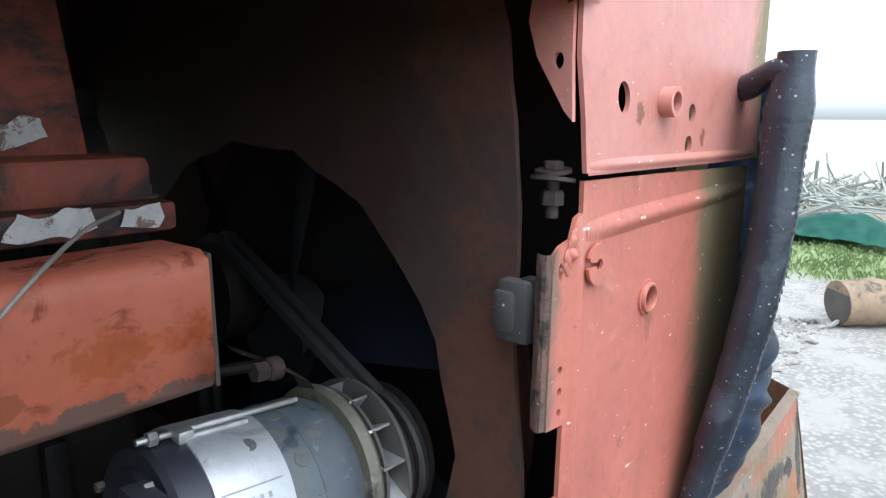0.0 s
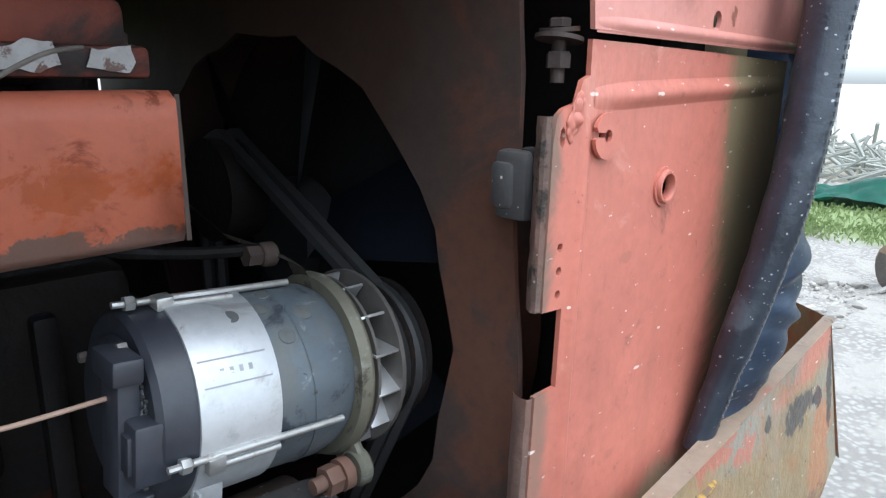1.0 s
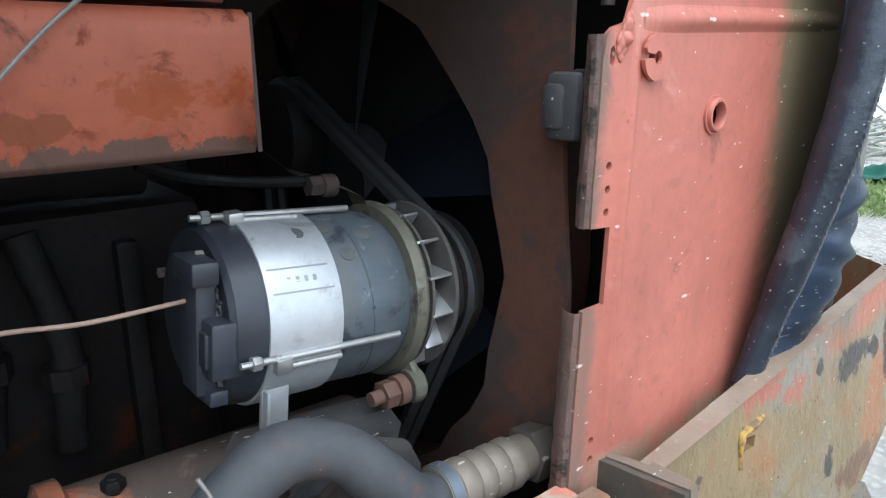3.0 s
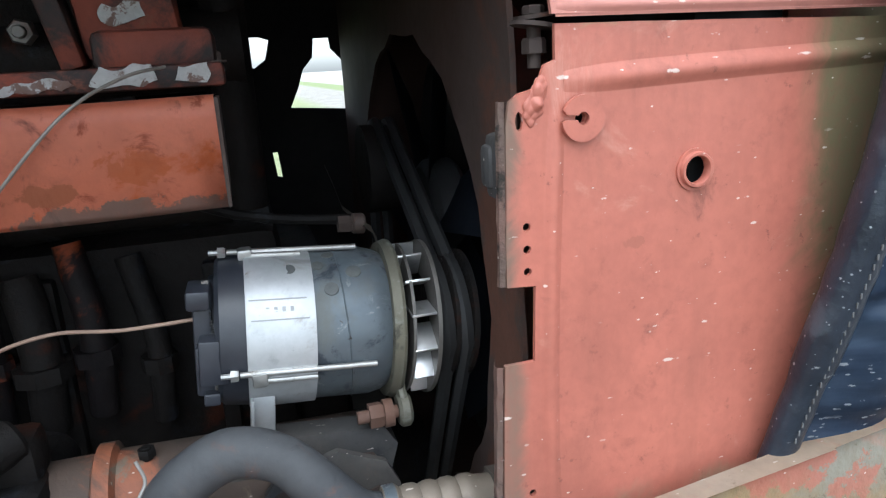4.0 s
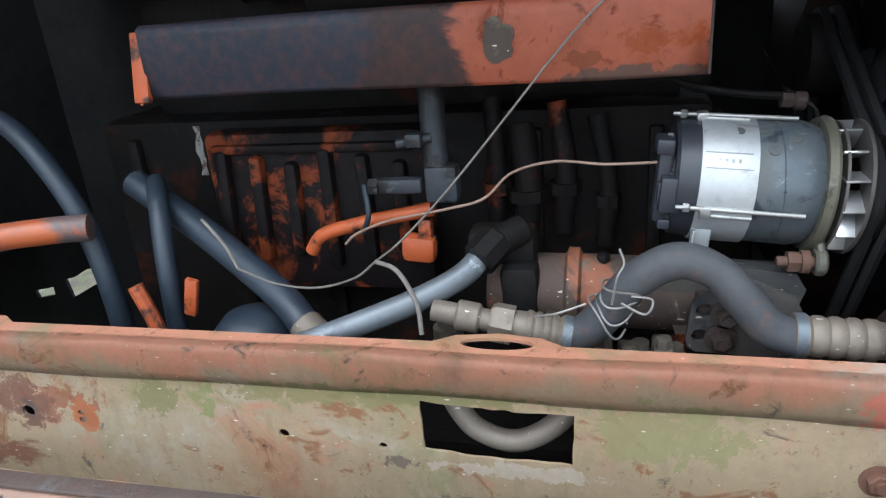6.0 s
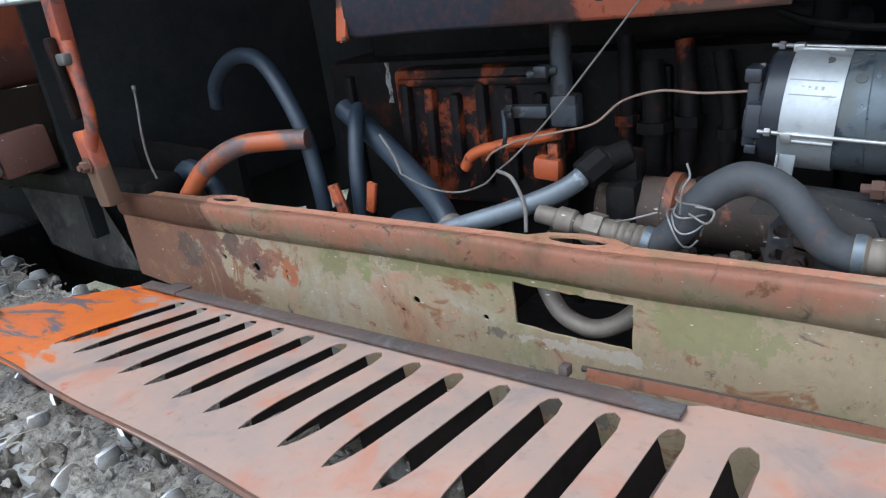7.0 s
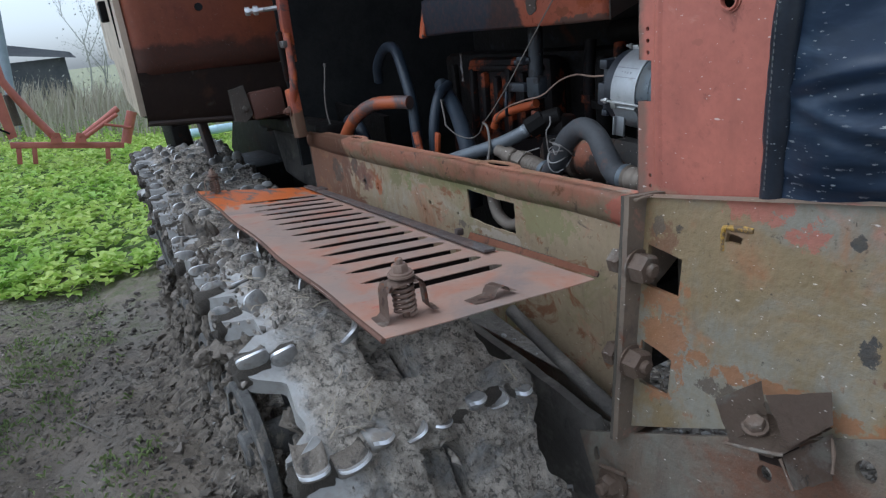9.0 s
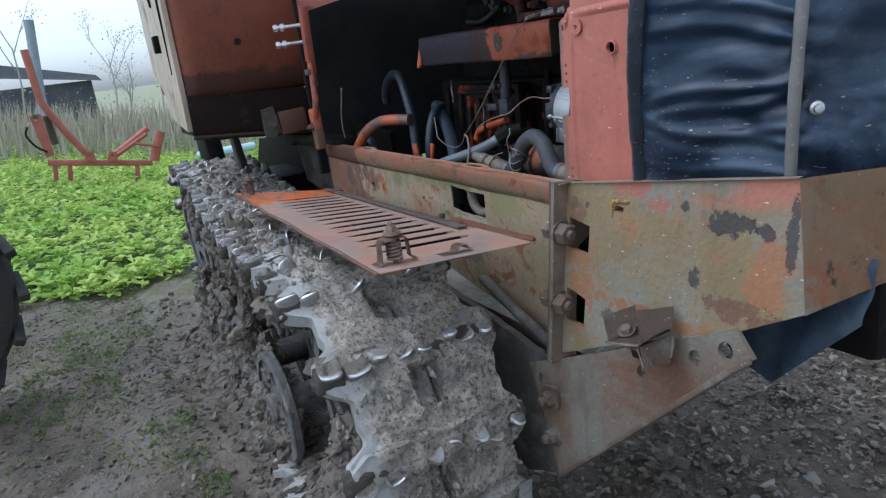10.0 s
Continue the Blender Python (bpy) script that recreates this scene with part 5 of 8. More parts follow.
def manifold_post():
    bm = BM()
    box(bm, (0.045, 0.24, 1.552), (0.2, 0.07, 0.02), bev=0.004)
    ob = part("manifold_flange", bm, sooty_red, tractor, "sooty red manifold flange with flaking white paint")
    bm = BM()
    box(bm, (0.09, 0.25, 1.575), (0.1, 0.05, 0.035), bev=0.008)
    part("flange_neck", bm, sooty_red, ob)
    bm = BM()
    box(bm, (0.06, 0.28, 1.69), (0.085, 0.05, 0.24), Matrix.Rotation(radians(-6), 3, 'Y'), 0.01)
    part("manifold_post", bm, sooty_red, ob)
    bm = BM()
    box(bm, (0.0, 0.27, 1.66), (0.02, 0.04, 0.2), Matrix.Rotation(radians(-12), 3, 'Y'), 0.004)
    cyl(bm, (0.005, 0.255, 1.65), (0.005, 0.244, 1.65), 0.01, 14, bev=0.002)
    part("post_rib", bm, sooty_red, ob)
    for k, (x, y, z, w, h) in enumerate(((0.066, 0.2035, 1.554, 0.024, 0.009), (0.12, 0.2035, 1.554, 0.015, 0.0085), (0.066, 0.2535, 1.607, 0.018, 0.009), (0.0, 0.2035, 1.549, 0.03, 0.004))):
        bm = BM()
        plate(bm, ragged([(x - w, z - h * 0.7), (x - w * 0.3, z - h), (x + w * 0.6, z - h * 0.8), (x + w, z - h * 0.3), (x + w * 0.9, z + h), (x, z + h * 0.8), (x - w * 0.8, z + h)], 0.003, 0.006, k * 3.0), [], -0.001, xz(y))
        part("paint_patch", bm, white_paint, ob)
    bm = BM()
    bolt(bm, (0.135, 0.24, 1.562), (0, 0, 1), 0.009, 0.008)
    part("flange_bolt", bm, rust_dark, ob)
    for x in (-0.033, -0.1):
        bm = BM()
        nut(bm, (x, 0.34, 1.6), (0, -1, 0), 0.0125, 0.014)
        cyl(bm, (x, 0.33, 1.6), (x, 0.318, 1.6), 0.006, 10, bev=0.001)
        part("head_nut", bm, old_steel, ob)
    # lever, fittings and pipes on the head
    bm = BM()
    tube(bm, [(-0.218, 0.31, 1.7), (-0.205, 0.31, 1.66), (-0.2, 0.312, 1.63)], 0.011, 10, 5)
    part("lever_rod", bm, old_steel, ob)
    bm = BM()
    tube(bm, [(-0.2, 0.315, 1.635), (-0.197, 0.316, 1.595), (-0.194, 0.32, 1.545)], 0.017, 10, 5, wobble=0.2)
    part("lever_arm", bm, sooty_red, ob)
    for x, z, r, mat in ((-0.246, 1.643, 0.014, old_steel), (-0.322, 1.615, 0.017, tap_metal), (-0.145, 1.586, 0.012, rust_iron), (-0.36, 1.62, 0.02, tap_metal), (-0.26, 1.585, 0.013, tap_metal)):
        bm = BM()
        cyl(bm, (x, 0.36, z), (x, 0.318, z), r, 14, bev=0.003)
        nut(bm, (x, 0.32, z), (0, -1, 0), r * 0.75, 0.014)
        part("head_fitting", bm, mat, ob)
    for pts, r in (([(-0.42, 0.33, 1.7), (-0.36, 0.32, 1.62), (-0.33, 0.32, 1.585)], 0.009), ([(-0.13, 0.33, 1.585), (-0.12, 0.32, 1.64), (-0.16, 0.32, 1.72)], 0.006), ([(-0.5, 0.32, 1.57), (-0.4, 0.315, 1.565), (-0.3, 0.32, 1.6)], 0.008)):
        bm = BM()
        tube(bm, pts, r, 10, 6)
        part("fuel_line", bm, tap_metal, ob)
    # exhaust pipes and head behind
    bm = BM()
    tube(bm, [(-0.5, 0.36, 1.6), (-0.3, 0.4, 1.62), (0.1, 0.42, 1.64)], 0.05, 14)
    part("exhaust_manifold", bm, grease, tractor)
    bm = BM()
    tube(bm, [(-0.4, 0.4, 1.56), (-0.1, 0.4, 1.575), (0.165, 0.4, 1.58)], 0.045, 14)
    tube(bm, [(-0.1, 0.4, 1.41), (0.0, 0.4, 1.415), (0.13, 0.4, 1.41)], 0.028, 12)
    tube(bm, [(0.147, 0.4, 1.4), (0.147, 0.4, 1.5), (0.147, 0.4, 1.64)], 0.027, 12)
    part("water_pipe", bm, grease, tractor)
    bm = BM()
    tube(bm, [(-0.35, 0.3, 1.75), (-0.28, 0.3, 1.66), (-0.2, 0.35, 1.6)], 0.03, 14)
    part("exhaust_branch", bm, sooty_red, tractor)


manifold_post()


def alternator():
    # axis along the tractor, nose slightly down
    o = Vector((0.095, 0.222, 1.318))
    ax = Vector((1, 0.0, -0.085)).normalized()
    at = lambda d, a=0, r=0: o + ax * d + r * Vector((0, -math.cos(radians(a)), math.sin(radians(a))))
    R = 0.0735
    bm = BM()
    lathe(bm, o, ax, [(0.095, 0.0), (0.095, R - 0.001), (0.15, R), (0.162, R - 0.003), (0.172, R - 0.008), (0.172, 0)], 48)
    tube(bm, [at(0.128, 0, R + 0.0003)] + [at(0.128, a, R + 0.0003) for a in range(12, 360, 12)] + [at(0.128, 0, R + 0.0003)], 0.0007, 5, 1)
    ob = part("alternator", bm, alloy_dark, tractor, "grey alternator with a bright steel band")
    bm = BM()
    lathe(bm, o, ax, [(0.038, 0.0), (0.038, R + 0.001), (0.04, R + 0.002), (0.098, R + 0.0016), (0.098, 0)], 48)
    part("stator_band", bm, alloy, ob, "bright steel band")
    bm = BM()
    lathe(bm, o, ax, [(0.012, 0.0), (0.012, R - 0.007), (0.016, R - 0.003), (0.038, R - 0.001), (0.038, 0)], 40)
    part("rear_cap", bm, plastic, ob)
    bm = BM()
    rot = Matrix.Rotation(radians(5), 3, 'Y')
    lathe(bm, o, ax, [(0.002, 0), (0.002, 0.03), (0.006, 0.052), (0.013, 0.054), (0.013, 0)], 36)
    part("rear_cover", bm, plastic, ob)
    bm = BM()
    box(bm, at(0.002, 8, 0.036), (0.016, 0.03, 0.098), rot, 0.003)
    box(bm, at(0.003, 52, 0.06), (0.02, 0.04, 0.018), rot, 0.003)
    box(bm, at(0.003, -52, 0.056), (0.014, 0.05, 0.012), rot, 0.002)
    part("regulator_box", bm, plastic, ob, "black plastic regulator cover")
    bm = BM()
    box(bm, at(0.009, -6, 0.058), (0.024, 0.022, 0.042), rot, 0.003)
    box(bm, at(-0.0035, -6, 0.0575), (0.004, 0.012, 0.026), rot, 0.001)
    part("terminal_cover", bm, plastic, ob)
    for a in (-38, 62, 160):
        bm = BM()
        nut(bm, at(0.012, a, R - 0.012), -ax, 0.0045, 0.006)
        part("cap_screw", bm, old_steel, ob)
    bm = BM()
    for a in (60, 75, 45):
        for k in range(5):
            cyl(bm, at(0.0105, a - 50 + 9 * k, R - 0.017 + (a - 60) * 0.0003), at(0.0125, a - 50 + 9 * k, R - 0.017 + (a - 60) * 0.0003), 0.0018, 6)
    part("cooling_holes", bm, blackish, ob)
    for a in (24, 38):
        bm = BM()
        box(bm, at(0.07, a, R + 0.0021), (0.05, 0.0012, 0.0006), Matrix.Rotation(radians(5), 3, 'Y') @ Matrix.Rotation(radians(90 - a), 3, 'X'))
        part("engraved_line", bm, band_mark, ob)
    for k in range(4):
        bm = BM()
        box(bm, at(0.06 + 0.007 * k, 31, R + 0.0017), (0.003, 0.0045, 0.0003), Matrix.Rotation(radians(5), 3, 'Y') @ Matrix.Rotation(radians(59), 3, 'X'))
        part("label_bar", bm, band_mark, ob)
    for d, a, r in ((0.083, 62, 0.0062), (0.109, 66, 0.006), (0.118, 44, 0.0068), (0.141, 58, 0.0075), (0.121, 80, 0.006)):
        bm = BM()
        lathe(bm, at(d, a, R + (0.0009 if d < 0.09 else -0.0006)), at(d, a, 1) - at(d, a, 0), [(0, 0), (0, r), (0.0009, r * 0.96), (0.0012, 0)], 14)
        part("grease_spot", bm, spot_grey, ob)
    # tie rods in their clips
    for a in (-12, 88, 190):
        bm = BM()
        cyl(bm, at(0.03, a, R + 0.003), at(0.15, a, R + 0.0035), 0.0028, 10)
        for da in (0, -7):
            cyl(bm, at(0.04, a + da, R + 0.002), at(0.096, a + da, R + 0.002), 0.0032, 10)
        box(bm, at(0.046, a - 4, R + 0.003), (0.013, 0.01, 0.014), Matrix.Rotation(radians(-a), 3, 'X'), 0.002)
        nut(bm, at(0.022, a, R + 0.003), ax, 0.0055, 0.007)
        cyl(bm, at(0.014, a, R + 0.003), at(0.023, a, R + 0.003), 0.0026, 8)
        part("tie_rod", bm, rod_zinc, ob)
    bm = BM()
    lathe(bm, o, ax, [(0.168, 0.03), (0.168, R + 0.004), (0.176, R + 0.007), (0.179, R + 0.006), (0.179, 0.03)], 48)
    foot = at(0.174, -52, R + 0.019)
    box(bm, at(0.174, -52, R + 0.004), (0.009, 0.036, 0.04), Matrix.Rotation(radians(-38), 3, 'X'), 0.004)
    cyl(bm, foot + Vector((-0.006, -0.004, 0)), foot + Vector((0.007, -0.004, 0)), 0.0165, 20, bev=0.003)
    part("end_bracket", bm, olive_alloy, ob, "dull olive end bracket")
    bm = BM()
    bent_plate(bm, [[(x, y - w, z), (x, y + w, z + 0.004)] for x, y, z, w in ((0.271, 0.235, 1.372, 0.016), (0.268, 0.245, 1.388, 0.014), (0.256, 0.28, 1.396, 0.008), (0.25, 0.33, 1.398, 0.004), (0.25, 0.4, 1.416, 0.003), (0.249, 0.46, 1.43, 0.003))], 0.003)
    part("adjusting_strap", bm, dusty_iron, ob)
    bm = BM()
    nut(bm, foot + Vector((-0.034, -0.005, 0)), (1, 0, 0), 0.0125, 0.014)
    cyl(bm, foot + Vector((-0.045, -0.005, 0)), foot + Vector((-0.006, -0.005, 0)), 0.0065, 10)
    ring(bm, foot + Vector((-0.02, -0.005, 0)), (1, 0, 0), 0.0135, 0.005, 0.009)
    part("foot_bolt", bm, rust_iron, ob)
    bm = BM()
    p = at(0.044, -40, R + 0.002)
    box(bm, p + Vector((0, 0, -0.014)), (0.022, 0.005, 0.04), Matrix.Rotation(radians(6), 3, 'Y'), 0.001)
    box(bm, p + Vector((-0.009, -0.004, -0.014)), (0.003, 0.012, 0.036), Matrix.Rotation(radians(6), 3, 'Y'), 0.001)
    part("ground_strap", bm, alloy, ob)
    # fan: back disc, front ring and vanes
    bm = BM()
    lathe(bm, o, ax, [(0.186, 0.02), (0.186, R + 0.002), (0.189, R + 0.002), (0.189, 0.02)], 40, closed=True)
    lathe(bm, o, ax, [(0.209, 0.045), (0.209, R + 0.005), (0.213, R + 0.005), (0.213, 0.045)], 40, closed=True)
    fan = part("alternator_fan", bm, old_steel, ob)
    for i in range(14):
        bm = BM()
        a = i * 360 / 14
        mid = at(0.199, a, R - 0.013)
        box(bm, mid, (0.024, 0.0025, 0.034), Matrix.Rotation(radians(90 - a + 28), 3, 'X'), 0.0005)
        part("fan_vane", bm, bright_metal, ob)
    bm = BM()
    lathe(bm, o, ax, [(0.213, 0), (0.213, 0.062), (0.218, 0.064), (0.222, 0.054), (0.226, 0.054), (0.231, 0.066), (0.235, 0.066), (0.240, 0.055), (0.244, 0.055), (0.249, 0.067), (0.254, 0.067), (0.254, 0)], 40)
    part("pulley", bm, grease, ob)
    # adjusting arm above
    bm = BM()
    tube(bm, [(0.1, 0.3, 1.425), (0.14, 0.3, 1.41), (0.2, 0.29, 1.4), (0.262, 0.27, 1.398)], 0.0055, 8)
    arm = part("adjusting_arm", bm, grease, tractor)
    bm = BM()
    cyl(bm, (0.25, 0.27, 1.394), (0.264, 0.27, 1.393), 0.011, 14, bev=0.002)
    nut(bm, (0.236, 0.27, 1.395), (1, 0, -0.08), 0.0095, 0.014)
    part("arm_bolt", bm, rust_dark, arm)
    # two V-belts round alternator, water pump and crankshaft pulleys
    for k, d in enumerate((0.224, 0.242)):
        c1, c2, c3 = at(d), Vector((at(d).x + 0.004, 0.47, 1.42)), Vector((at(d).x - 0.002, 0.42, 0.98))
        r1, r2, r3 = 0.062, 0.06, 0.09
        pts = [c1 + Vector((0, r1 * math.cos(radians(a)), r1 * math.sin(radians(a)))) for a in range(98, 200, 15)]
        pts += [c3 + Vector((0, r3 * math.cos(radians(a)), r3 * math.sin(radians(a)))) for a in range(205, 350, 18)]
        pts += [c2 + Vector((0, r2 * math.cos(radians(a)), r2 * math.sin(radians(a)))) for a in list(range(0, 100, 15))]
        bm = BM()
        tube(bm, pts + [pts[0]], 0.0075, 6, 3, smooth=False)
        part("drive_belt", bm, belt_rubber, tractor)
    bm = BM()
    cyl(bm, (0.30, 0.47, 1.42), (0.345, 0.47, 1.42), 0.058, 24)
    part("water_pump_pulley", bm, grease, tractor)
    bm = BM()
    cyl(bm, (0.29, 0.42, 0.98), (0.345, 0.42, 0.98), 0.088, 24)
    part("crank_pulley", bm, grease, tractor)


alternator()


def hoses():
    path = [(-0.012, 0.1, 1.152), (0.012, 0.098, 1.164), (0.038, 0.096, 1.194), (0.066, 0.096, 1.232), (0.108, 0.096, 1.256), (0.148, 0.092, 1.246), (0.178, 0.085, 1.216), (0.204, 0.08, 1.187), (0.232, 0.078, 1.176)]
    bm = BM()
    tube(bm, path, lambda k: 0.0212 - 0.0015 * math.exp(-((k - 0.62) / 0.1) ** 2), 24, 10, wobble=0.035)
    ob = part("coolant_hose", bm, rubber, tractor, "thick dusty grey rubber hose in an S-bend")
    for p, q, tail in (((0.228, 0.08, 1.179), (0.325, 0.078, 1.176), 1), ((-0.006, 0.098, 1.155), (-0.075, 0.097, 1.168), 0)):
        p, q = Vector(p), Vector(q)
        bm = BM()
        l = (q - p).length
        prof = [(0, 0), (0, 0.0235), (0.012, 0.024), (0.014, 0.022)]
        for i in range(4):
            d = 0.016 + i * (l - 0.03) / 4
            w = (l - 0.03) / 4
            prof += [(d, 0.0205), (d + w * 0.3, 0.0225), (d + w * 0.7, 0.0225), (d + w, 0.02)]
        prof += [(l, 0.019), (l, 0)]
        lathe(bm, p, q - p, prof, 22)
        f = part("hose_fitting", bm, fitting_metal, ob, "ribbed metal hose end")
        bm = BM()
        ring(bm, p + (q - p).normalized() * 0.001, q - p, 0.0245, 0.02, 0.01)
        part("ferrule", bm, alloy_dark, ob)
        bm = BM()
        nut(bm, q, q - p, 0.025, 0.028)
        if tail:
            cyl(bm, q + (q - p).normalized() * 0.03, q + (q - p).normalized() * 0.06, 0.02, 14)
            nut(bm, q + (q - p).normalized() * 0.06, q - p, 0.025, 0.02)
        else:
            cyl(bm, q, q + (q - p).normalized() * 0.1, 0.014, 14)
            cyl(bm, q + (q - p).normalized() * 0.04, q + (q - p).normalized() * 0.07, 0.019, 14, bev=0.003)
        part("union_nut", bm, dusty_iron if tail else fitting_metal, ob)
    for k in range(4):
        c, t0 = Vector((0.036 + 0.005 * k, 0.095, 1.19 + 0.009 * k)), 0.6 * k
        pts = []
        for i in range(14):
            a = t0 + i / 13 * 2 * math.pi * 0.97
            d = Vector((0.55, 0, 0.83))
            u = Vector((0.83, 0, -0.55))
            pts.append(c + 0.0255 * (math.cos(a) * u + math.sin(a) * Vector((0, 1, 0))) + d * 0.006 * math.sin(a * 2 + k) + Vector((0, 0, 0.012 * math.sin(a + k))))
        bm = BM()
        tube(bm, pts, 0.0014, 6, 3)
        part("binding_wire", bm, wire_steel, ob, "twisted binding wire round the hose")
    for pts in ([(0.012, 0.066, 1.215), (-0.02, 0.06, 1.205), (-0.045, 0.07, 1.195)], [(0.05, 0.07, 1.215), (0.075, 0.055, 1.21), (0.082, 0.06, 1.225), (0.06, 0.062, 1.228)],
                [(0.04, 0.066, 1.215), (0.045, 0.06, 1.25), (0.052, 0.065, 1.265), (0.047, 0.07, 1.28)]):
        bm = BM()
        tube(bm, pts, 0.0014, 6)
        part("wire_end", bm, wire_steel, ob)


hoses()


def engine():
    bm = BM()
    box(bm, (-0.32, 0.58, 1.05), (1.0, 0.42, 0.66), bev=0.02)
    ob = part("engine_block", bm, grease, tractor, "greasy engine block, coloured near-black for the bay's shade")
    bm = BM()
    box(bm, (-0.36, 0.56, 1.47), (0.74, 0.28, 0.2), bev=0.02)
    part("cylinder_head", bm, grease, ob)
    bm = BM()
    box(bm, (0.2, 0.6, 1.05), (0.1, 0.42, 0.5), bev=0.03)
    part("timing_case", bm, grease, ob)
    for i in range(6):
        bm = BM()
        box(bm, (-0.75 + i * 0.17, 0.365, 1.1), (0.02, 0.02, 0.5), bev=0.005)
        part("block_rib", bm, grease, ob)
    # ribbed orange side cover
    bm = BM()
    box(bm, (-0.4, 0.325, 1.24), (0.36, 0.05, 0.26), bev=0.015)
    box(bm, (-0.4, 0.298, 1.345), (0.32, 0.02, 0.014), bev=0.004)
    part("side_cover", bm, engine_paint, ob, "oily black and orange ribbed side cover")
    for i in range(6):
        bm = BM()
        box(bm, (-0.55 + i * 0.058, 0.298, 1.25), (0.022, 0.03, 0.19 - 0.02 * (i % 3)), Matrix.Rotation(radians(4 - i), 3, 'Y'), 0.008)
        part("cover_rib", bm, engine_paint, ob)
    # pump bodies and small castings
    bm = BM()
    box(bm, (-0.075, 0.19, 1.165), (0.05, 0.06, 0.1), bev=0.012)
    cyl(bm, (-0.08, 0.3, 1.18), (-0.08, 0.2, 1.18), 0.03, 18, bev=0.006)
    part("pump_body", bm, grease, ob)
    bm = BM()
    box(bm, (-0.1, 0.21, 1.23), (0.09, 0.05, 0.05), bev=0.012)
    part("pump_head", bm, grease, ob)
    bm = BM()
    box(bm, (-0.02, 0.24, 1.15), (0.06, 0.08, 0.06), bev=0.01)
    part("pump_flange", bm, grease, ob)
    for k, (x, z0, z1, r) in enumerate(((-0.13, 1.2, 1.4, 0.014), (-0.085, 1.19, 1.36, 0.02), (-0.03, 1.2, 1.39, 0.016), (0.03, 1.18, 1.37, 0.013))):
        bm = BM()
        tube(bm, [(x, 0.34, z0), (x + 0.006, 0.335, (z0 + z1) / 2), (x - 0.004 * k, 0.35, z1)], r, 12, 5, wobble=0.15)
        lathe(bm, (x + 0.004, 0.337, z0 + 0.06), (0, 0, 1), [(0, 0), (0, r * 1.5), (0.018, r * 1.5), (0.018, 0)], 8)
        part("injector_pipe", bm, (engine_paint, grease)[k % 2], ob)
    bm = BM()
    lathe(bm, (-0.12, 0.212, 1.168), (1, 0, -0.03), [(0, 0), (0, 0.04), (0.01, 0.046), (0.1, 0.047), (0.104, 0.056), (0.118, 0.056), (0.122, 0.048), (0.36, 0.048), (0.36, 0)], 28)
    part("support_tube", bm, tube_paint, ob, "dusty red-brown support tube")
    bm = BM()
    out = [(0.1, 1.19), (0.12, 1.222), (0.25, 1.21), (0.262, 1.19), (0.25, 1.15), (0.255, 1.12), (0.12, 1.12)]
    plate(bm, out, [], 0.03, xz(0.17))
    part("support_bracket", bm, plate_grime, ob, "dusty iron alternator support")
    bm = BM()
    cyl(bm, (0.03, 0.2, 1.2), (0.03, 0.2, 1.222), 0.005, 12, bev=0.001)
    nut(bm, (0.03, 0.2, 1.212), (0, 0, 1), 0.0085, 0.008)
    part("drain_plug", bm, grease, ob)
    bm = BM()
    m = Matrix.Translation((0.192, 0.133, 1.186)) @ Matrix.Rotation(radians(5), 4, 'Y') @ XZ
    out = [(-0.061, -0.054), (-0.057, -0.063), (-0.048, -0.068), (0.05, -0.064), (0.06, -0.06), (0.066, -0.05), (0.064, -0.01), (0.05, 0.014), (0.005, 0.03), (-0.035, 0.016), (-0.052, 0.006), (-0.06, -0.006)]
    plate(bm, out, [oval((-0.044, -0.012), 0.011, 0.009, 14, 0.3), oval((-0.046, -0.046), 0.01, 0.009, 14, 0.6), oval((0.018, -0.038), 0.009, 0.008, 14)], 0.008, m)
    part("mounting_plate", bm, plate_grime, ob, "iron mounting plate with slots")
    bm = BM()
    box(bm, (0.188, 0.157, 1.16), (0.1, 0.02, 0.06), bev=0.004)
    part("plate_spacer", bm, rust_dark, ob)
    bm = BM()
    box(bm, (0.175, 0.17, 1.075), (0.13, 0.05, 0.1), bev=0.012)
    cyl(bm, (0.14, 0.14, 1.04), (0.14, 0.14, 1.1), 0.016, 12, bev=0.003)
    cyl(bm, (0.2, 0.138, 1.05), (0.2, 0.138, 1.11), 0.013, 12, bev=0.003)
    part("pump_casting", bm, engine_paint, ob)
    for u, v in ((-0.02, -0.014), (-0.022, -0.046), (0.046, -0.028)):
        bm = BM()
        bolt(bm, m @ Vector((u, v, 0)), (0, -1, 0), 0.013, 0.012)
        part("plate_bolt", bm, rust_dark, ob)
    for i, x in enumerate((0.0, 0.03, 0.06, 0.1)):
        bm = BM()
        box(bm, (x, 0.12, 1.10 + 0.01 * (i % 2)), (0.024, 0.05, 0.06), bev=0.005)
        nut(bm, (x, 0.11, 1.13 + 0.01 * (i % 2)), (0, 0, 1), 0.01, 0.012)
        part("valve", bm, flange_dark, ob)
    # fuel tap and lever
    bm = BM()
    tube(bm, [(-0.19, 0.24, 1.45), (-0.19, 0.235, 1.38), (-0.188, 0.23, 1.33)], 0.017, 12)
    box(bm, (-0.18, 0.225, 1.31), (0.045, 0.03, 0.05), bev=0.006)
    cyl(bm, (-0.19, 0.22, 1.372), (-0.235, 0.21, 1.367), 0.007, 10)
    box(bm, (-0.21, 0.21, 1.372), (0.022, 0.02, 0.018), bev=0.003)
    box(bm, (-0.24, 0.215, 1.31), (0.07, 0.02, 0.02), bev=0.004)
    nut(bm, (-0.265, 0.21, 1.31), (-1, 0, 0), 0.012, 0.014)
    part("fuel_tap", bm, tap_metal, ob)
    bm = BM()
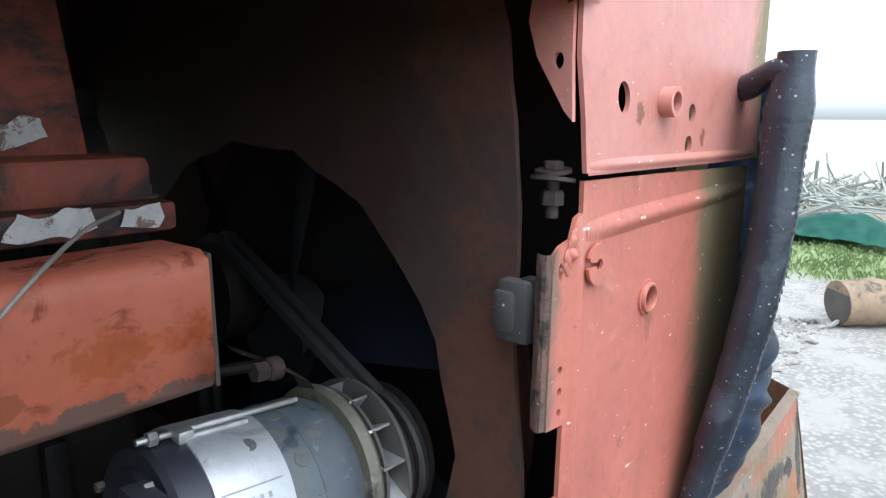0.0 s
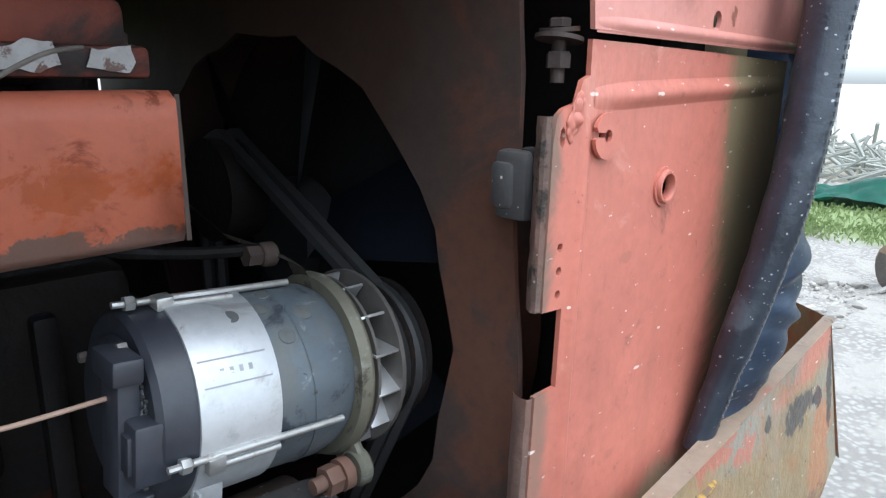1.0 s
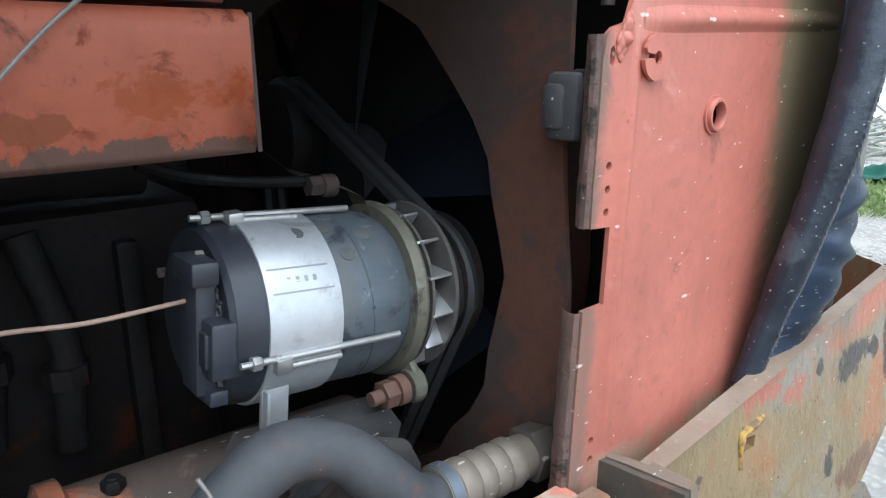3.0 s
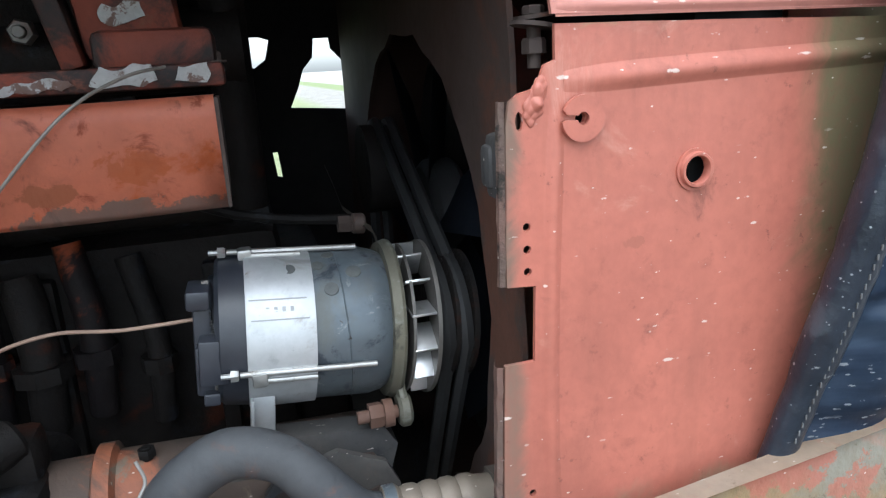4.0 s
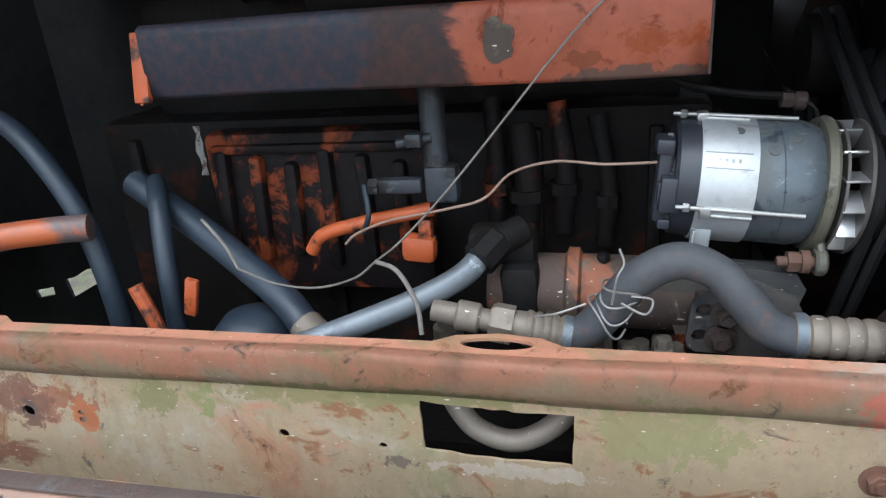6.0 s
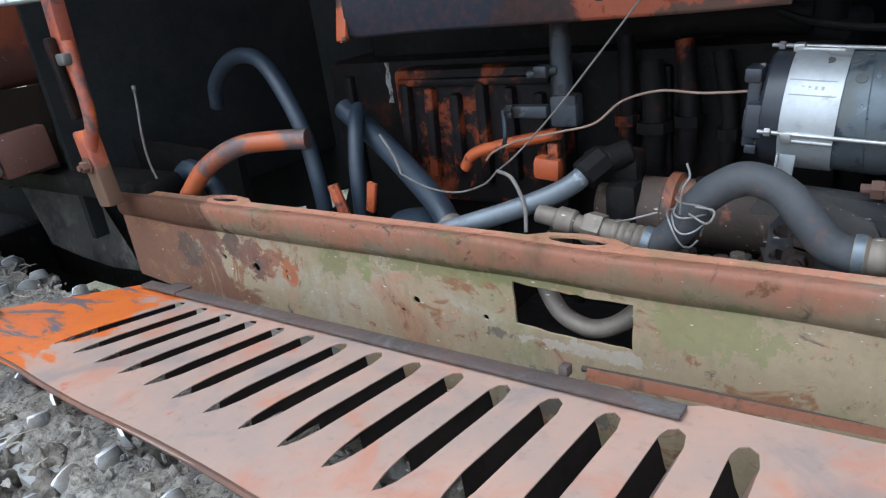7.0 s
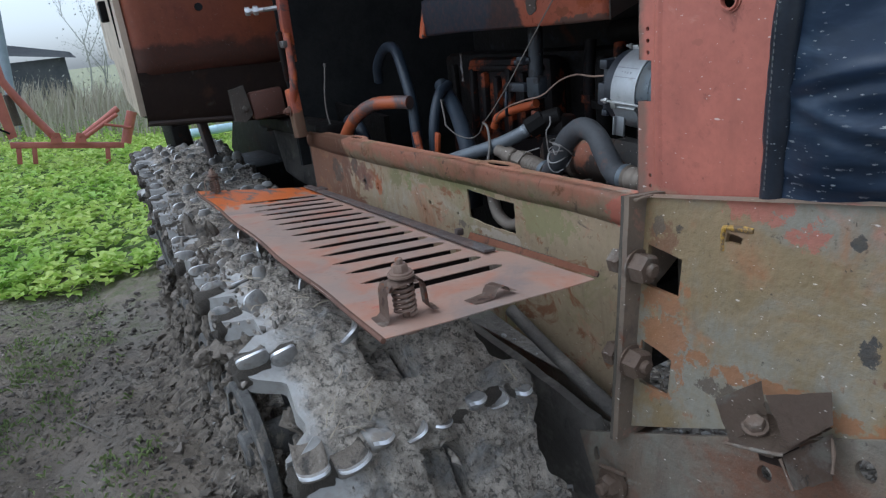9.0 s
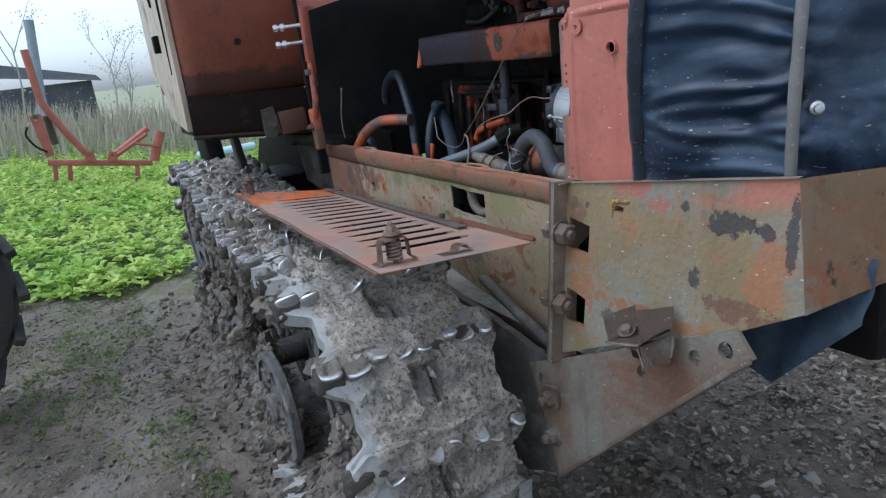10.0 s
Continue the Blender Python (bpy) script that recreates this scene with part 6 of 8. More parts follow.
    tube(bm, [(-0.29, 0.22, 1.31), (-0.285, 0.21, 1.27), (-0.3, 0.22, 1.24)], 0.004, 8)
    part("thin_pipe", bm, blue_hose, ob)
    bm = BM()
    tube(bm, [(-0.2, 0.235, 1.27), (-0.3, 0.24, 1.248), (-0.37, 0.243, 1.228), (-0.395, 0.245, 1.2)], 0.0105, 10)
    box(bm, (-0.225, 0.24, 1.21), (0.05, 0.03, 0.04), Matrix.Rotation(radians(5), 3, 'Y'), 0.01)
    box(bm, (-0.215, 0.245, 1.238), (0.02, 0.02, 0.03), bev=0.005)
    part("orange_lever", bm, orange_part, ob)
    # added pale strip in place of daylight through a gap beside the cover
    bm = BM()
    bent_plate(bm, [[(-0.568 + 0.003 * math.sin(k * 1.7), 0.27, 1.388 - 0.075 * k / 6), (-0.555 - 0.002 * (k % 2), 0.268, 1.388 - 0.075 * k / 6)] for k in range(7)], 0.002)
    part("paper_tag", bm, white_paint, ob, "pale strip standing in for daylight through a gap")
    for x, y, z, r, h in ((-0.17, 0.15, 1.1, 0.02, 0.05), (0.075, 0.13, 1.085, 0.016, 0.05), (0.115, 0.125, 1.09, 0.014, 0.045), (0.26, 0.13, 1.11, 0.015, 0.04), (-0.03, 0.13, 1.08, 0.018, 0.05)):
        bm = BM()
        lathe(bm, (x, y, z), (0, 0, 1), [(0, 0), (0, r * 1.2), (0.01, r * 1.2), (0.012, r), (h * 0.7, r), (h * 0.75, r * 0.7), (h, r * 0.65), (h, 0)], 12)
        part("pipe_cap", bm, flange_dark, ob)
    # oil filter bowl
    bm = BM()
    lathe(bm, (-0.47, 0.17, 1.09), (0, 0, 1), [(-0.1, 0), (-0.1, 0.055), (0.0, 0.06), (0.02, 0.058), (0.04, 0.04), (0.048, 0.0)], 28)
    part("filter_bowl", bm, blue_hose, ob, "blue-grey filter bowl with orange paint flakes")
    bm = BM()
    random.seed(8)
    for i in range(9):
        a = radians(180 + 18 * i + 8 * random.random())
        box(bm, (-0.47 + 0.0605 * math.cos(a), 0.17 + 0.0605 * math.sin(a), 1.085 + 0.012 * random.random()), (0.014, 0.004, 0.012), Matrix.Rotation(a + math.pi / 2, 3, 'Z'), 0.001)
    part("paint_flakes", bm, orange_part, ob)


engine()


def pipes():
    bm = BM()
    tube(bm, [(-0.44, 0.03, 1.12), (-0.31, 0.06, 1.16), (-0.2, 0.1, 1.193), (-0.14, 0.13, 1.218), (-0.115, 0.16, 1.24)], 0.0155, 14)
    ob = part("metal_pipe", bm, pipe_steel, tractor, "bent grey metal pipe")
    bm = BM()
    cyl(bm, (-0.125, 0.147, 1.228), (-0.1, 0.178, 1.25), 0.024, 8, bev=0.004)
    cyl(bm, (-0.105, 0.17, 1.245), (-0.07, 0.2, 1.255), 0.02, 14, bev=0.004)
    part("pipe_nut", bm, grease, ob)
    bm = BM()
    tube(bm, [(-0.7, 0.28, 1.3), (-0.57, 0.24, 1.235), (-0.42, 0.17, 1.165), (-0.37, 0.14, 1.13)], 0.022, 14)
    h = part("hydraulic_hose", bm, blue_hose, tractor, "blue-grey hydraulic hose")
    bm = BM()
    cyl(bm, (-0.375, 0.143, 1.133), (-0.32, 0.112, 1.1), 0.025, 16, bev=0.004)
    cyl(bm, (-0.335, 0.12, 1.11), (-0.28, 0.1, 1.09), 0.02, 6)
    part("hose_end", bm, fitting_metal, h)
    bm = BM()
    tube(bm, [(-1.08, 0.26, 1.31), (-1.055, 0.25, 1.36), (-1.0, 0.245, 1.402), (-0.93, 0.235, 1.422), (-0.85, 0.22, 1.41), (-0.78, 0.2, 1.35), (-0.735, 0.19, 1.27), (-0.71, 0.18, 1.18), (-0.705, 0.18, 1.06)], 0.0165, 14)
    part("arched_hose", bm, blue_hose, tractor, "arched blue-grey rubber hose")
    bm = BM()
    tube(bm, [(-0.66, 0.28, 1.3), (-0.62, 0.22, 1.28), (-0.6, 0.18, 1.2), (-0.6, 0.17, 1.08)], 0.015, 12)
    part("lower_hose", bm, blue_hose, tractor)
    bm = BM()
    tube(bm, [(-1.03, 0.06, 1.11), (-0.98, 0.07, 1.17), (-0.92, 0.085, 1.225), (-0.84, 0.11, 1.262), (-0.76, 0.14, 1.268), (-0.7, 0.165, 1.266)], 0.02, 14)
    part("orange_pipe", bm, highlit_pipe, tractor, "bent orange pipe with grey highlights in its colour")
    bm = BM()
    tube(bm, [(-0.62, 0.13, 1.19), (-0.595, 0.125, 1.12), (-0.58, 0.12, 1.05)], 0.011, 8)
    box(bm, (-0.555, 0.16, 1.16), (0.02, 0.01, 0.06), Matrix.Rotation(radians(15), 3, 'Y'), 0.003)
    part("orange_strut", bm, orange_part, tractor)
    bm = BM()
    tube(bm, [(-1.12, 0.12, 1.12), (-1.05, 0.12, 1.2), (-0.98, 0.12, 1.17), (-0.93, 0.12, 1.1)], 0.022, 12)
    part("blue_pipe_end", bm, blue_hose, tractor)
    # wires
    bm = BM()
    tube(bm, [(0.098, 0.19, 1.342), (0.03, 0.2, 1.338), (-0.03, 0.21, 1.34), (-0.085, 0.21, 1.326), (-0.12, 0.19, 1.298), (-0.17, 0.18, 1.287), (-0.25, 0.19, 1.268), (-0.3, 0.195, 1.247), (-0.32, 0.2, 1.23)], 0.0018, 8)
    part("alternator_wire", bm, wire_copper, tractor, "brown alternator wire")
    bm = BM()
    tube(bm, [(0.1, 0.19, 1.56), (0.07, 0.17, 1.553), (0.03, 0.146, 1.53), (-0.02, 0.14, 1.48), (-0.08, 0.13, 1.41), (-0.15, 0.12, 1.33), (-0.21, 0.112, 1.27), (-0.245, 0.11, 1.243)], 0.0014, 8)
    tube(bm, [(-0.245, 0.11, 1.243), (-0.215, 0.1, 1.235), (-0.19, 0.085, 1.2), (-0.182, 0.07, 1.165)], 0.003, 8)
    tube(bm, [(-0.245, 0.11, 1.243), (-0.28, 0.12, 1.215), (-0.34, 0.13, 1.195), (-0.4, 0.13, 1.2), (-0.45, 0.13, 1.22)], 0.0016, 8)
    tube(bm, [(-0.45, 0.13, 1.22), (-0.47, 0.14, 1.25), (-0.51, 0.16, 1.28)], 0.0025, 8)
    part("slack_wire", bm, wire_grey, tractor, "thin grey slack wire")
    bm = BM()
    tube(bm, [(-1.04, 0.05, 1.14), (-1.056, 0.053, 1.173), (-1.072, 0.05, 1.235), (-1.078, 0.055, 1.295), (-1.09, 0.07, 1.35), (-1.1, 0.08, 1.385)], 0.0026, 8)
    cyl(bm, (-1.0995, 0.0795, 1.382), (-1.102, 0.082, 1.392), 0.0045, 8)
    part("control_cable", bm, wire_grey, tractor, "stiff pale control cable")


pipes()


# ---- cab ----
def cab():
    bm = BM()
    # front sheet with a rolled lower edge that turns back under the floor
    prof = [(-1.42, 2.3), (-1.42, 1.9), (-1.419, 1.7), (-1.42, 1.56), (-1.42, 1.47), (-1.424, 1.445), (-1.434, 1.425), (-1.455, 1.412), (-1.52, 1.405)]
    across = [(0.0, 1.3), (0.0, 0.6), (0.0, 0.1), (0.0, -0.1), (0.0, -0.25), (0.0, -0.385)]
    across += [(-0.06 * (1 - math.cos(radians(a))), -0.385 - 0.055 * math.sin(radians(a))) for a in range(15, 91, 15)] + [(-0.12, -0.438)]
    bent_plate(bm, [[(x + dx + 0.003 * noise.noise((y * 3, z * 4, 1)), y, z) for dx, y in across] for x, z in prof], 0.004)
    ob = part("cab_front", bm, cab_red, tractor, "dark red dented cab front sheet", angle=50)
    bm = BM()
    box(bm, (-2.1, 0.45, 1.85), (1.0, 1.66, 0.85), bev=0.02)
    part("cab_body", bm, cab_red, ob)
    # box coloured black to give the shadow under the cab floor
    bm = BM()
    box(bm, (-1.9, -0.15, 1.315), (0.76, 0.44, 0.17), bev=0.01)
    part("cab_floor", bm, grease, ob, "black box below the cab, its colour standing in for shade")
    # skirt below the fold; the shadow under the cab is part of its colour
    bm = BM()
    bent_plate(bm, [[(x, y, z - 0.09 * (y + 0.45) * k + 0.004 * noise.noise((y * 5, k, 1))) for y in (-0.448, -0.3, -0.15, 0.0, 0.06)] for x, z, k in ((-1.445, 1.43, 0.5), (-1.45, 1.36, 0.7), (-1.462, 1.29, 0.9), (-1.48, 1.262, 1.1), (-1.5, 1.25, 1.2))], 0.004)
    part("skirt", bm, shaded_sooty_brown, ob, "brown lower skirt with soot and the cab's shade in its colour")
    bm = BM()
    tube(bm, [(-1.47, -0.445, 1.262), (-1.473, -0.2, 1.24), (-1.475, 0.05, 1.213)], 0.008, 8, 6, wobble=0.3)
    part("floor_lip", bm, rust_dark, ob)
    bm = BM()
    out = [(-1.478, 2.3), (-1.482, 1.42), (-1.515, 1.285), (-2.05, 1.32), (-2.16, 1.41), (-2.3, 1.48), (-2.62, 1.5), (-2.62, 2.3)]
    plate(bm, out, [], 0.02, xz(-0.465))
    for v in bm.verts:
        v.co.y += 0.06 * (-1.455 - v.co.x)
    part("cab_side", bm, cream, ob, "dirty cream cab door")
    bm = BM()
    tube(bm, [(-1.56, -0.462, 2.1), (-1.575, -0.462, 1.85), (-1.6, -0.46, 1.66), (-1.62, -0.458, 1.52)], lambda k: 0.006 - 0.004 * k, 8)
    box(bm, (-1.9, -0.45, 1.66), (0.05, 0.03, 0.075), bev=0.006)
    tube(bm, [(-1.8, -0.45, 2.1), (-1.83, -0.46, 1.93), (-1.9, -0.44, 1.82)], 0.005, 8)
    part("door_latch", bm, grease, ob)
    bm = BM()
    cyl(bm, (-1.417, -0.21, 1.62), (-1.41, -0.21, 1.62), 0.013, 16)
    part("drilled_hole", bm, blackish, ob)
    for z in (1.65, 1.585):
        bm = BM()
        cyl(bm, (-1.28, -0.03, z), (-1.3, -0.09, z), 0.008, 10)
        cyl(bm, (-1.2, 0.01, z), (-1.28, -0.03, z), 0.008, 10)
        nut(bm, (-1.285, -0.05, z), (-0.2, -1, 0), 0.016, 0.016)
        nut(bm, (-1.293, -0.075, z), (-0.2, -1, 0), 0.015, 0.016)
        part("hinge_bolt", bm, bright_metal, ob)
    bm = BM()
    plate(bm, ragged([(-0.165, 1.335), (-0.115, 1.345), (-0.1, 1.24), (-0.13, 1.215), (-0.165, 1.225)], 0.02, 0.004), [], -0.03, yz(-1.412))
    bolt(bm, (-1.41, -0.125, 1.265), (1, 0, 0), 0.012, 0.012)
    part("cab_mount", bm, dusty_iron, ob)
    bm = BM()
    box(bm, (-1.435, -0.035, 1.27), (0.04, 0.125, 0.1), Matrix.Rotation(radians(3), 3, 'X'), 0.01)
    part("mount_block", bm, cab_red, ob)
    bm = BM()
    box(bm, (-1.4, 0.06, 1.175), (0.7, 0.1, 0.05), bev=0.01)
    part("cab_crossbeam", bm, grease, ob)
    # hinge post of the bay
    bm = BM()
    box(bm, (-1.12, -0.02, 1.56), (0.035, 0.03, 0.3), Matrix.Rotation(radians(4), 3, 'Y'), 0.004)
    tube(bm, [(-1.085, -0.035, 1.5), (-1.075, -0.04, 1.4), (-1.075, -0.045, 1.34), (-1.09, -0.05, 1.3), (-1.1, -0.05, 1.25)], 0.013, 10)
    box(bm, (-1.1, -0.045, 1.25), (0.045, 0.035, 0.16), Matrix.Rotation(radians(-6), 3, 'Y'), 0.006)
    post = part("bay_post", bm, post_red, tractor, "bent red hinge post beside the bay")
    # solid black bar standing in for the dark gap beside the post
    bm = BM()
    box(bm, (-1.125, -0.045, 1.43), (0.022, 0.02, 0.16), Matrix.Rotation(radians(-4), 3, 'Y'), 0.006)
    part("post_gap", bm, grease, post)
    bm = BM()
    box(bm, (-1.085, -0.05, 1.468), (0.03, 0.02, 0.022), bev=0.004)
    part("post_clip", bm, old_steel, post)
    bm = BM()
    bolt(bm, (-1.1, -0.065, 1.26), (0, -1, 0), 0.012, 0.012)
    part("post_bolt", bm, rust_iron, post)
    # rear body behind the track run
    bm = BM()
    box(bm, (-2.1, 0.6, 1.05), (0.6, 0.3, 0.7))
    part("gearbox", bm, grease, tractor)
    bm = BM()
    box(bm, (-2.35, 0.3, 0.8), (0.5, 0.65, 0.28), bev=0.03)
    part("final_drive", bm, grease, tractor)
    bm = BM()
    plate(bm, ragged([(-3.2, 0.9), (-3.05, 1.06), (-2.3, 1.17), (-1.5, 1.24), (-1.0, 1.2), (-1.0, 0.75), (-3.0, 0.75)], 0.05, 0.01), [], 0.02, xz(0.22))
    part("frame_side", bm, grease, tractor)
    bm = BM()
    bent_plate(bm, [[(x + 0.02 * noise.noise((x * 9, z * 9, 2)), y, z) for x, z in ((-1.5, 1.24), (-1.62, 1.2), (-1.74, 1.16), (-1.84, 1.12))] for y, z0 in ((0.06, 0), (0.09, 0))] + [[(-1.3, 0.085, 0.93), (-1.45, 0.085, 0.92), (-1.6, 0.085, 0.93), (-1.75, 0.085, 0.95)]], 0.006)
    part("mud_flap", bm, mud_plate, tractor, "muddy sloping plate behind the track")
    bm = BM()
    box(bm, (-2.3, -0.1, 1.1), (0.07, 0.04, 0.26), Matrix.Rotation(radians(-28), 3, 'Y'), 0.008)
    part("cab_strut", bm, rust_dark, tractor, "dark rusty strut below the cab")
    bm = BM()
    box(bm, (-2.95, -0.12, 1.06), (0.3, 0.1, 0.22), Matrix.Rotation(radians(4), 3, 'X'), 0.02)
    part("rear_bracket", bm, grease, tractor)


cab()


# ---- track ----
def track():
    Y0, W = -0.378, 0.43
    # centre line of the loop in the (x, z) plane, going forward over the top
    loop = [(-2.9, 0.975), (-2.5, 0.985), (-2.0, 0.955), (-1.5, 0.93), (-1.0, 0.92), (-0.5, 0.94), (-0.15, 0.97)]
    loop += [(-0.1 + 0.40 * math.sin(radians(a)), 0.575 + 0.40 * math.cos(radians(a))) for a in range(10, 165, 12)]
    loop += [(-0.2, 0.12), (-0.6, 0.03), (-1.2, 0.02), (-2.2, 0.02), (-2.7, 0.1)]
    loop += [(-2.9 + 0.4 * math.sin(radians(a)), 0.575 + 0.4 * math.cos(radians(a))) for a in range(190, 350, 16)]
    path = spline([(x, 0, z) for x, z in loop + [loop[0]]], 12)
    acc = [0.0]
    for a, b in zip(path, path[1:]):
        acc.append(acc[-1] + (b - a).length)
    count = round(acc[-1] / 0.217)
    pitch = acc[-1] / count

    def at(s):
        s %= acc[-1]
        i = max(k for k in range(len(acc) - 1) if acc[k] <= s)
        t = (s - acc[i]) / (acc[i + 1] - acc[i])
        return path[i].lerp(path[i + 1], t)

    def mesh_of(name, bm, mats, angle):
        bmesh.ops.recalc_face_normals(bm, faces=bm.faces)
        me = bpy.data.meshes.new(name)
        bm.to_mesh(me)
        bm.free()
        for mat in mats:
            me.materials.append(mat)
        me.polygons.foreach_set("use_smooth", [True] * len(me.polygons))
        me.set_sharp_from_angle(angle=radians(angle))
        return me

    def link_mesh(seed):
        # a broad cast shoe packed with mud: one sunk window, a low crusted hinge line, a bare outer end and uneven edges
        bm = BM()
        nu, nv = 34, 66
        c, wv = 0.0 + 0.012 * math.sin(seed * 2.1), 0.036 + 0.004 * math.sin(seed)
        def top(u, v):
            bare = min(1.0, max(0.0, (v + 0.15 + 0.03 * noise.noise((u * 14, v * 9, seed))) / 0.025))
            crust = bare * max(0.0, min(1.0, 3.0 * noise.noise((u * 9 + seed * 5, v * 9, seed)) + 0.75))
            f = noise.fractal((u * 26 + seed, v * 26, seed * 3), 0.7, 2.0, 5)
            h = 0.016 + crust * (0.008 + 0.011 * f) + 0.002 * f
            h += 0.012 * max(0.0, 1 - ((u + 0.07) / 0.034) ** 2) * (0.6 + 0.8 * noise.noise((v * 22, seed, 4)))
            h -= 0.008 * max(0.0, (u - 0.06) / 0.05)
            a = abs(u - 0.012 - 0.2 * (v - c)) / (0.048 + 0.006 * noise.noise((v * 40, u * 40, seed)))
            b = abs(v - c) / (wv + 0.007 * noise.noise((u * 35, 2, seed)))
            if max(a, b) < 1:
                deep = 0.02 + 0.03 * max(0.0, 1 - (u + 0.04) / 0.09) ** 1.4 + (0.03 if v > c + wv * 0.5 else 0.0)
                h = min(h, 0.014 - deep * min(1.0, (1 - max(a, b)) * 9))
            return h
        rows = []
        for i in range(nu + 1):
            row = []
            for j in range(nv + 1):
                v = (j / nv - 0.5) * W
                u = (i / nu - 0.5) * pitch * 1.14
                if i in (0, nu):
                    u += 0.012 * noise.noise((v * 24, seed, i))
                end = max(0.0, abs(v) - (0.1 if v < 0 else 0.16)) * (0.52 if v < 0 else 1.0)
                waist = min(1.0, max(0.0, (abs(u + 0.07) - 0.03) / 0.03)) * min(1.0, max(0.0, (0.115 - u) / 0.03))
                v += -math.copysign((0.055 if v < 0 else 0.035) * waist * end / 0.065, v) + 0.01 * noise.noise((u * 30, v * 20, seed)) * (1 if j in (0, nv) else 0)
                row.append((u, v))
            rows.append(row)
        up = [[bm.verts.new((u, v, top(u, v))) for u, v in row] for row in rows]
        dn = [[bm.verts.new((u, v, min(-0.02 + 0.006 * noise.noise((u * 30, v * 30, seed)), top(u, v) - 0.008))) for u, v in row] for row in rows]
        for g in (up, dn):
            for a, b in zip(g, g[1:]):
                for j in range(nv):
                    bm.faces.new((a[j], b[j], b[j + 1], a[j + 1]))
        for i in range(nu):
            for j in (0, nv):
                bm.faces.new((up[i][j], up[i + 1][j], dn[i + 1][j], dn[i][j]))
        for j in range(nv):
            for i in (0, nu):
                bm.faces.new((up[i][j], up[i][j + 1], dn[i][j + 1], dn[i][j]))
        return mesh_of("track_link", bm, [link_surface], 60)

    def tooth_mesh(width, slope):
        # a broad tooth: smooth upright face, worn bright top edge, back falling away into the shoe
        bm = BM()
        n = 10
        rows = []
        for i in range(n + 1):
            t = 2 * i / n - 1
            y = width / 2 * t
            h = 0.04 * (1 - 0.16 * t * t - 0.3 * max(0.0, abs(t) - 0.8) / 0.2)
            bow = 0.008 * (1 - t * t)
            rows.append([bm.verts.new(p) for p in ((0.014 + bow, y * 1.12, -0.012), (0.011 + bow, y * 1.04, h * 0.55), (0.008 + bow, y, h - 0.004), (0.005 + bow, y * 0.98, h), (-0.003 + bow, y * 0.97, h), (-0.006 + bow * 0.7, y * 0.98, h - 0.005), (-0.02, y * 1.05, h * (0.45 - slope)), (-0.045, y * 1.1, -0.01))])
        for a, c in zip(rows, rows[1:]):
            for j in range(7):
                bm.faces.new((a[j], c[j], c[j + 1], a[j + 1])).material_index = 1 if j in (3,) else 0
        bm.faces.new(rows[0])
        bm.faces.new(rows[-1][::-1])
        return mesh_of("lug", bm, [link_steel, polished], 42)

    def tongue_mesh():
        # a flat tongue standing on the outer knuckle: round top with a worn rim, back sloping down into mud
        bm = BM()
        rows = []
        for i in range(13):
            t = 2 * i / 12 - 1
            y = 0.03 * math.sin(t * 1.35) / math.sin(1.35)
            h = 0.036 * math.sqrt(max(0.05, 1 - (0.93 * t) ** 2)) ** 0.7
            x0 = 0.012 - 0.01 * t * t
            rows.append([bm.verts.new(p) for p in ((x0 + 0.012, y * 1.06, -0.014), (x0 + 0.007, y * 1.02, h * 0.6), (x0 + 0.004, y, h - 0.003), (x0 + 0.001, y * 0.98, h), (x0 - 0.005, y * 0.96, h), (x0 - 0.009, y * 0.95, h - 0.005), (x0 - 0.03, y * 0.95, h * 0.5 - 0.004), (x0 - 0.055, y * 0.9, -0.012))])
        for a, c in zip(rows, rows[1:]):
            for j in range(7):
                bm.faces.new((a[j], c[j], c[j + 1], a[j + 1])).material_index = 1 if j == 3 else (2 if j > 4 else 0)
        bm.faces.new(rows[0])
        bm.faces.new(rows[-1][::-1])
        return mesh_of("lug", bm, [link_steel, polished, clod_soil], 42)

    def blade_mesh():
        # a thin bent blade leaning over, with a bright worn edge
        bm = BM()
        rows = []
        for i in range(9):
            t = i / 8 - 0.5
            x = 0.016 * (1 - 4 * t * t)
            h = 0.034 - 0.02 * abs(2 * t) ** 2
            rows.append([bm.verts.new(p) for p in ((x + 0.01, 0.06 * t, -0.01), (x + 0.012, 0.056 * t, h - 0.006), (x + 0.011, 0.054 * t, h), (x + 0.005, 0.054 * t, h), (x, 0.056 * t, h - 0.006), (x - 0.012, 0.06 * t, -0.01))])
        for a, c in zip(rows, rows[1:]):
            for j in range(5):
                bm.faces.new((a[j], c[j], c[j + 1], a[j + 1])).material_index = 1 if j == 2 else 0
        bm.faces.new(rows[0])
        bm.faces.new(rows[-1][::-1])
        return mesh_of("lug", bm, [link_steel, polished], 40)

    def loop_mesh():
        # an angular loop of bar with a worn tip, clogged with mud inside
        bm = BM()
        tube(bm, [(-0.028, -0.02, 0.012), (-0.022, -0.026, 0.014), (0.014, -0.026, 0.016), (0.022, -0.02, 0.016), (0.024, 0.0, 0.016), (0.022, 0.02, 0.016), (0.014, 0.026, 0.016), (-0.022, 0.026, 0.014), (-0.028, 0.02, 0.012), (-0.03, 0.0, 0.01), (-0.028, -0.02, 0.012)], 0.0062, 6, 3)
        box(bm, (-0.002, 0.0, 0.004), (0.04, 0.044, 0.012), bev=0.003)
        tube(bm, [(0.022, -0.018, 0.0205), (0.0245, 0.0, 0.0208), (0.022, 0.018, 0.0205)], 0.0032, 6, 3, mi=1)
        return mesh_of("lug", bm, [link_steel, polished], 50)

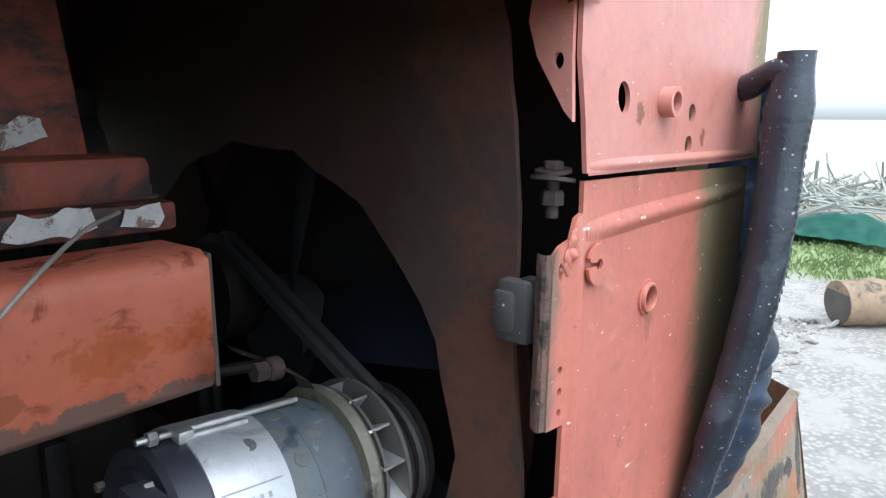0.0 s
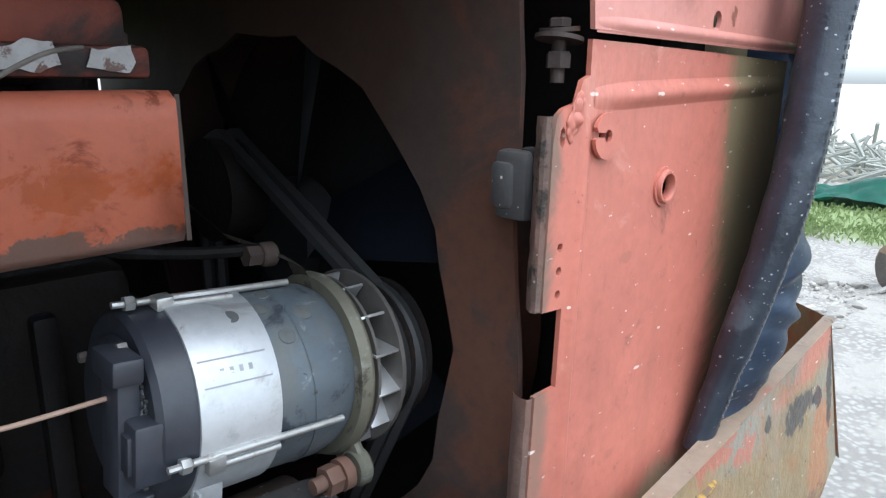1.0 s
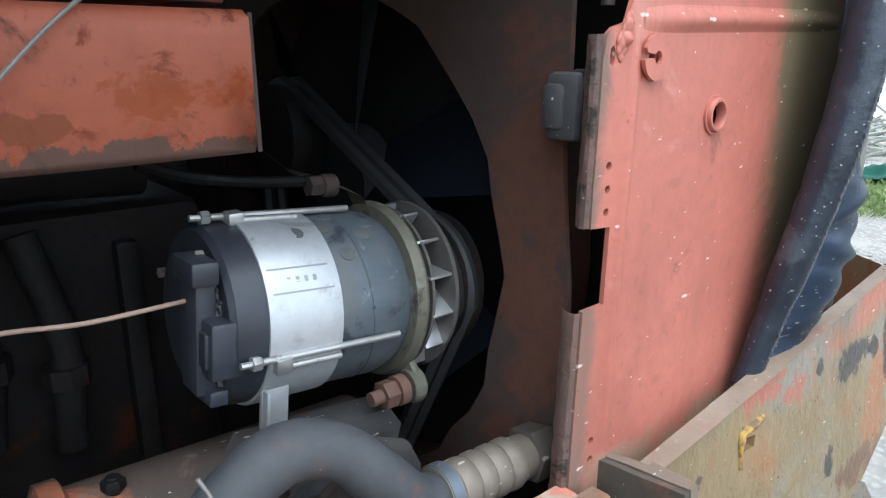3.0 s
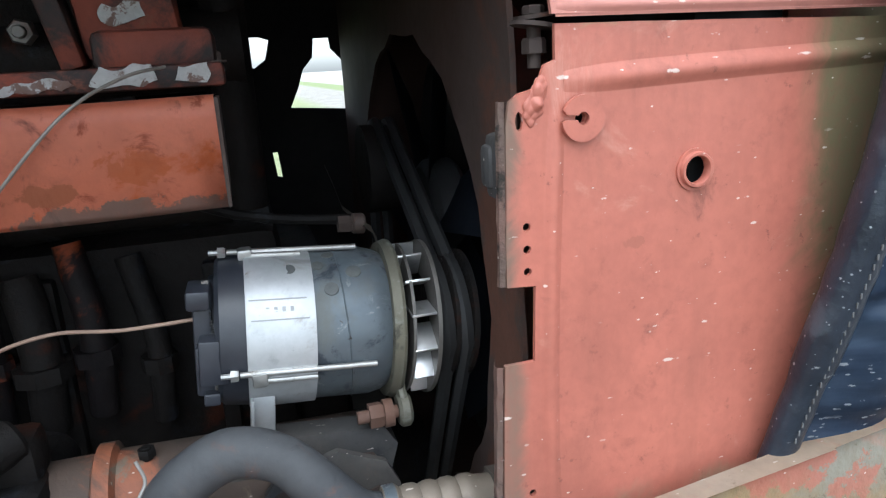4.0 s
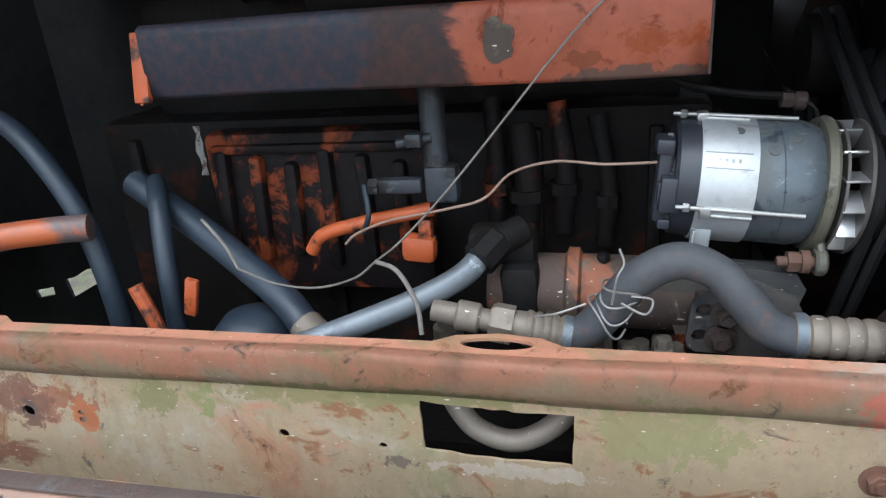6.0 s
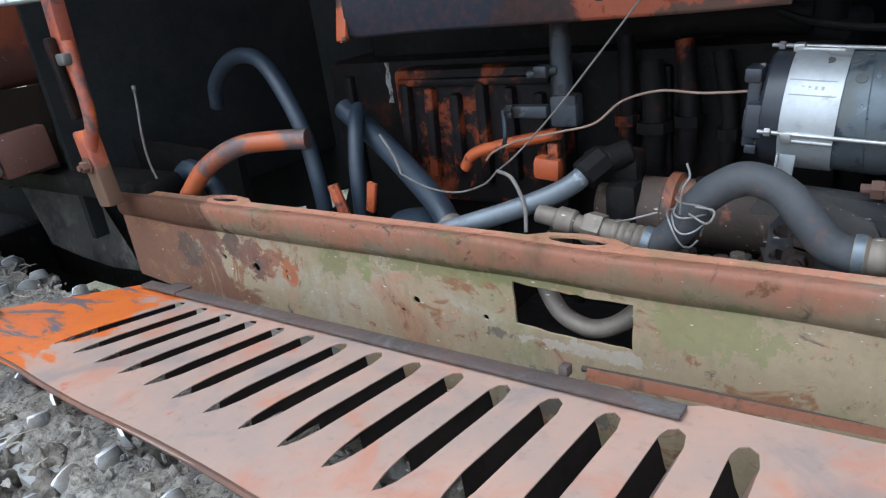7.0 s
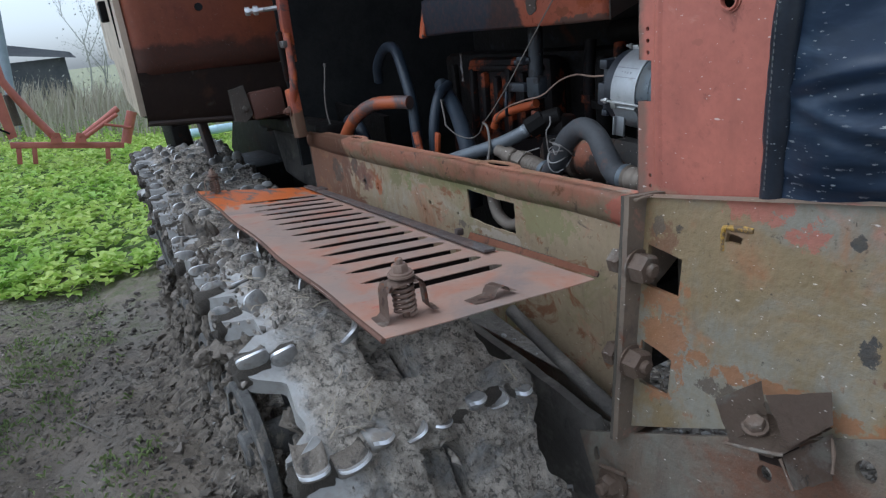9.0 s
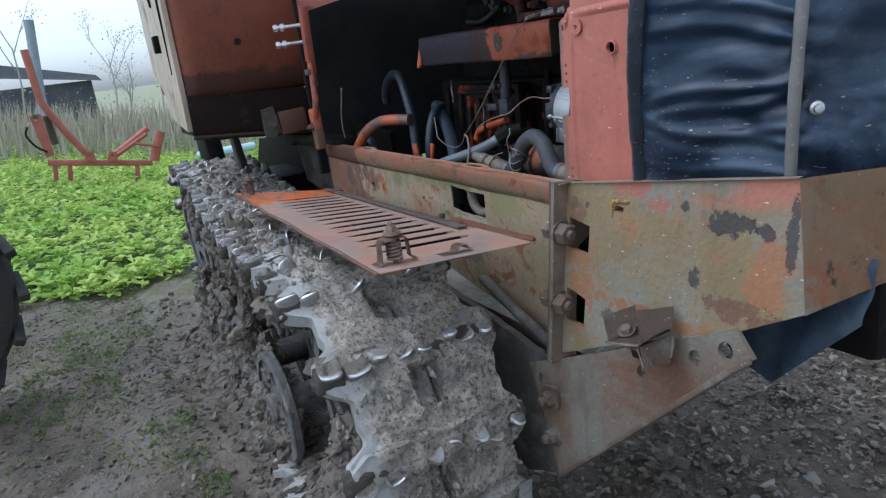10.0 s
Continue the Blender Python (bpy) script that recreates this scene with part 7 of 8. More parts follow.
    def knuckle_mesh():
        bm = BM()
        lathe(bm, (0, -1, 0), (0, 1, 0), [(0, 0), (0, 0.72), (0.08, 0.9), (0.2, 0.98), (0.7, 1.0), (1.3, 0.98), (1.8, 0.97), (1.92, 0.9), (2, 0.72), (2, 0)], 18)
        for v in bm.verts:
            v.co *= 1 + 0.22 * noise.noise(v.co * 2.3) + 0.1 * noise.noise(v.co * 5)
        return mesh_of("hinge_knuckle", bm, [clod_soil], 60)

    def horn_mesh():
        bm = BM()
        box(bm, (0.0, 0.02, -0.05), (0.07, 0.03, 0.07), bev=0.01)
        return mesh_of("guide_horn", bm, [link_surface], 40)

    links = [link_mesh(s) for s in (1.0, 2.3, 3.7, 5.1, 6.4, 7.9)]
    lugs = [tongue_mesh(), tooth_mesh(0.042, 0.2), blade_mesh(), loop_mesh()]
    knuckle, horn = knuckle_mesh(), horn_mesh()
    inv = tractor.matrix_basis.inverted()
    random.seed(3)

    def child(name, me, parent, m):
        c = new(name, me)
        c.parent, c.matrix_basis = parent, m
        return c
    first = min(range(len(path)), key=lambda i: (path[i] - Vector((0.02, 0, 0.957))).length)
    for k in range(count):
        s = acc[first] + 0.07 + k * pitch
        p, d = at(s), (at(s + 0.08) - at(s - 0.08)).normalized()
        yv = Vector((0, 1, 0))
        n = d.cross(yv).normalized()
        if n.dot(p - Vector((-1.4, 0, 0.5))) < 0:
            n = -n
        u = yv.cross(n)
        m = Matrix.Translation((p.x, Y0 - 0.075 * min(0.0, p.x) + 0.014 * (random.random() - 0.5), p.z)) @ Matrix((u, yv, n)).transposed().to_4x4()
        m = m @ Matrix.Rotation(radians(random.uniform(-2.5, 2.5)), 4, 'Y')
        ob = new("track_link", links[random.randrange(6)])
        ob.parent, ob.matrix_parent_inverse, ob.matrix_basis = tractor, inv, m
        for v, kind, turn in ((-0.198, 0, 0.0), (-0.135, 3, 0.1), (-0.14, 0, 0.3), (-0.078, 1, 0.05), (-0.028, 2, 0.5), (0.03, 2, -0.2), (0.095, 1, 0.1), (0.13, 2, 0.5), (0.17, 2, -0.2), (0.2, 1, -0.2)):
            if random.random() < {0: 0.05, 1: 0.12, 2: 0.2, 3: 0.72}[kind] or (v == -0.14 and len(ob.children) > 1):
                continue
            place = Matrix.Translation((-0.07 + random.uniform(-0.012, 0.012), v + random.uniform(-0.01, 0.01), 0.018 + random.uniform(-0.012, 0.004)))
            spin = Euler((random.uniform(-0.15, 0.15), random.uniform(-0.3, 0.2), turn + random.uniform(-0.25, 0.25) + (math.pi if kind == 2 and random.random() < 0.4 else 0))).to_matrix().to_4x4()
            child("lug", lugs[kind], ob, place @ spin @ Matrix.Diagonal((random.uniform(0.8, 1.0), random.uniform(0.75, 1.0), random.uniform(0.7, 1.0), 1)))
        for v, half, rr in ((-0.2, 0.03, 0.026), (-0.14, 0.026, 0.022), (0.06, 0.024, 0.02), (0.13, 0.024, 0.02), (0.2, 0.03, 0.024)):
            child("hinge_knuckle", knuckle, ob, Matrix.Translation((-0.07, v + random.uniform(-0.006, 0.006), 0.002)) @ Matrix.Rotation(random.uniform(0, 6), 4, 'Y') @ Matrix.Diagonal((rr * 1.2, half, rr, 1)))
        child("guide_horn", horn, ob, Matrix())
    # wheels
    def wheel(x, z, r, y0=-0.47, y1=-0.18):
        bm = BM()
        for y in (y0, y1 - 0.05):
            lathe(bm, (x, y, z), (0, 1, 0), [(0.0, r * 0.86), (0.0, r * 0.97), (0.005, r), (0.032, r), (0.037, r * 0.97), (0.037, r * 0.88)], 40, closed=True)
            web = [(x + r * 0.86 * math.cos(radians(10 * k)), z + r * 0.86 * math.sin(radians(10 * k))) for k in range(36)]
            eyes = [oval((x + r * 0.56 * math.cos(radians(60 * k + 15)), z + r * 0.56 * math.sin(radians(60 * k + 15))), r * 0.2, r * 0.15, 12, radians(60 * k + 105)) for k in range(6)] if r > 0.15 else []
            plate(bm, web, eyes, 0.02, xz(y + 0.012))
        cyl(bm, (x, y0 - 0.02, z), (x, y1, z), min(0.06, r * 0.5), 18, bev=0.01)
        for v in bm.verts:
            v.co.y += 0.006 * noise.noise(v.co * 24)
        w = part("road_wheel", bm, wheel_mud_steel, tractor, "mud-caked pierced steel track wheel")
        for i in range(6):
            bm = BM()
            a = radians(60 * i)
            bolt(bm, (x + r * 0.26 * math.cos(a), y0 + 0.02, z + r * 0.26 * math.sin(a)), (0, -1, 0), 0.009, 0.01)
            part("hub_bolt", bm, wheel_mud_steel, w)
    for x in (-0.91, -1.4, -1.9, -2.4):
        wheel(x, 0.255, 0.22, -0.495 - 0.03 * x, -0.2 - 0.04 * x)
    wheel(-0.1, 0.575, 0.365, -0.4, -0.18)
    wheel(-2.9, 0.575, 0.37, -0.325, -0.035)
    for x in (-1.1, -2.0):
        wheel(x, 0.8, 0.1, -0.36, -0.12)
    # caked mud on the lower run, crumbling outwards
    def lump(bm, p, size):
        vs = bmesh.ops.create_icosphere(bm, subdivisions=5, radius=1.0, matrix=Matrix.Translation(p) @ Matrix.Diagonal((*size, 1)))["verts"]
        for v in vs:
            away = (v.co - p).normalized()
            v.co += away * (0.03 * (noise.voronoi(v.co * 38)[0][0] - 0.4) + 0.014 * (noise.voronoi(v.co * 95)[0][0] - 0.4))
            v.co += Vector(((v.co.x - p.x), (v.co.y - p.y), (v.co.z - p.z) * 0.6)) * (0.9 * noise.noise(v.co * 17) + 0.35 * noise.noise(v.co * 45) + 0.2 * noise.noise(v.co * 110))

    bm = BM()
    rows = []
    for i in range(520):
        x = -2.75 + 2.85 * i / 519
        row = []
        hi = 0.2 + 0.14 * noise.noise((x * 2.9, 0.3, 0)) + 0.12 * noise.noise((x * 8, 1, 0)) - 0.1 * math.exp(-((x + 0.8) / 0.22) ** 2)
        for j in range(46):
            t = j / 45
            y = -0.72 + 0.32 * t ** 0.8 - 0.03 * x
            z = hi * t ** 1.25 - 0.03
            p = Vector((x, y, z))
            f = noise.fractal(p * 10, 0.6, 2.1, 5)
            c = noise.voronoi(p * 22)[0][0] - 0.35
            row.append(bm.verts.new((x + 0.02 * f, y + 0.05 * f + 0.05 * c, z + 0.04 * f - 0.035 * c)))
        rows.append(row)
    for a, c in zip(rows, rows[1:]):
        for j in range(45):
            bm.faces.new((a[j], c[j], c[j + 1], a[j + 1]))
    part("caked_mud", bm, clod_soil, tractor, "lumpy dark mud caked along the lower track run")
    random.seed(11)
    rng = np.random.default_rng(11)
    tv, tf = stone_template(1)
    verts, faces = [], []
    for i in range(5000):
        s = random.random() * acc[-1]
        p = at(s)
        if p.z < 0.3:
            continue
        y = Y0 - 0.075 * min(0.0, p.x) + random.uniform(-0.23, 0.21)
        if noise.noise((p.x * 6, y * 6, p.z * 6)) < -0.05:
            continue
        d = (at(s + 0.08) - at(s - 0.08)).normalized()
        n = d.cross(Vector((0, 1, 0)))
        if n.dot(p - Vector((-1.4, 0, 0.5))) < 0:
            n = -n
        c = Vector((p.x, y, p.z)) + n * 0.024
        r = 0.003 + 0.007 * random.random() ** 3
        m = np.array(Euler((random.uniform(0, 6), random.uniform(0, 6), 0)).to_matrix() @ Matrix.Diagonal((r * 1.4, r, r * 0.7)))
        faces.append(tf + len(verts) * len(tv))
        verts.append((tv * (1 + rng.uniform(-0.35, 0.35, (len(tv), 1)))) @ m.T + np.array(c))
    me = bpy.data.meshes.new("crumbled_mud")
    me.from_pydata(np.concatenate(verts).tolist(), [], np.concatenate(faces).tolist())
    me.materials.append(mud)
    crumbs = new("crumbled_mud", me)
    crumbs.parent, crumbs.matrix_parent_inverse = tractor, inv
    tagged(crumbs, kind="stuff")
    # straw caught on the links
    random.seed(12)
    bm = BM()
    for i in range(900):
        s = random.random() * acc[-1]
        p = at(s)
        if p.z < 0.45 or p.x < -1.9:
            continue
        y = Y0 - 0.075 * min(0.0, p.x) + random.uniform(-0.17, 0.2)
        if noise.noise((p.x * 5, y * 5, p.z * 5 + 3)) < 0.02:
            continue
        d = (at(s + 0.08) - at(s - 0.08)).normalized()
        n = d.cross(Vector((0, 1, 0)))
        if n.dot(p - Vector((-1.4, 0, 0.5))) < 0:
            n = -n
        a, l = random.uniform(0, 6.3), random.uniform(0.008, 0.032)
        w = (d * math.cos(a) + Vector((0, 1, 0)) * math.sin(a)) * l
        c = Vector((p.x, y, p.z)) + n * random.uniform(0.027, 0.036)
        tube(bm, [c - w, c + n * random.uniform(0.0, 0.006) + w.cross(n) * random.uniform(-0.3, 0.3), c + w], random.uniform(0.0006, 0.0013), 4, 3)
    tagged(part("straw", bm, straw_mat, tractor), kind="stuff")
    # mud hanging from the outer ends of the upper run
    for i in range(34):
        x = -2.7 + 2.55 * i / 33 + random.uniform(-0.03, 0.03)
        bm = BM()
        y = Y0 - 0.075 * min(0.0, x) - 0.17
        drop = random.choice((0.03, 0.05, 0.08, 0.15)) if x < -0.95 else random.choice((0.03, 0.04, 0.05))
        lump(bm, Vector((x, y + random.uniform(0.0, 0.05), 0.925 - drop)), (random.uniform(0.035, 0.06), random.uniform(0.035, 0.05), drop + 0.02))
        part("hanging_mud", bm, clod_soil, tractor, angle=70)
    # muddy idler fork beside the track
    bm = BM()
    plate(bm, ragged([(-0.25, 0.84), (0.1, 0.8), (0.28, 0.77), (0.33, 0.62), (0.33, 0.46), (0.2, 0.4), (-0.2, 0.42)], 0.03, 0.008, 3.0), [oval((0.05, 0.575), 0.05, 0.05, 18)], 0.02, xz(-0.07))
    part("idler_fork", bm, mud_plate, tractor, "mud-splashed steel idler fork")
    # mud on the idler and under the front of the track
    for i in range(7):
        a = radians(random.uniform(190, 330))
        bm = BM()
        lump(bm, Vector((-0.1 + 0.24 * math.sin(a), -0.4 + random.uniform(-0.02, 0.05), 0.575 + 0.24 * math.cos(a))), (random.uniform(0.05, 0.09), 0.045, random.uniform(0.05, 0.1)))
        part("wheel_mud", bm, clod_soil, tractor, angle=70)
    for wx, wz, wr, wy in ((-0.96, 0.2, 0.15, -0.435), (-1.27, 0.3, 0.25, -0.42), (-1.55, 0.24, 0.22, -0.42), (-2.05, 0.3, 0.22, -0.4), (-2.35, 0.3, 0.25, -0.39)):
        for i in range(11):
            a = radians(random.uniform(0, 360))
            r = wr * random.uniform(0.15, 0.95)
            bm = BM()
            lump(bm, Vector((wx + r * math.sin(a), wy + random.uniform(-0.03, 0.02), wz + r * math.cos(a))), (random.uniform(0.03, 0.08), 0.035, random.uniform(0.04, 0.1)))
            part("wheel_mud", bm, clod_soil, tractor, angle=70)


track()


# ---- louvred cover on the track ----
def louvre():
    top = thing("louvred_side_cover", (-0.35, -0.28, 1.05), "rusty louvred steel side cover lying on the track", "cover panel")
    A, B, C = Vector((-1.241, -0.382, 1.039)), Vector((0.342, -0.474, 1.095)), Vector((0.343, -0.106, 1.07))
    ex = (B - A).normalized()
    n = ex.cross(C - B).normalized()
    ey = n.cross(ex)
    M = Matrix((ex, ey, n)).transposed().to_4x4()
    M.translation = A
    inv = M.inverted()
    loc = lambda x, y: tuple((inv @ Vector((x, y, 1.07)))[:2])
    out = [loc(*p) for p in ((-1.241, -0.382), (-0.5, -0.427), (0.342, -0.474), (0.343, -0.106), (0.12, -0.105), (0.1, -0.115), (-0.955, -0.075))]
    slots = []
    for i in range(15):
        a, b = Vector((0.172 - 0.0733 * i, -0.401 + 0.0049 * i)), Vector((0.176 - 0.0687 * i, -0.161 + 0.0026 * i))
        d = (b - a).normalized()
        s = Vector((-d.y, d.x))
        w = 0.0146
        slots.append([loc(*(a + d * u + s * v)) for u, v in ((0, 0), (0.008, -w * 0.42), (0.022, -w * 0.78), (0.05, -w), ((b - a).length - 0.03, -w * 0.95), ((b - a).length - 0.008, -w * 0.6), ((b - a).length, w * 0.1), ((b - a).length - 0.006, w * 0.75), ((b - a).length - 0.02, w), (0.07, w), (0.034, w * 0.7), (0.014, w * 0.35))])
    bm = BM()
    plate(bm, ragged(out, 0.06, 0.003), slots, 0.0016, M)
    ob = part("cover_sheet", bm, cover_rust, top, smooth=False)
    for sl in slots:
        a, b = Vector(sl[9]), Vector(sl[8])
        c, d = Vector(sl[3]), Vector(sl[4])
        if a.x + b.x > c.x + d.x:
            a, b, c, d = c, d, a, b
        bm = BM()
        rows = []
        for q in range(9):
            t = q / 8
            e, f = c.lerp(d, 0.04 + 0.92 * t), a.lerp(b, 0.04 + 0.92 * t)
            bow = 0.1 + 0.9 * math.sin(math.pi * (0.06 + 0.88 * t)) ** 0.6
            rows.append([M @ Vector((*e.lerp(f, u * bow), 0.0008 - z * bow)) for u, z in ((-0.06, 0.0), (0.08, 0.003), (0.24, 0.009), (0.4, 0.018))])
        bent_plate(bm, rows, 0.0014)
        part("louvre_lip", bm, cover_rust, ob)
        # added dark sheet below each slot, in place of the shade there
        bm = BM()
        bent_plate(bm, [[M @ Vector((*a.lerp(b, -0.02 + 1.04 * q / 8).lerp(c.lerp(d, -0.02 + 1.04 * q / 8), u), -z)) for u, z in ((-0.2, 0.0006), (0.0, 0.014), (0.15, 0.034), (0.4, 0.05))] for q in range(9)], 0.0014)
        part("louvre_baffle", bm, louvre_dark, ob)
    # folded rim
    bm = BM()
    tube(bm, [M @ Vector((*loc(-1.241 + 1.583 * k / 12, -0.382 - 0.092 * k / 12 - 0.003 * math.sin(k * 1.7) * (0 < k < 12)), -0.001)) for k in range(13)], 0.0042, 6, 3)
    part("rim", bm, rust_iron, ob)
    bm = BM()
    vs = [(-0.02, -0.105), (0.34, -0.098)]
    for (x0, y0), (x1, y1) in zip(vs, vs[1:]):
        p, q = M @ Vector((*loc(x0, y0), 0.002)), M @ Vector((*loc(x1, y1), 0.002))
        f = bm.faces.new([bm.verts.new(v) for v in (p, q, q + Vector((0, 0.005, 0.008)), p + Vector((0, 0.008, 0.012)))])
        bmesh.ops.solidify(bm, geom=[f], thickness=0.003)
    part("rear_lip", bm, lip_rust, ob)
    # dark tube added in place of the shaded gap behind the rear lip
    bm = BM()
    tube(bm, [M @ Vector((*loc(-0.03, -0.09), 0.008)), M @ Vector((*loc(0.16, -0.088), 0.006)), M @ Vector((*loc(0.335, -0.092), 0.003))], 0.0042, 6, 4, wobble=0.3)
    part("rear_return", bm, rust_dark, ob)
    bm = BM()
    p, q = M @ Vector((*loc(-0.95, -0.1), 0.008)), M @ Vector((*loc(0.105, -0.137), 0.008))
    mid = (p + q) / 2
    d = (q - p)
    rot = Matrix((d.normalized(), n.cross(d).normalized(), n)).transposed()
    box(bm, mid, (d.length, 0.026, 0.006), rot, 0.002)
    box(bm, p + Vector((0.1, 0, 0.006)), (0.05, 0.04, 0.006), rot, 0.002)
    for k in (0.86,):
        box(bm, p + d * k + Vector((0, 0.022, 0.004)), (0.012, 0.016, 0.014), rot, 0.002)
    part("clamp_bar", bm, hinge_grime, top, "flat rusty bar along the cover")

    def latch(x, y, k):
        base = M @ Vector((*loc(x, y), 0.004))
        along, wide = Vector((0.1, 0.995, 0)) * k, Vector((0.995, -0.1, 0)) * k
        bm = BM()
        rows = [(-0.026, 0.05, 0.018), (-0.02, 0.056, 0.02), (0.0, 0.059, 0.021), (0.018, 0.057, 0.018), (0.025, 0.05, 0.014)]
        bent_plate(bm, [[base + along * a + wide * (w * t) + Vector((0, 0, (z - 0.006 * t * t) * k)) for t in (-1, -0.5, 0, 0.5, 1)] for a, z, w in rows], 0.0035)
        lt = part("latch", bm, dusty_rust, top, "rusty spring latch")
        for s, w0, w1 in ((-1, 0.018, 0.021), (1, 0.012, 0.015)):
            bm = BM()
            path = ((0.02, 0.053), (0.026, 0.05), (0.03, 0.042), (0.031, 0.02), (0.032, 0.006), (0.036, 0.002), (0.046, 0.001))
            bent_plate(bm, [[base + along * (a * s) + wide * ((w0 + (w1 - w0) * i / 6) * t) + Vector((0, 0, z * k)) for t in (-1, 0, 1)] for i, (a, z) in enumerate(path)], 0.0035)
            part("strap", bm, dusty_rust, lt)
        bm = BM()
        r, turns = 0.0145 * k, 6
        tube(bm, [base + Vector((r * math.cos(a), r * math.sin(a), (0.004 + 0.0075 * a / (2 * math.pi)) * k)) for a in [i * math.pi / 6 for i in range(12 * turns + 1)]], 0.0028 * k, 6, 2)
        part("spring", bm, dusty_rust, lt, "dusty coil spring")
        bm = BM()
        cyl(bm, base - Vector((0, 0, 0.03 * k)), base + Vector((0, 0, 0.085 * k)), 0.0055 * k, 12, bev=0.001)
        for z, rr, h in ((0.06, 0.019, 0.003), (0.063, 0.0165, 0.003)):
            lathe(bm, base + Vector((0, 0, z * k)), (0.05, 0, 1), [(0, 0), (0, rr * k), (h * k, rr * k), (h * k, 0)], 18)
        nut(bm, base + Vector((0, 0, 0.066 * k)), (0, 0, 1), 0.012 * k, 0.011 * k)
        lathe(bm, base + Vector((0, 0, -0.022 * k)), (0, 0, 1), [(0, 0), (0, 0.021 * k), (0.012 * k, 0.021 * k), (0.012 * k, 0)], 16)
        part("latch_bolt", bm, dusty_rust, lt)
    latch(0.287, -0.41, 1.0)
    latch(-1.12, -0.345, 0.95)
    bm = BM()
    b = M @ Vector((*loc(0.305, -0.27), 0.004))
    bent_plate(bm, [[b + Vector((-0.016, y, z)), b + Vector((0.012, y + 0.004, z))] for y, z in ((-0.045, 0.001), (-0.012, 0.002), (-0.009, 0.008), (-0.004, 0.014), (0.008, 0.015), (0.014, 0.011), (0.017, 0.003), (0.03, 0.001))], 0.003)
    part("loop_handle", bm, dusty_rust, top, "small folded strap handle")


louvre()


# ---- surroundings ----
def terrain(x, y):
    h = -0.02
    if x < -3:
        k = min(1.0, (-3 - x) / 5)
        h += k * (0.06 - 0.13 * max(-7.0, min(7.0, y)))
    return h


def bed(x, y):
    near = max(0.0, 1 - max(abs(x), abs(y)) / 14)
    h = 0.035 * noise.fractal((x * 1.1, y * 1.1, 0.3), 0.9, 2.1, 5) + near * 0.022 * noise.fractal((x * 7, y * 7, 2.0), 0.8, 2.2, 4)
    if -3.2 < x < 0.2 and -1.0 < y < -0.5:
        h += 0.05 * math.sin((y + 1.0) / 0.5 * math.pi) * (0.7 + 0.6 * noise.noise((x * 3, y * 3, 0)))
    return terrain(x, y) + h


def weeds():
    # low leafy weeds behind the tractor, thinning out towards the yard
    random.seed(21)
    bm = BM()
    def leaf(p, d, l, w, up):
        s = d.cross(Vector((0, 0, 1))).normalized() * w
        tip = p + d * l + Vector((0, 0, up))
        mid = p + d * l * 0.5 + Vector((0, 0, up * 0.9 + l * 0.15))
        vs = [bm.verts.new(v) for v in (p, mid + s, tip, mid - s)]
        bm.faces.new((vs[0], vs[1], vs[2]))
        bm.faces.new((vs[0], vs[2], vs[3]))
    made = 0
    while made < 7500:
        x = -3.6 - 15 * random.random() ** 1.5
        y = random.uniform(-5.0, 4.0)
        edge = -4.3 + 0.9 * noise.noise((y * 0.9, 0, 0)) + 0.3 * noise.noise((y * 3, 1, 0))
        if x > edge and not (noise.noise((x * 1.3, y * 1.3, 4)) > 0.3 and x > -6):
            continue
        made += 1
        base = Vector((x, y, terrain(x, y)))
        h = random.uniform(0.06, 0.2) * (1.0 if x < -5 else 0.7)
        for k in range(7):
            a = random.uniform(0, 2 * math.pi)
            d = Vector((math.cos(a), math.sin(a), 0))
            leaf(base + Vector((random.uniform(-0.05, 0.05), random.uniform(-0.05, 0.05), h * random.uniform(0.3, 1))), d, random.uniform(0.05, 0.12), random.uniform(0.02, 0.042), random.uniform(-0.03, 0.05))
    part_ob = part("weeds", bm, leaf_mat, None, smooth=False)
    tagged(part_ob, "bright green low leafy weeds covering the ground", "weeds", kind="stuff")
    # short grass tufts in the yard
    bm = BM()
    for i in range(2200):
        x, y = random.uniform(-5.0, 0.8), random.uniform(-2.4, -0.72)
        if 0.6 * noise.noise((x * 1.1, y * 1.4, 7)) + 0.4 * noise.noise((x * 5, y * 5, 2)) + 0.5 * random.random() < 0.35:
            continue
        for k in range(9):
            a = random.uniform(0, 2 * math.pi)
            leaf(Vector((x + random.uniform(-0.05, 0.05), y + random.uniform(-0.05, 0.05), bed(x, y))), Vector((math.cos(a), math.sin(a), 0)), random.uniform(0.008, 0.034), random.choice((0.0015, 0.0025, 0.006)), random.uniform(0.004, 0.03))
    for i in range(500):
        x, y = random.uniform(7.4, 9.6), random.uniform(-1.5, 5)
        for k in range(8):
            a = random.uniform(0, 2 * math.pi)
            leaf(Vector((x + random.uniform(-0.15, 0.15), y + random.uniform(-0.15, 0.15), terrain(x, y))), Vector((math.cos(a), math.sin(a), 0)), random.uniform(0.03, 0.08), 0.01, random.uniform(0.03, 0.09))
    tagged(part("grass_tufts", bm, grass_mat, None, smooth=False), "short green grass tufts in the muddy yard", "grass", kind="stuff")


weeds()


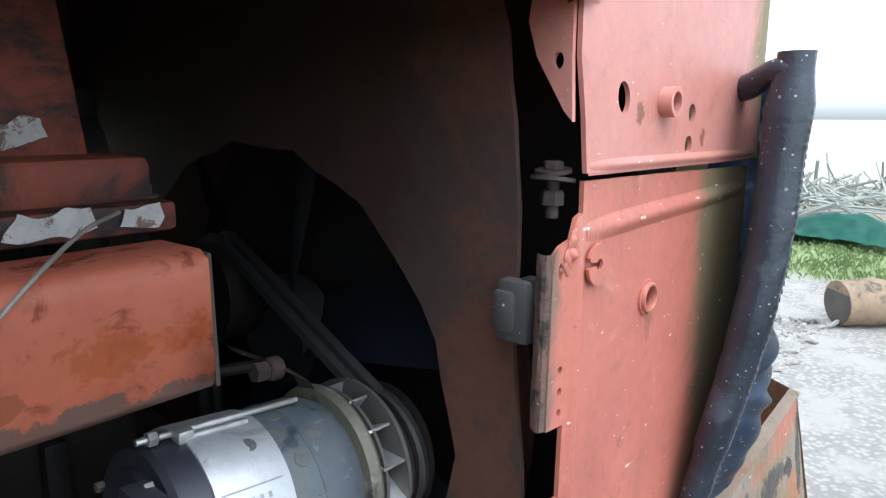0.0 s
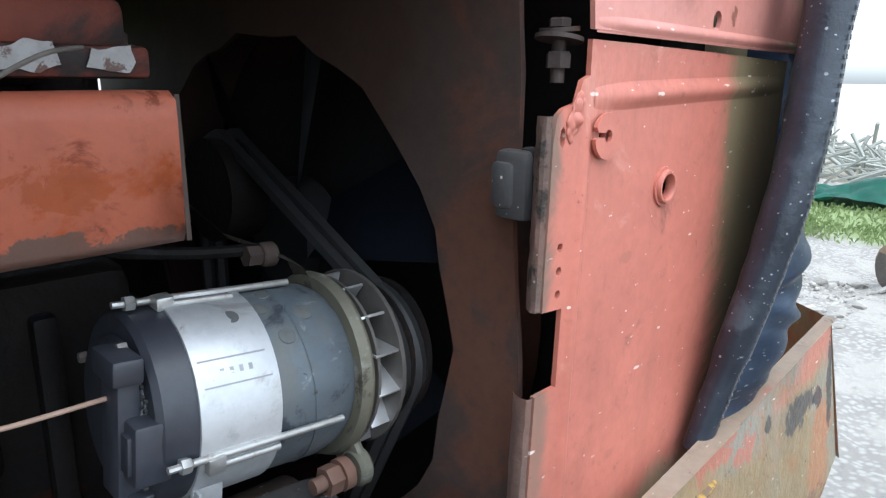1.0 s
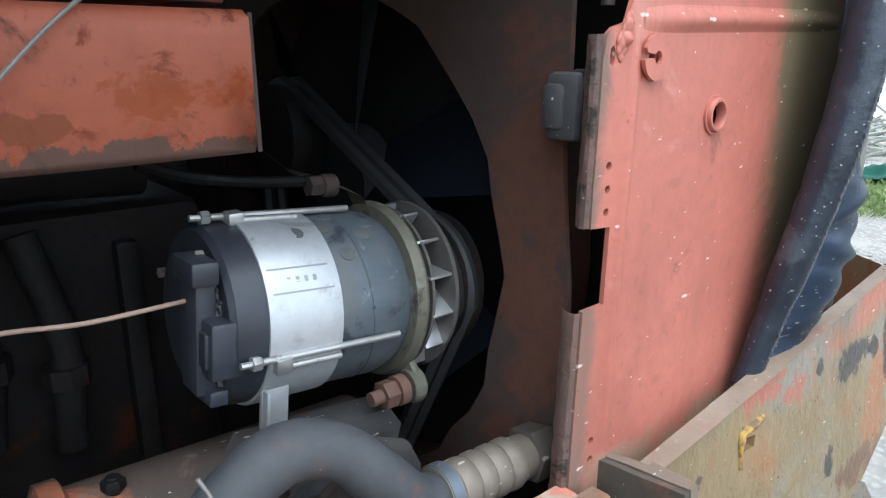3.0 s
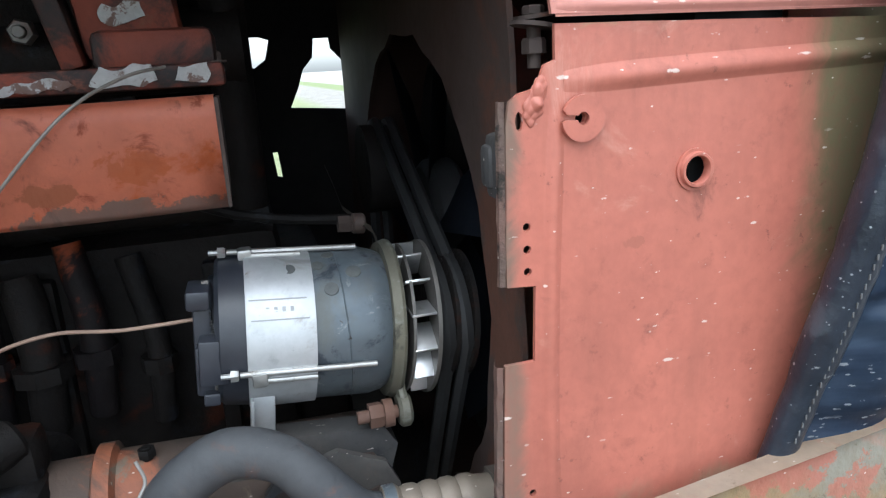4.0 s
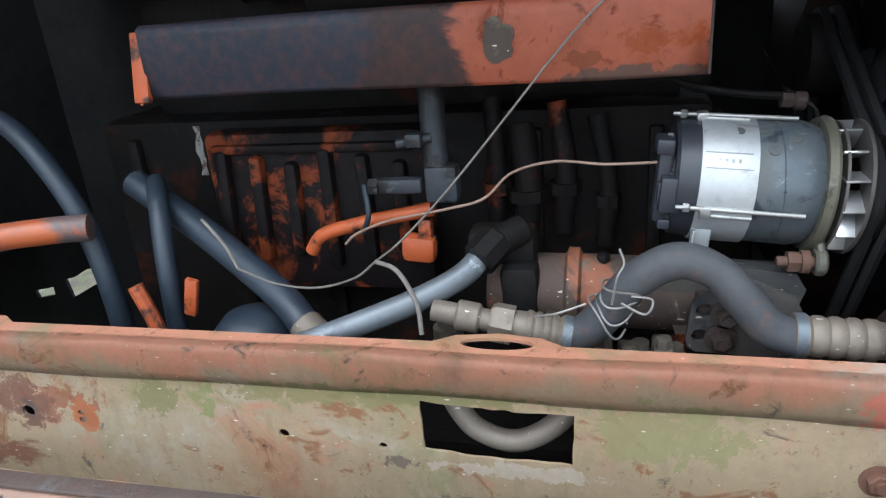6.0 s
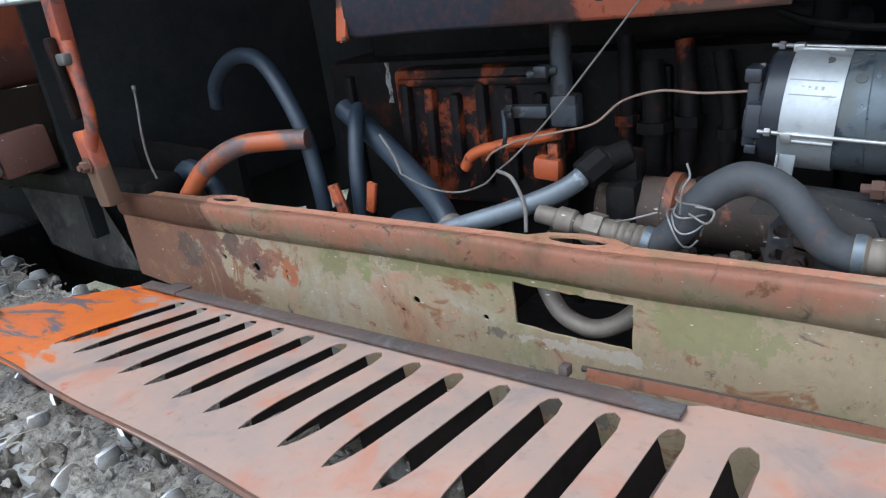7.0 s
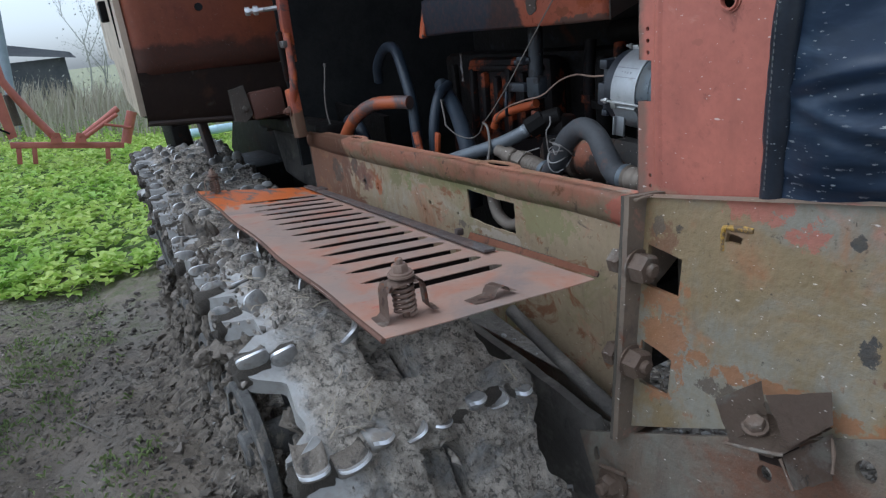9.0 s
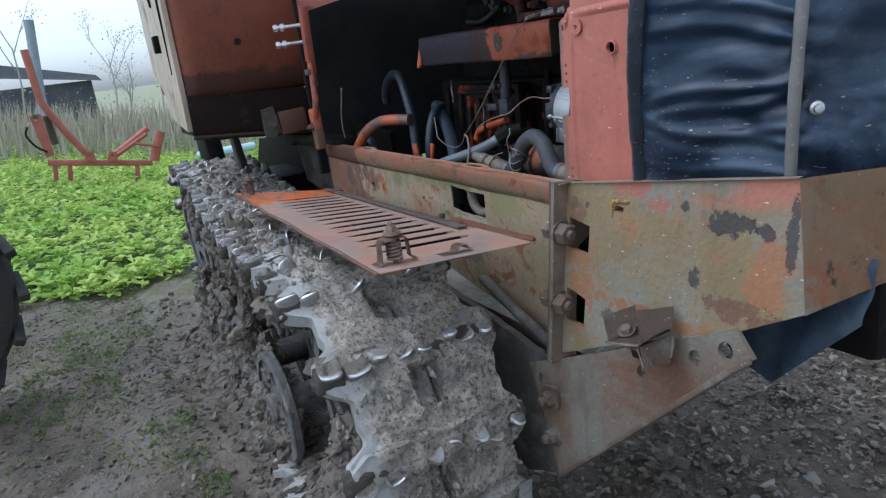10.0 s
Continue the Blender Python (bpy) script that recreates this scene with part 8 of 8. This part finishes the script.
def scatter(name, mat, n, region, size, label, category, seed, keep=None, flat=0.6, sub=1, law=8):
    random.seed(seed)
    rng = np.random.default_rng(seed)
    tv, tf = stone_template(sub)
    verts, faces, k = [], [], 0
    for i in range(n):
        x, y = random.uniform(*region[0]), random.uniform(*region[1])
        if keep and not keep(x, y):
            continue
        r = size[0] + (size[1] - size[0]) * random.random() ** law
        m = np.array((Euler((random.uniform(-0.5, 0.5), random.uniform(-0.5, 0.5), random.uniform(0, 6))).to_matrix() @ Matrix.Diagonal((r * random.uniform(0.7, 2.0), r, r * flat))))
        v = (tv * (1 + rng.uniform(-0.42, 0.42, (len(tv), 1)))) @ m.T + np.array((x, y, bed(x, y) + r * 0.2))
        verts.append(v)
        faces.append(tf + k * len(tv))
        k += 1
    me = bpy.data.meshes.new(name)
    me.from_pydata(np.concatenate(verts).tolist(), [], np.concatenate(faces).tolist())
    me.materials.append(mat)
    tagged(new(name, me), label, category, kind="stuff")


scatter("gravel", stone_mat, 6500, ((0.9, 6.0), (0.9, 3.8)), (0.008, 0.045), "pale grey broken gravel and rubble", "gravel", 31)
scatter("gravel_under_tractor", stone_mat, 2600, ((-1.5, 1.4), (0.2, 3.0)), (0.004, 0.022), "grey gravel below the tractor's nose", "gravel", 32)
scatter("mud_clods", clod_mat, 11000, ((-3.6, 0.9), (-1.5, -0.42)), (0.002, 0.016), "dark crumbly mud clods beside the track", "mud", 33,
        lambda x, y: random.random() < 0.9 - (abs(y + 0.6) / 0.36) + 0.5 * noise.noise((x * 5, y * 5, 0)), 0.9, 2)
scatter("yard_crumbs", clod_mat, 26000, ((-4.5, 1.2), (-2.2, -0.7)), (0.002, 0.013), "small crumbs of soil and stone", "soil", 34)
scatter("yard_pebbles", litter_mat, 5000, ((-4.5, 1.2), (-2.4, -0.7)), (0.002, 0.014), "small grey pebbles trodden into the yard soil", "pebbles", 37)
scatter("litter_gravel", litter_mat, 30000, ((-0.9, 2.2), (0.0, 2.5)), (0.003, 0.015), "dark coarse gravel and leaf litter below the bumper", "gravel", 35,
        lambda x, y: random.random() < 1.0 + 0.9 * noise.noise((x * 3, y * 3, 6)), 0.5, 1, 4)
scatter("pale_chips", stone_mat, 1500, ((-0.6, 3.0), (0.0, 2.9)), (0.002, 0.013), "pale stone chips among the dark litter", "gravel", 38, None, 0.5, 1, 5)


def dead_leaves():
    random.seed(39)
    bm = BM()
    for i in range(5200):
        x, y = random.uniform(-0.7, 2.2), random.uniform(0.0, 2.6)
        if noise.noise((x * 2.5, y * 2.5, 8)) < -0.15:
            continue
        l, w, a = random.uniform(0.008, 0.026), random.uniform(0.004, 0.012), random.uniform(0, 6.3)
        d, s = Vector((math.cos(a), math.sin(a), random.uniform(-0.5, 0.5))) * l, Vector((-math.sin(a), math.cos(a), random.uniform(-0.6, 0.6))) * w
        c = Vector((x, y, bed(x, y) + random.uniform(0.008, 0.022)))
        up = Vector((0, 0, random.uniform(0.001, 0.008)))
        v = [bm.verts.new(p) for p in (c - d, c + s + up, c + d, c - s + up, c - up)]
        for j, k in ((0, 1), (1, 2), (2, 3), (3, 0)):
            bm.faces.new((v[j], v[k], v[4]))
    tagged(part("dead_leaves", bm, leaf_litter, None, smooth=False), "crumpled brown dead leaves and straw below the bumper", "leaf litter", kind="stuff")
    bm = BM()
    for v in bmesh.ops.create_icosphere(bm, subdivisions=4, radius=1.0)["verts"]:
        d = v.co.copy()
        v.co = Vector((0.02 + 0.09 * d.x, 0.6 + 0.065 * d.y, 0.02 + 0.045 * d.z)) + d * 0.035 * noise.fractal(d * 2.5, 0.8, 2.1, 4)
    tagged(part("rock", bm, litter_mat), "brown-grey rough stone lying below the bracket", "stone")


leaf_litter = island_material("dead_leaf_litter", (0.12, 0.09, 0.062), (0.62, 0.53, 0.42))
dead_leaves()


def twigs():
    random.seed(36)
    for i in range(14):
        x, y, a, l = random.uniform(-3.4, 0.4), random.uniform(-1.9, -0.9), random.uniform(0, 3.1), random.uniform(0.1, 0.35)
        bm = BM()
        d = Vector((math.cos(a), math.sin(a), 0)) * l / 2
        c = Vector((x, y, bed(x, y) + 0.012))
        tube(bm, [c - d, c + Vector((random.uniform(-0.02, 0.02), random.uniform(-0.02, 0.02), 0.006)), c + d], lambda k: 0.004 * (1.2 - k * 0.6), 6, 4)
        tagged(part("twig", bm, twig), "thin dry grey twig lying on the soil", "twig", "twigs on the yard")


twigs()


def harrow():
    top = thing("trailed_harrow", (-9.5, -0.4, 0.12), "red tubular trailed harrow frame standing in weeds", "harrow")
    tilt = Matrix.Translation((-9.5, -0.52, 0.02)) @ Matrix.Rotation(radians(-10.5), 4, 'X') @ Matrix.Translation((9.5, 0.4, 0.0))
    def rod(name, pts, r):
        bm = BM()
        tube(bm, [tilt @ Vector(p) for p in pts], r * 1.35, 10, 3, smooth=False)
        return part(name, bm, harrow_red, top)
    def beam(name, c, s):
        bm = BM()
        box(bm, tilt @ Vector(c), s, Matrix.Rotation(radians(-10.5), 3, 'X'), 0.006)
        return part(name, bm, harrow_red, top)
    beam("cross_beam", (-9.5, -0.41, 0.47), (0.09, 1.36, 0.08))
    for y in (-1.0, -0.82, 0.06):
        beam("tine_holder", (-9.5, y, 0.33), (0.06, 0.06, 0.22))
    for y in (-0.56, -0.27):
        beam("lug_plate", (-9.46, y, 0.56), (0.05, 0.07, 0.12))
    rod("drawbar", [(-9.5, -0.58, 0.58), (-9.5, -0.78, 0.82), (-9.5, -1.0, 1.12), (-9.5, -1.12, 1.3), (-9.5, -1.22, 1.75), (-9.5, -1.27, 1.98)], 0.038)
    rod("brace", [(-9.5, -0.27, 0.56), (-9.5, 0.05, 0.83), (-9.5, 0.22, 0.98)], 0.034)
    rod("stay", [(-9.45, -0.24, 0.56), (-9.45, 0.2, 0.9)], 0.022)
    rod("stay", [(-9.42, 0.03, 0.76), (-9.42, 0.36, 0.72)], 0.014)
    rod("upright", [(-9.5, 0.3, 0.5), (-9.5, 0.33, 0.66), (-9.5, 0.4, 0.94)], 0.05)
    for y in (-0.56, -0.27):
        bm = BM()
        plate(bm, [(y - 0.075, 0.5), (y + 0.075, 0.5), (y + 0.045, 0.64), (y - 0.045, 0.64)], [oval((y, 0.585), 0.018, 0.018, 10)], 0.03, tilt @ yz(-9.44))
        part("joint_plate", bm, harrow_red, top)
    bm = BM()
    plate(bm, [(-1.27, 1.1), (-1.13, 1.14), (-1.0, 0.58), (-1.1, 0.54)], [oval((-1.2, 1.06), 0.02, 0.02, 10)], 0.05, tilt @ yz(-9.52))
    part("side_plate", bm, harrow_red, top)
    bm = BM()
    cyl(bm, tilt @ Vector((-9.6, -1.07, 1.12)), tilt @ Vector((-9.6, -0.98, 0.72)), 0.05, 16, bev=0.01)
    part("ram", bm, dusty_iron, top, "dark grey hydraulic ram")
    bm = BM()
    nut(bm, tilt @ Vector((-9.44, -1.2, 1.1)), (1, 0, 0), 0.04, 0.05)
    part("pin", bm, dusty_iron, top)
    bm = BM()
    tube(bm, [tilt @ Vector(v) for v in ((-9.46, -1.3, 0.96), (-9.46, -1.32, 0.84), (-9.46, -1.22, 0.7), (-9.46, -1.08, 0.62))], 0.014, 8)
    part("hydraulic_line", bm, grease, top)


harrow()


def barrel():
    c = Vector((-12.0, 1.85, 0.09))
    top = thing("plastic_drum", (-12.0, 1.85, 0.0), "pale cyan plastic drum lying in the weeds", "drum")
    bm = BM()
    lathe(bm, c - Vector((0, 0.55, 0)), (0, 1, 0), [(0, 0), (0, 0.06), (0.03, 0.075), (0.3, 0.08), (0.31, 0.086), (0.34, 0.086), (0.35, 0.08), (0.75, 0.08), (0.76, 0.086), (0.79, 0.086), (0.8, 0.08), (1.07, 0.075), (1.1, 0.06), (1.1, 0)], 32)
    part("body", bm, barrel_blue, top)
    bm = BM()
    cyl(bm, c + Vector((0.01, -0.54, 0.02)), c + Vector((0.01, -0.57, 0.02)), 0.02, 14, bev=0.005)
    part("bung", bm, barrel_blue, top)


barrel_blue = worn("pale_blue_plastic", (0.5, 0.66, 0.72), (0.42, 0.58, 0.66), 0.4, scale=3, bump=0.05)
barrel()


def spare_wheel():
    c, ax = Vector((-2.3, -1.92, 0.68)), Vector((1, 0.25, 0.0)).normalized()
    top = thing("tractor_wheel", (-2.3, -1.92, 0.0), "big black lugged tractor wheel at the yard's edge", "wheel")
    bm = BM()
    lathe(bm, c - ax * 0.18, ax, [(0, 0.36), (-0.01, 0.46), (0.02, 0.6), (0.09, 0.64), (0.27, 0.64), (0.34, 0.6), (0.37, 0.46), (0.36, 0.36)], 48, closed=True)
    ty = part("tyre", bm, tyre_rubber, top)
    u, w = ax.orthogonal().normalized(), None
    w = ax.cross(u)
    for i in range(36):
        a = 2 * math.pi * i / 36
        bm = BM()
        d = math.cos(a) * u + math.sin(a) * w
        t = ax.cross(d)
        s = 1 if i % 2 else -1
        rot = Matrix((t, ax, d)).transposed() @ Matrix.Rotation(radians(28 * s), 3, 'Z')
        box(bm, c + d * 0.645 + ax * 0.09 * s, (0.045, 0.2, 0.05), rot, 0.008)
        part("tread_lug", bm, tyre_rubber, ty)
    bm = BM()
    lathe(bm, c - ax * 0.1, ax, [(0, 0), (0, 0.16), (0.04, 0.2), (0.02, 0.34), (0.0, 0.37), (0.2, 0.37), (0.2, 0)], 36)
    part("rim", bm, dusty_iron, top, "dull grey steel rim")


spare_wheel()


def front_yard():
    # felled logs
    for p, q, r in (((5.92, 0.91, 0.17), (7.1, -0.3, 0.18), 0.185), ((6.6, 0.7, 0.13), (7.9, -0.4, 0.14), 0.12)):
        top = thing("log", ((p[0] + q[0]) / 2, (p[1] + q[1]) / 2, 0.0), "cut log lying on the bare pale yard", "log", "logs in the yard")
        bm = BM()
        p, q = Vector(p), Vector(q)
        d = (q - p) / 6
        tube(bm, [p + d * i + Vector((0, 0, 0.01 * math.sin(i * 2))) for i in range(7)], r, 16, 2, wobble=0.15)
        part("trunk", bm, wood_bark, top)
        bm = BM()
        lathe(bm, p - (q - p).normalized() * 0.004, q - p, [(0, 0), (0, r * 0.92), (0.01, r * 0.92)], 16)
        part("sawn_end", bm, dusty_iron, top, "weathered grey sawn end")
    # tarpaulin over a low heap
    bm = BM()
    rows = []
    for i in range(26):
        x = 9.5 + 0.06 * i
        row = []
        for j in range(40):
            y = 1.05 + 0.05 * j
            h = 0.3 * math.exp(-((y - 1.75) / 0.7) ** 2) * math.exp(-((x - 10.2) / 0.5) ** 2) + 0.07 * noise.noise((x * 2, y * 2, 0)) + 0.05 * noise.noise((x * 6, y * 6, 3))
            row.append(bm.verts.new((x, y, terrain(x, y) + max(0.02, h + 0.1))))
        rows.append(row)
    fs = [bm.faces.new((a[j], c[j], c[j + 1], a[j + 1])) for a, c in zip(rows, rows[1:]) for j in range(39)]
    bmesh.ops.solidify(bm, geom=fs, thickness=0.01)
    tagged(part("tarpaulin", bm, tarp), "crumpled green tarpaulin spread over a low heap", "tarpaulin")
    # heap of pale brushwood
    random.seed(41)
    bm = BM()
    for i in range(900):
        x, y = random.uniform(11.5, 15.5), random.uniform(-4, 9)
        h = random.uniform(0.0, 1.0) * (0.4 + 0.15 * noise.noise((y * 0.5, 0, 0)))
        d = Vector((random.uniform(-0.4, 0.4), random.uniform(-1, 1), random.uniform(-0.35, 0.45))).normalized()
        l = random.uniform(0.5, 1.8)
        c = Vector((x, y, terrain(x, y) + h))
        tube(bm, [c - d * l / 2, c + Vector((0, 0, random.uniform(-0.08, 0.08))), c + d * l / 2], random.uniform(0.012, 0.035), 5, 2)
    tagged(part("brushwood_heap", bm, twig_far), "heap of pale dry cut branches at the yard's edge", "brushwood", kind="stuff")
    bm = BM()
    rows = [[bm.verts.new((11.8 + 0.35 * i, -7 + 0.8 * j, terrain(15, 0) - 0.1 + (0.32 + 0.15 * noise.noise((i * 0.7, j * 0.5, 2))) * math.sin(min(1, i / 7) * math.pi / 2 + 0.05))) for j in range(22)] for i in range(12)]
    for a, c in zip(rows, rows[1:]):
        for j in range(21):
            bm.faces.new((a[j], c[j], c[j + 1], a[j + 1]))
    tagged(part("earth_bank", bm, dry_mat), "pale earth bank below the brushwood", "bank", kind="structure")


front_yard()


def far_field():
    random.seed(51)
    bm = BM()
    for i in range(5200):
        x, y = random.uniform(-26, -13.5), random.uniform(-9, 9)
        b = Vector((x, y, terrain(x, y)))
        h = random.uniform(0.4, 1.3)
        lean = Vector((random.uniform(-0.2, 0.2), random.uniform(-0.2, 0.2) + 0.12, 0)) * h
        s = Vector((0, 0.006 + 0.012 * random.random(), 0))
        t = b + Vector((0, 0, h)) + lean
        m = b + Vector((0, 0, h * 0.55)) + lean * 0.3
        vs = [bm.verts.new(v) for v in (b - s, b + s, m + s, t, m - s)]
        bm.faces.new(vs)
    tagged(part("dry_reeds", bm, dry_mat, None, smooth=False), "tall pale dry reeds and grass behind the weeds", "reeds", kind="stuff")
    # green undergrowth between the weeds and the reeds
    bm = BM()
    for k in range(170):
        c = Vector((random.uniform(-17.5, -12.5), random.uniform(-5, 6), 0))
        c.z = terrain(c.x, c.y)
        if noise.noise((c.x * 0.5, c.y * 0.7, 5)) < -0.1:
            continue
        tall = random.uniform(0.15, 0.5)
        for i in range(60):
            p = c + Vector((random.gauss(0, 0.2), random.gauss(0, 0.28), tall * random.random()))
            d1, d2 = (Vector((random.uniform(-1, 1), random.uniform(-1, 1), random.uniform(-0.6, 1))) * random.uniform(0.03, 0.07) for q in range(2))
            bm.faces.new([bm.verts.new(v) for v in (p, p + d1, p + d1 + d2, p + d2)])
    tagged(part("undergrowth", bm, under_mat, None, smooth=False), "dull green undergrowth among the dry reeds", "undergrowth", kind="stuff")
    # low bushes along the far edge
    bm = BM()
    for k in range(60):
        c = Vector((random.uniform(-34, -26), random.uniform(-14, 14), 0))
        c.z = terrain(c.x, c.y) + random.uniform(0.3, 0.9)
        for i in range(60):
            p = c + Vector((random.gauss(0, 0.5), random.gauss(0, 0.9), random.gauss(0, 0.45)))
            s = random.uniform(0.04, 0.1)
            d1, d2 = Vector((random.uniform(-1, 1), random.uniform(-1, 1), random.uniform(-1, 1))) * s, Vector((random.uniform(-1, 1), random.uniform(-1, 1), random.uniform(-1, 1))) * s
            bm.faces.new([bm.verts.new(v) for v in (p, p + d1, p + d2)])
    tagged(part("far_bushes", bm, twig_far, None, smooth=False), "sparse grey-green bushes along the far field edge", "bushes", kind="stuff")


far_field()


def tree(x, y, h, seed):
    random.seed(seed)
    top = thing("tree", (x, y, terrain(x, y)), "thin young tree with sparse spring leaves", "tree", "trees on the far edge")
    bm = BM()
    base = Vector((x, y, terrain(x, y)))
    tips = []
    def limb(p, d, l, r, depth):
        q = p + d * l
        tube(bm, [p, (p + q) / 2 + Vector((random.uniform(-0.05, 0.05), random.uniform(-0.05, 0.05), 0)) * l, q], lambda k: r * (1 - 0.5 * k), 6, 2)
        tips.append(q)
        if depth:
            for i in range(3):
                nd = (d + Vector((random.uniform(-0.8, 0.8), random.uniform(-0.8, 0.8), random.uniform(-0.1, 0.5)))).normalized()
                limb(p.lerp(q, random.uniform(0.5, 1.0)), nd, l * random.uniform(0.45, 0.65), r * 0.5, depth - 1)
    limb(base, Vector((0, 0.1, 1)).normalized(), h * 0.55, 0.05, 3)
    part("trunk", bm, twig_far, top)
    bm = BM()
    for t in tips:
        for i in range(9):
            p = t + Vector((random.gauss(0, 0.18), random.gauss(0, 0.18), random.gauss(0, 0.18)))
            s = 0.05
            bm.faces.new([bm.verts.new(p + Vector((random.uniform(-s, s), random.uniform(-s, s), random.uniform(-s, s)))) for _ in range(3)])
    part("crown", bm, twig_far, top, smooth=False)


for x, y, h, s in ((-33, -1.9, 6.0, 1), (-36, 1.9, 5.6, 2), (-38, 4.4, 5.2, 3), (-31, 2.2, 3.4, 4), (-34, -6.5, 5.0, 5)):
    tree(x, y, h, s)


def shed():
    top = thing("far_shed", (-42, -0.5, 0), "long low dark-roofed shed behind the field", "shed")
    z = terrain(-42, 0)
    bm = BM()
    box(bm, (-42, -1.0, z + 1.0), (3.0, 5.0, 2.0), bev=0.02)
    part("wall", bm, shed_grey, top)
    bm = BM()
    a = [Vector(v) for v in ((-40, -3.6, z + 2.7), (-40, 2.0, z + 1.9), (-44, 2.0, z + 2.3), (-44, -3.6, z + 3.6))]
    f = bm.faces.new([bm.verts.new(v) for v in a])
    bmesh.ops.solidify(bm, geom=[f], thickness=0.25)
    part("roof", bm, shed_grey, top)
    # leaning grey pole
    bm = BM()
    tube(bm, [(-16.2, -1.1, 0.3), (-16.2, -1.0, 1.4), (-16.2, -0.82, 3.1)], 0.1, 10, 3, wobble=0.05)
    tagged(part("wooden_pole", bm, pole_mat), "weathered blue-grey wooden pole in the reeds", "pole")


pole_mat = worn("blue_grey_pole", (0.3, 0.34, 0.4), (0.24, 0.28, 0.33), 0.85, bump=0.3)
shed()
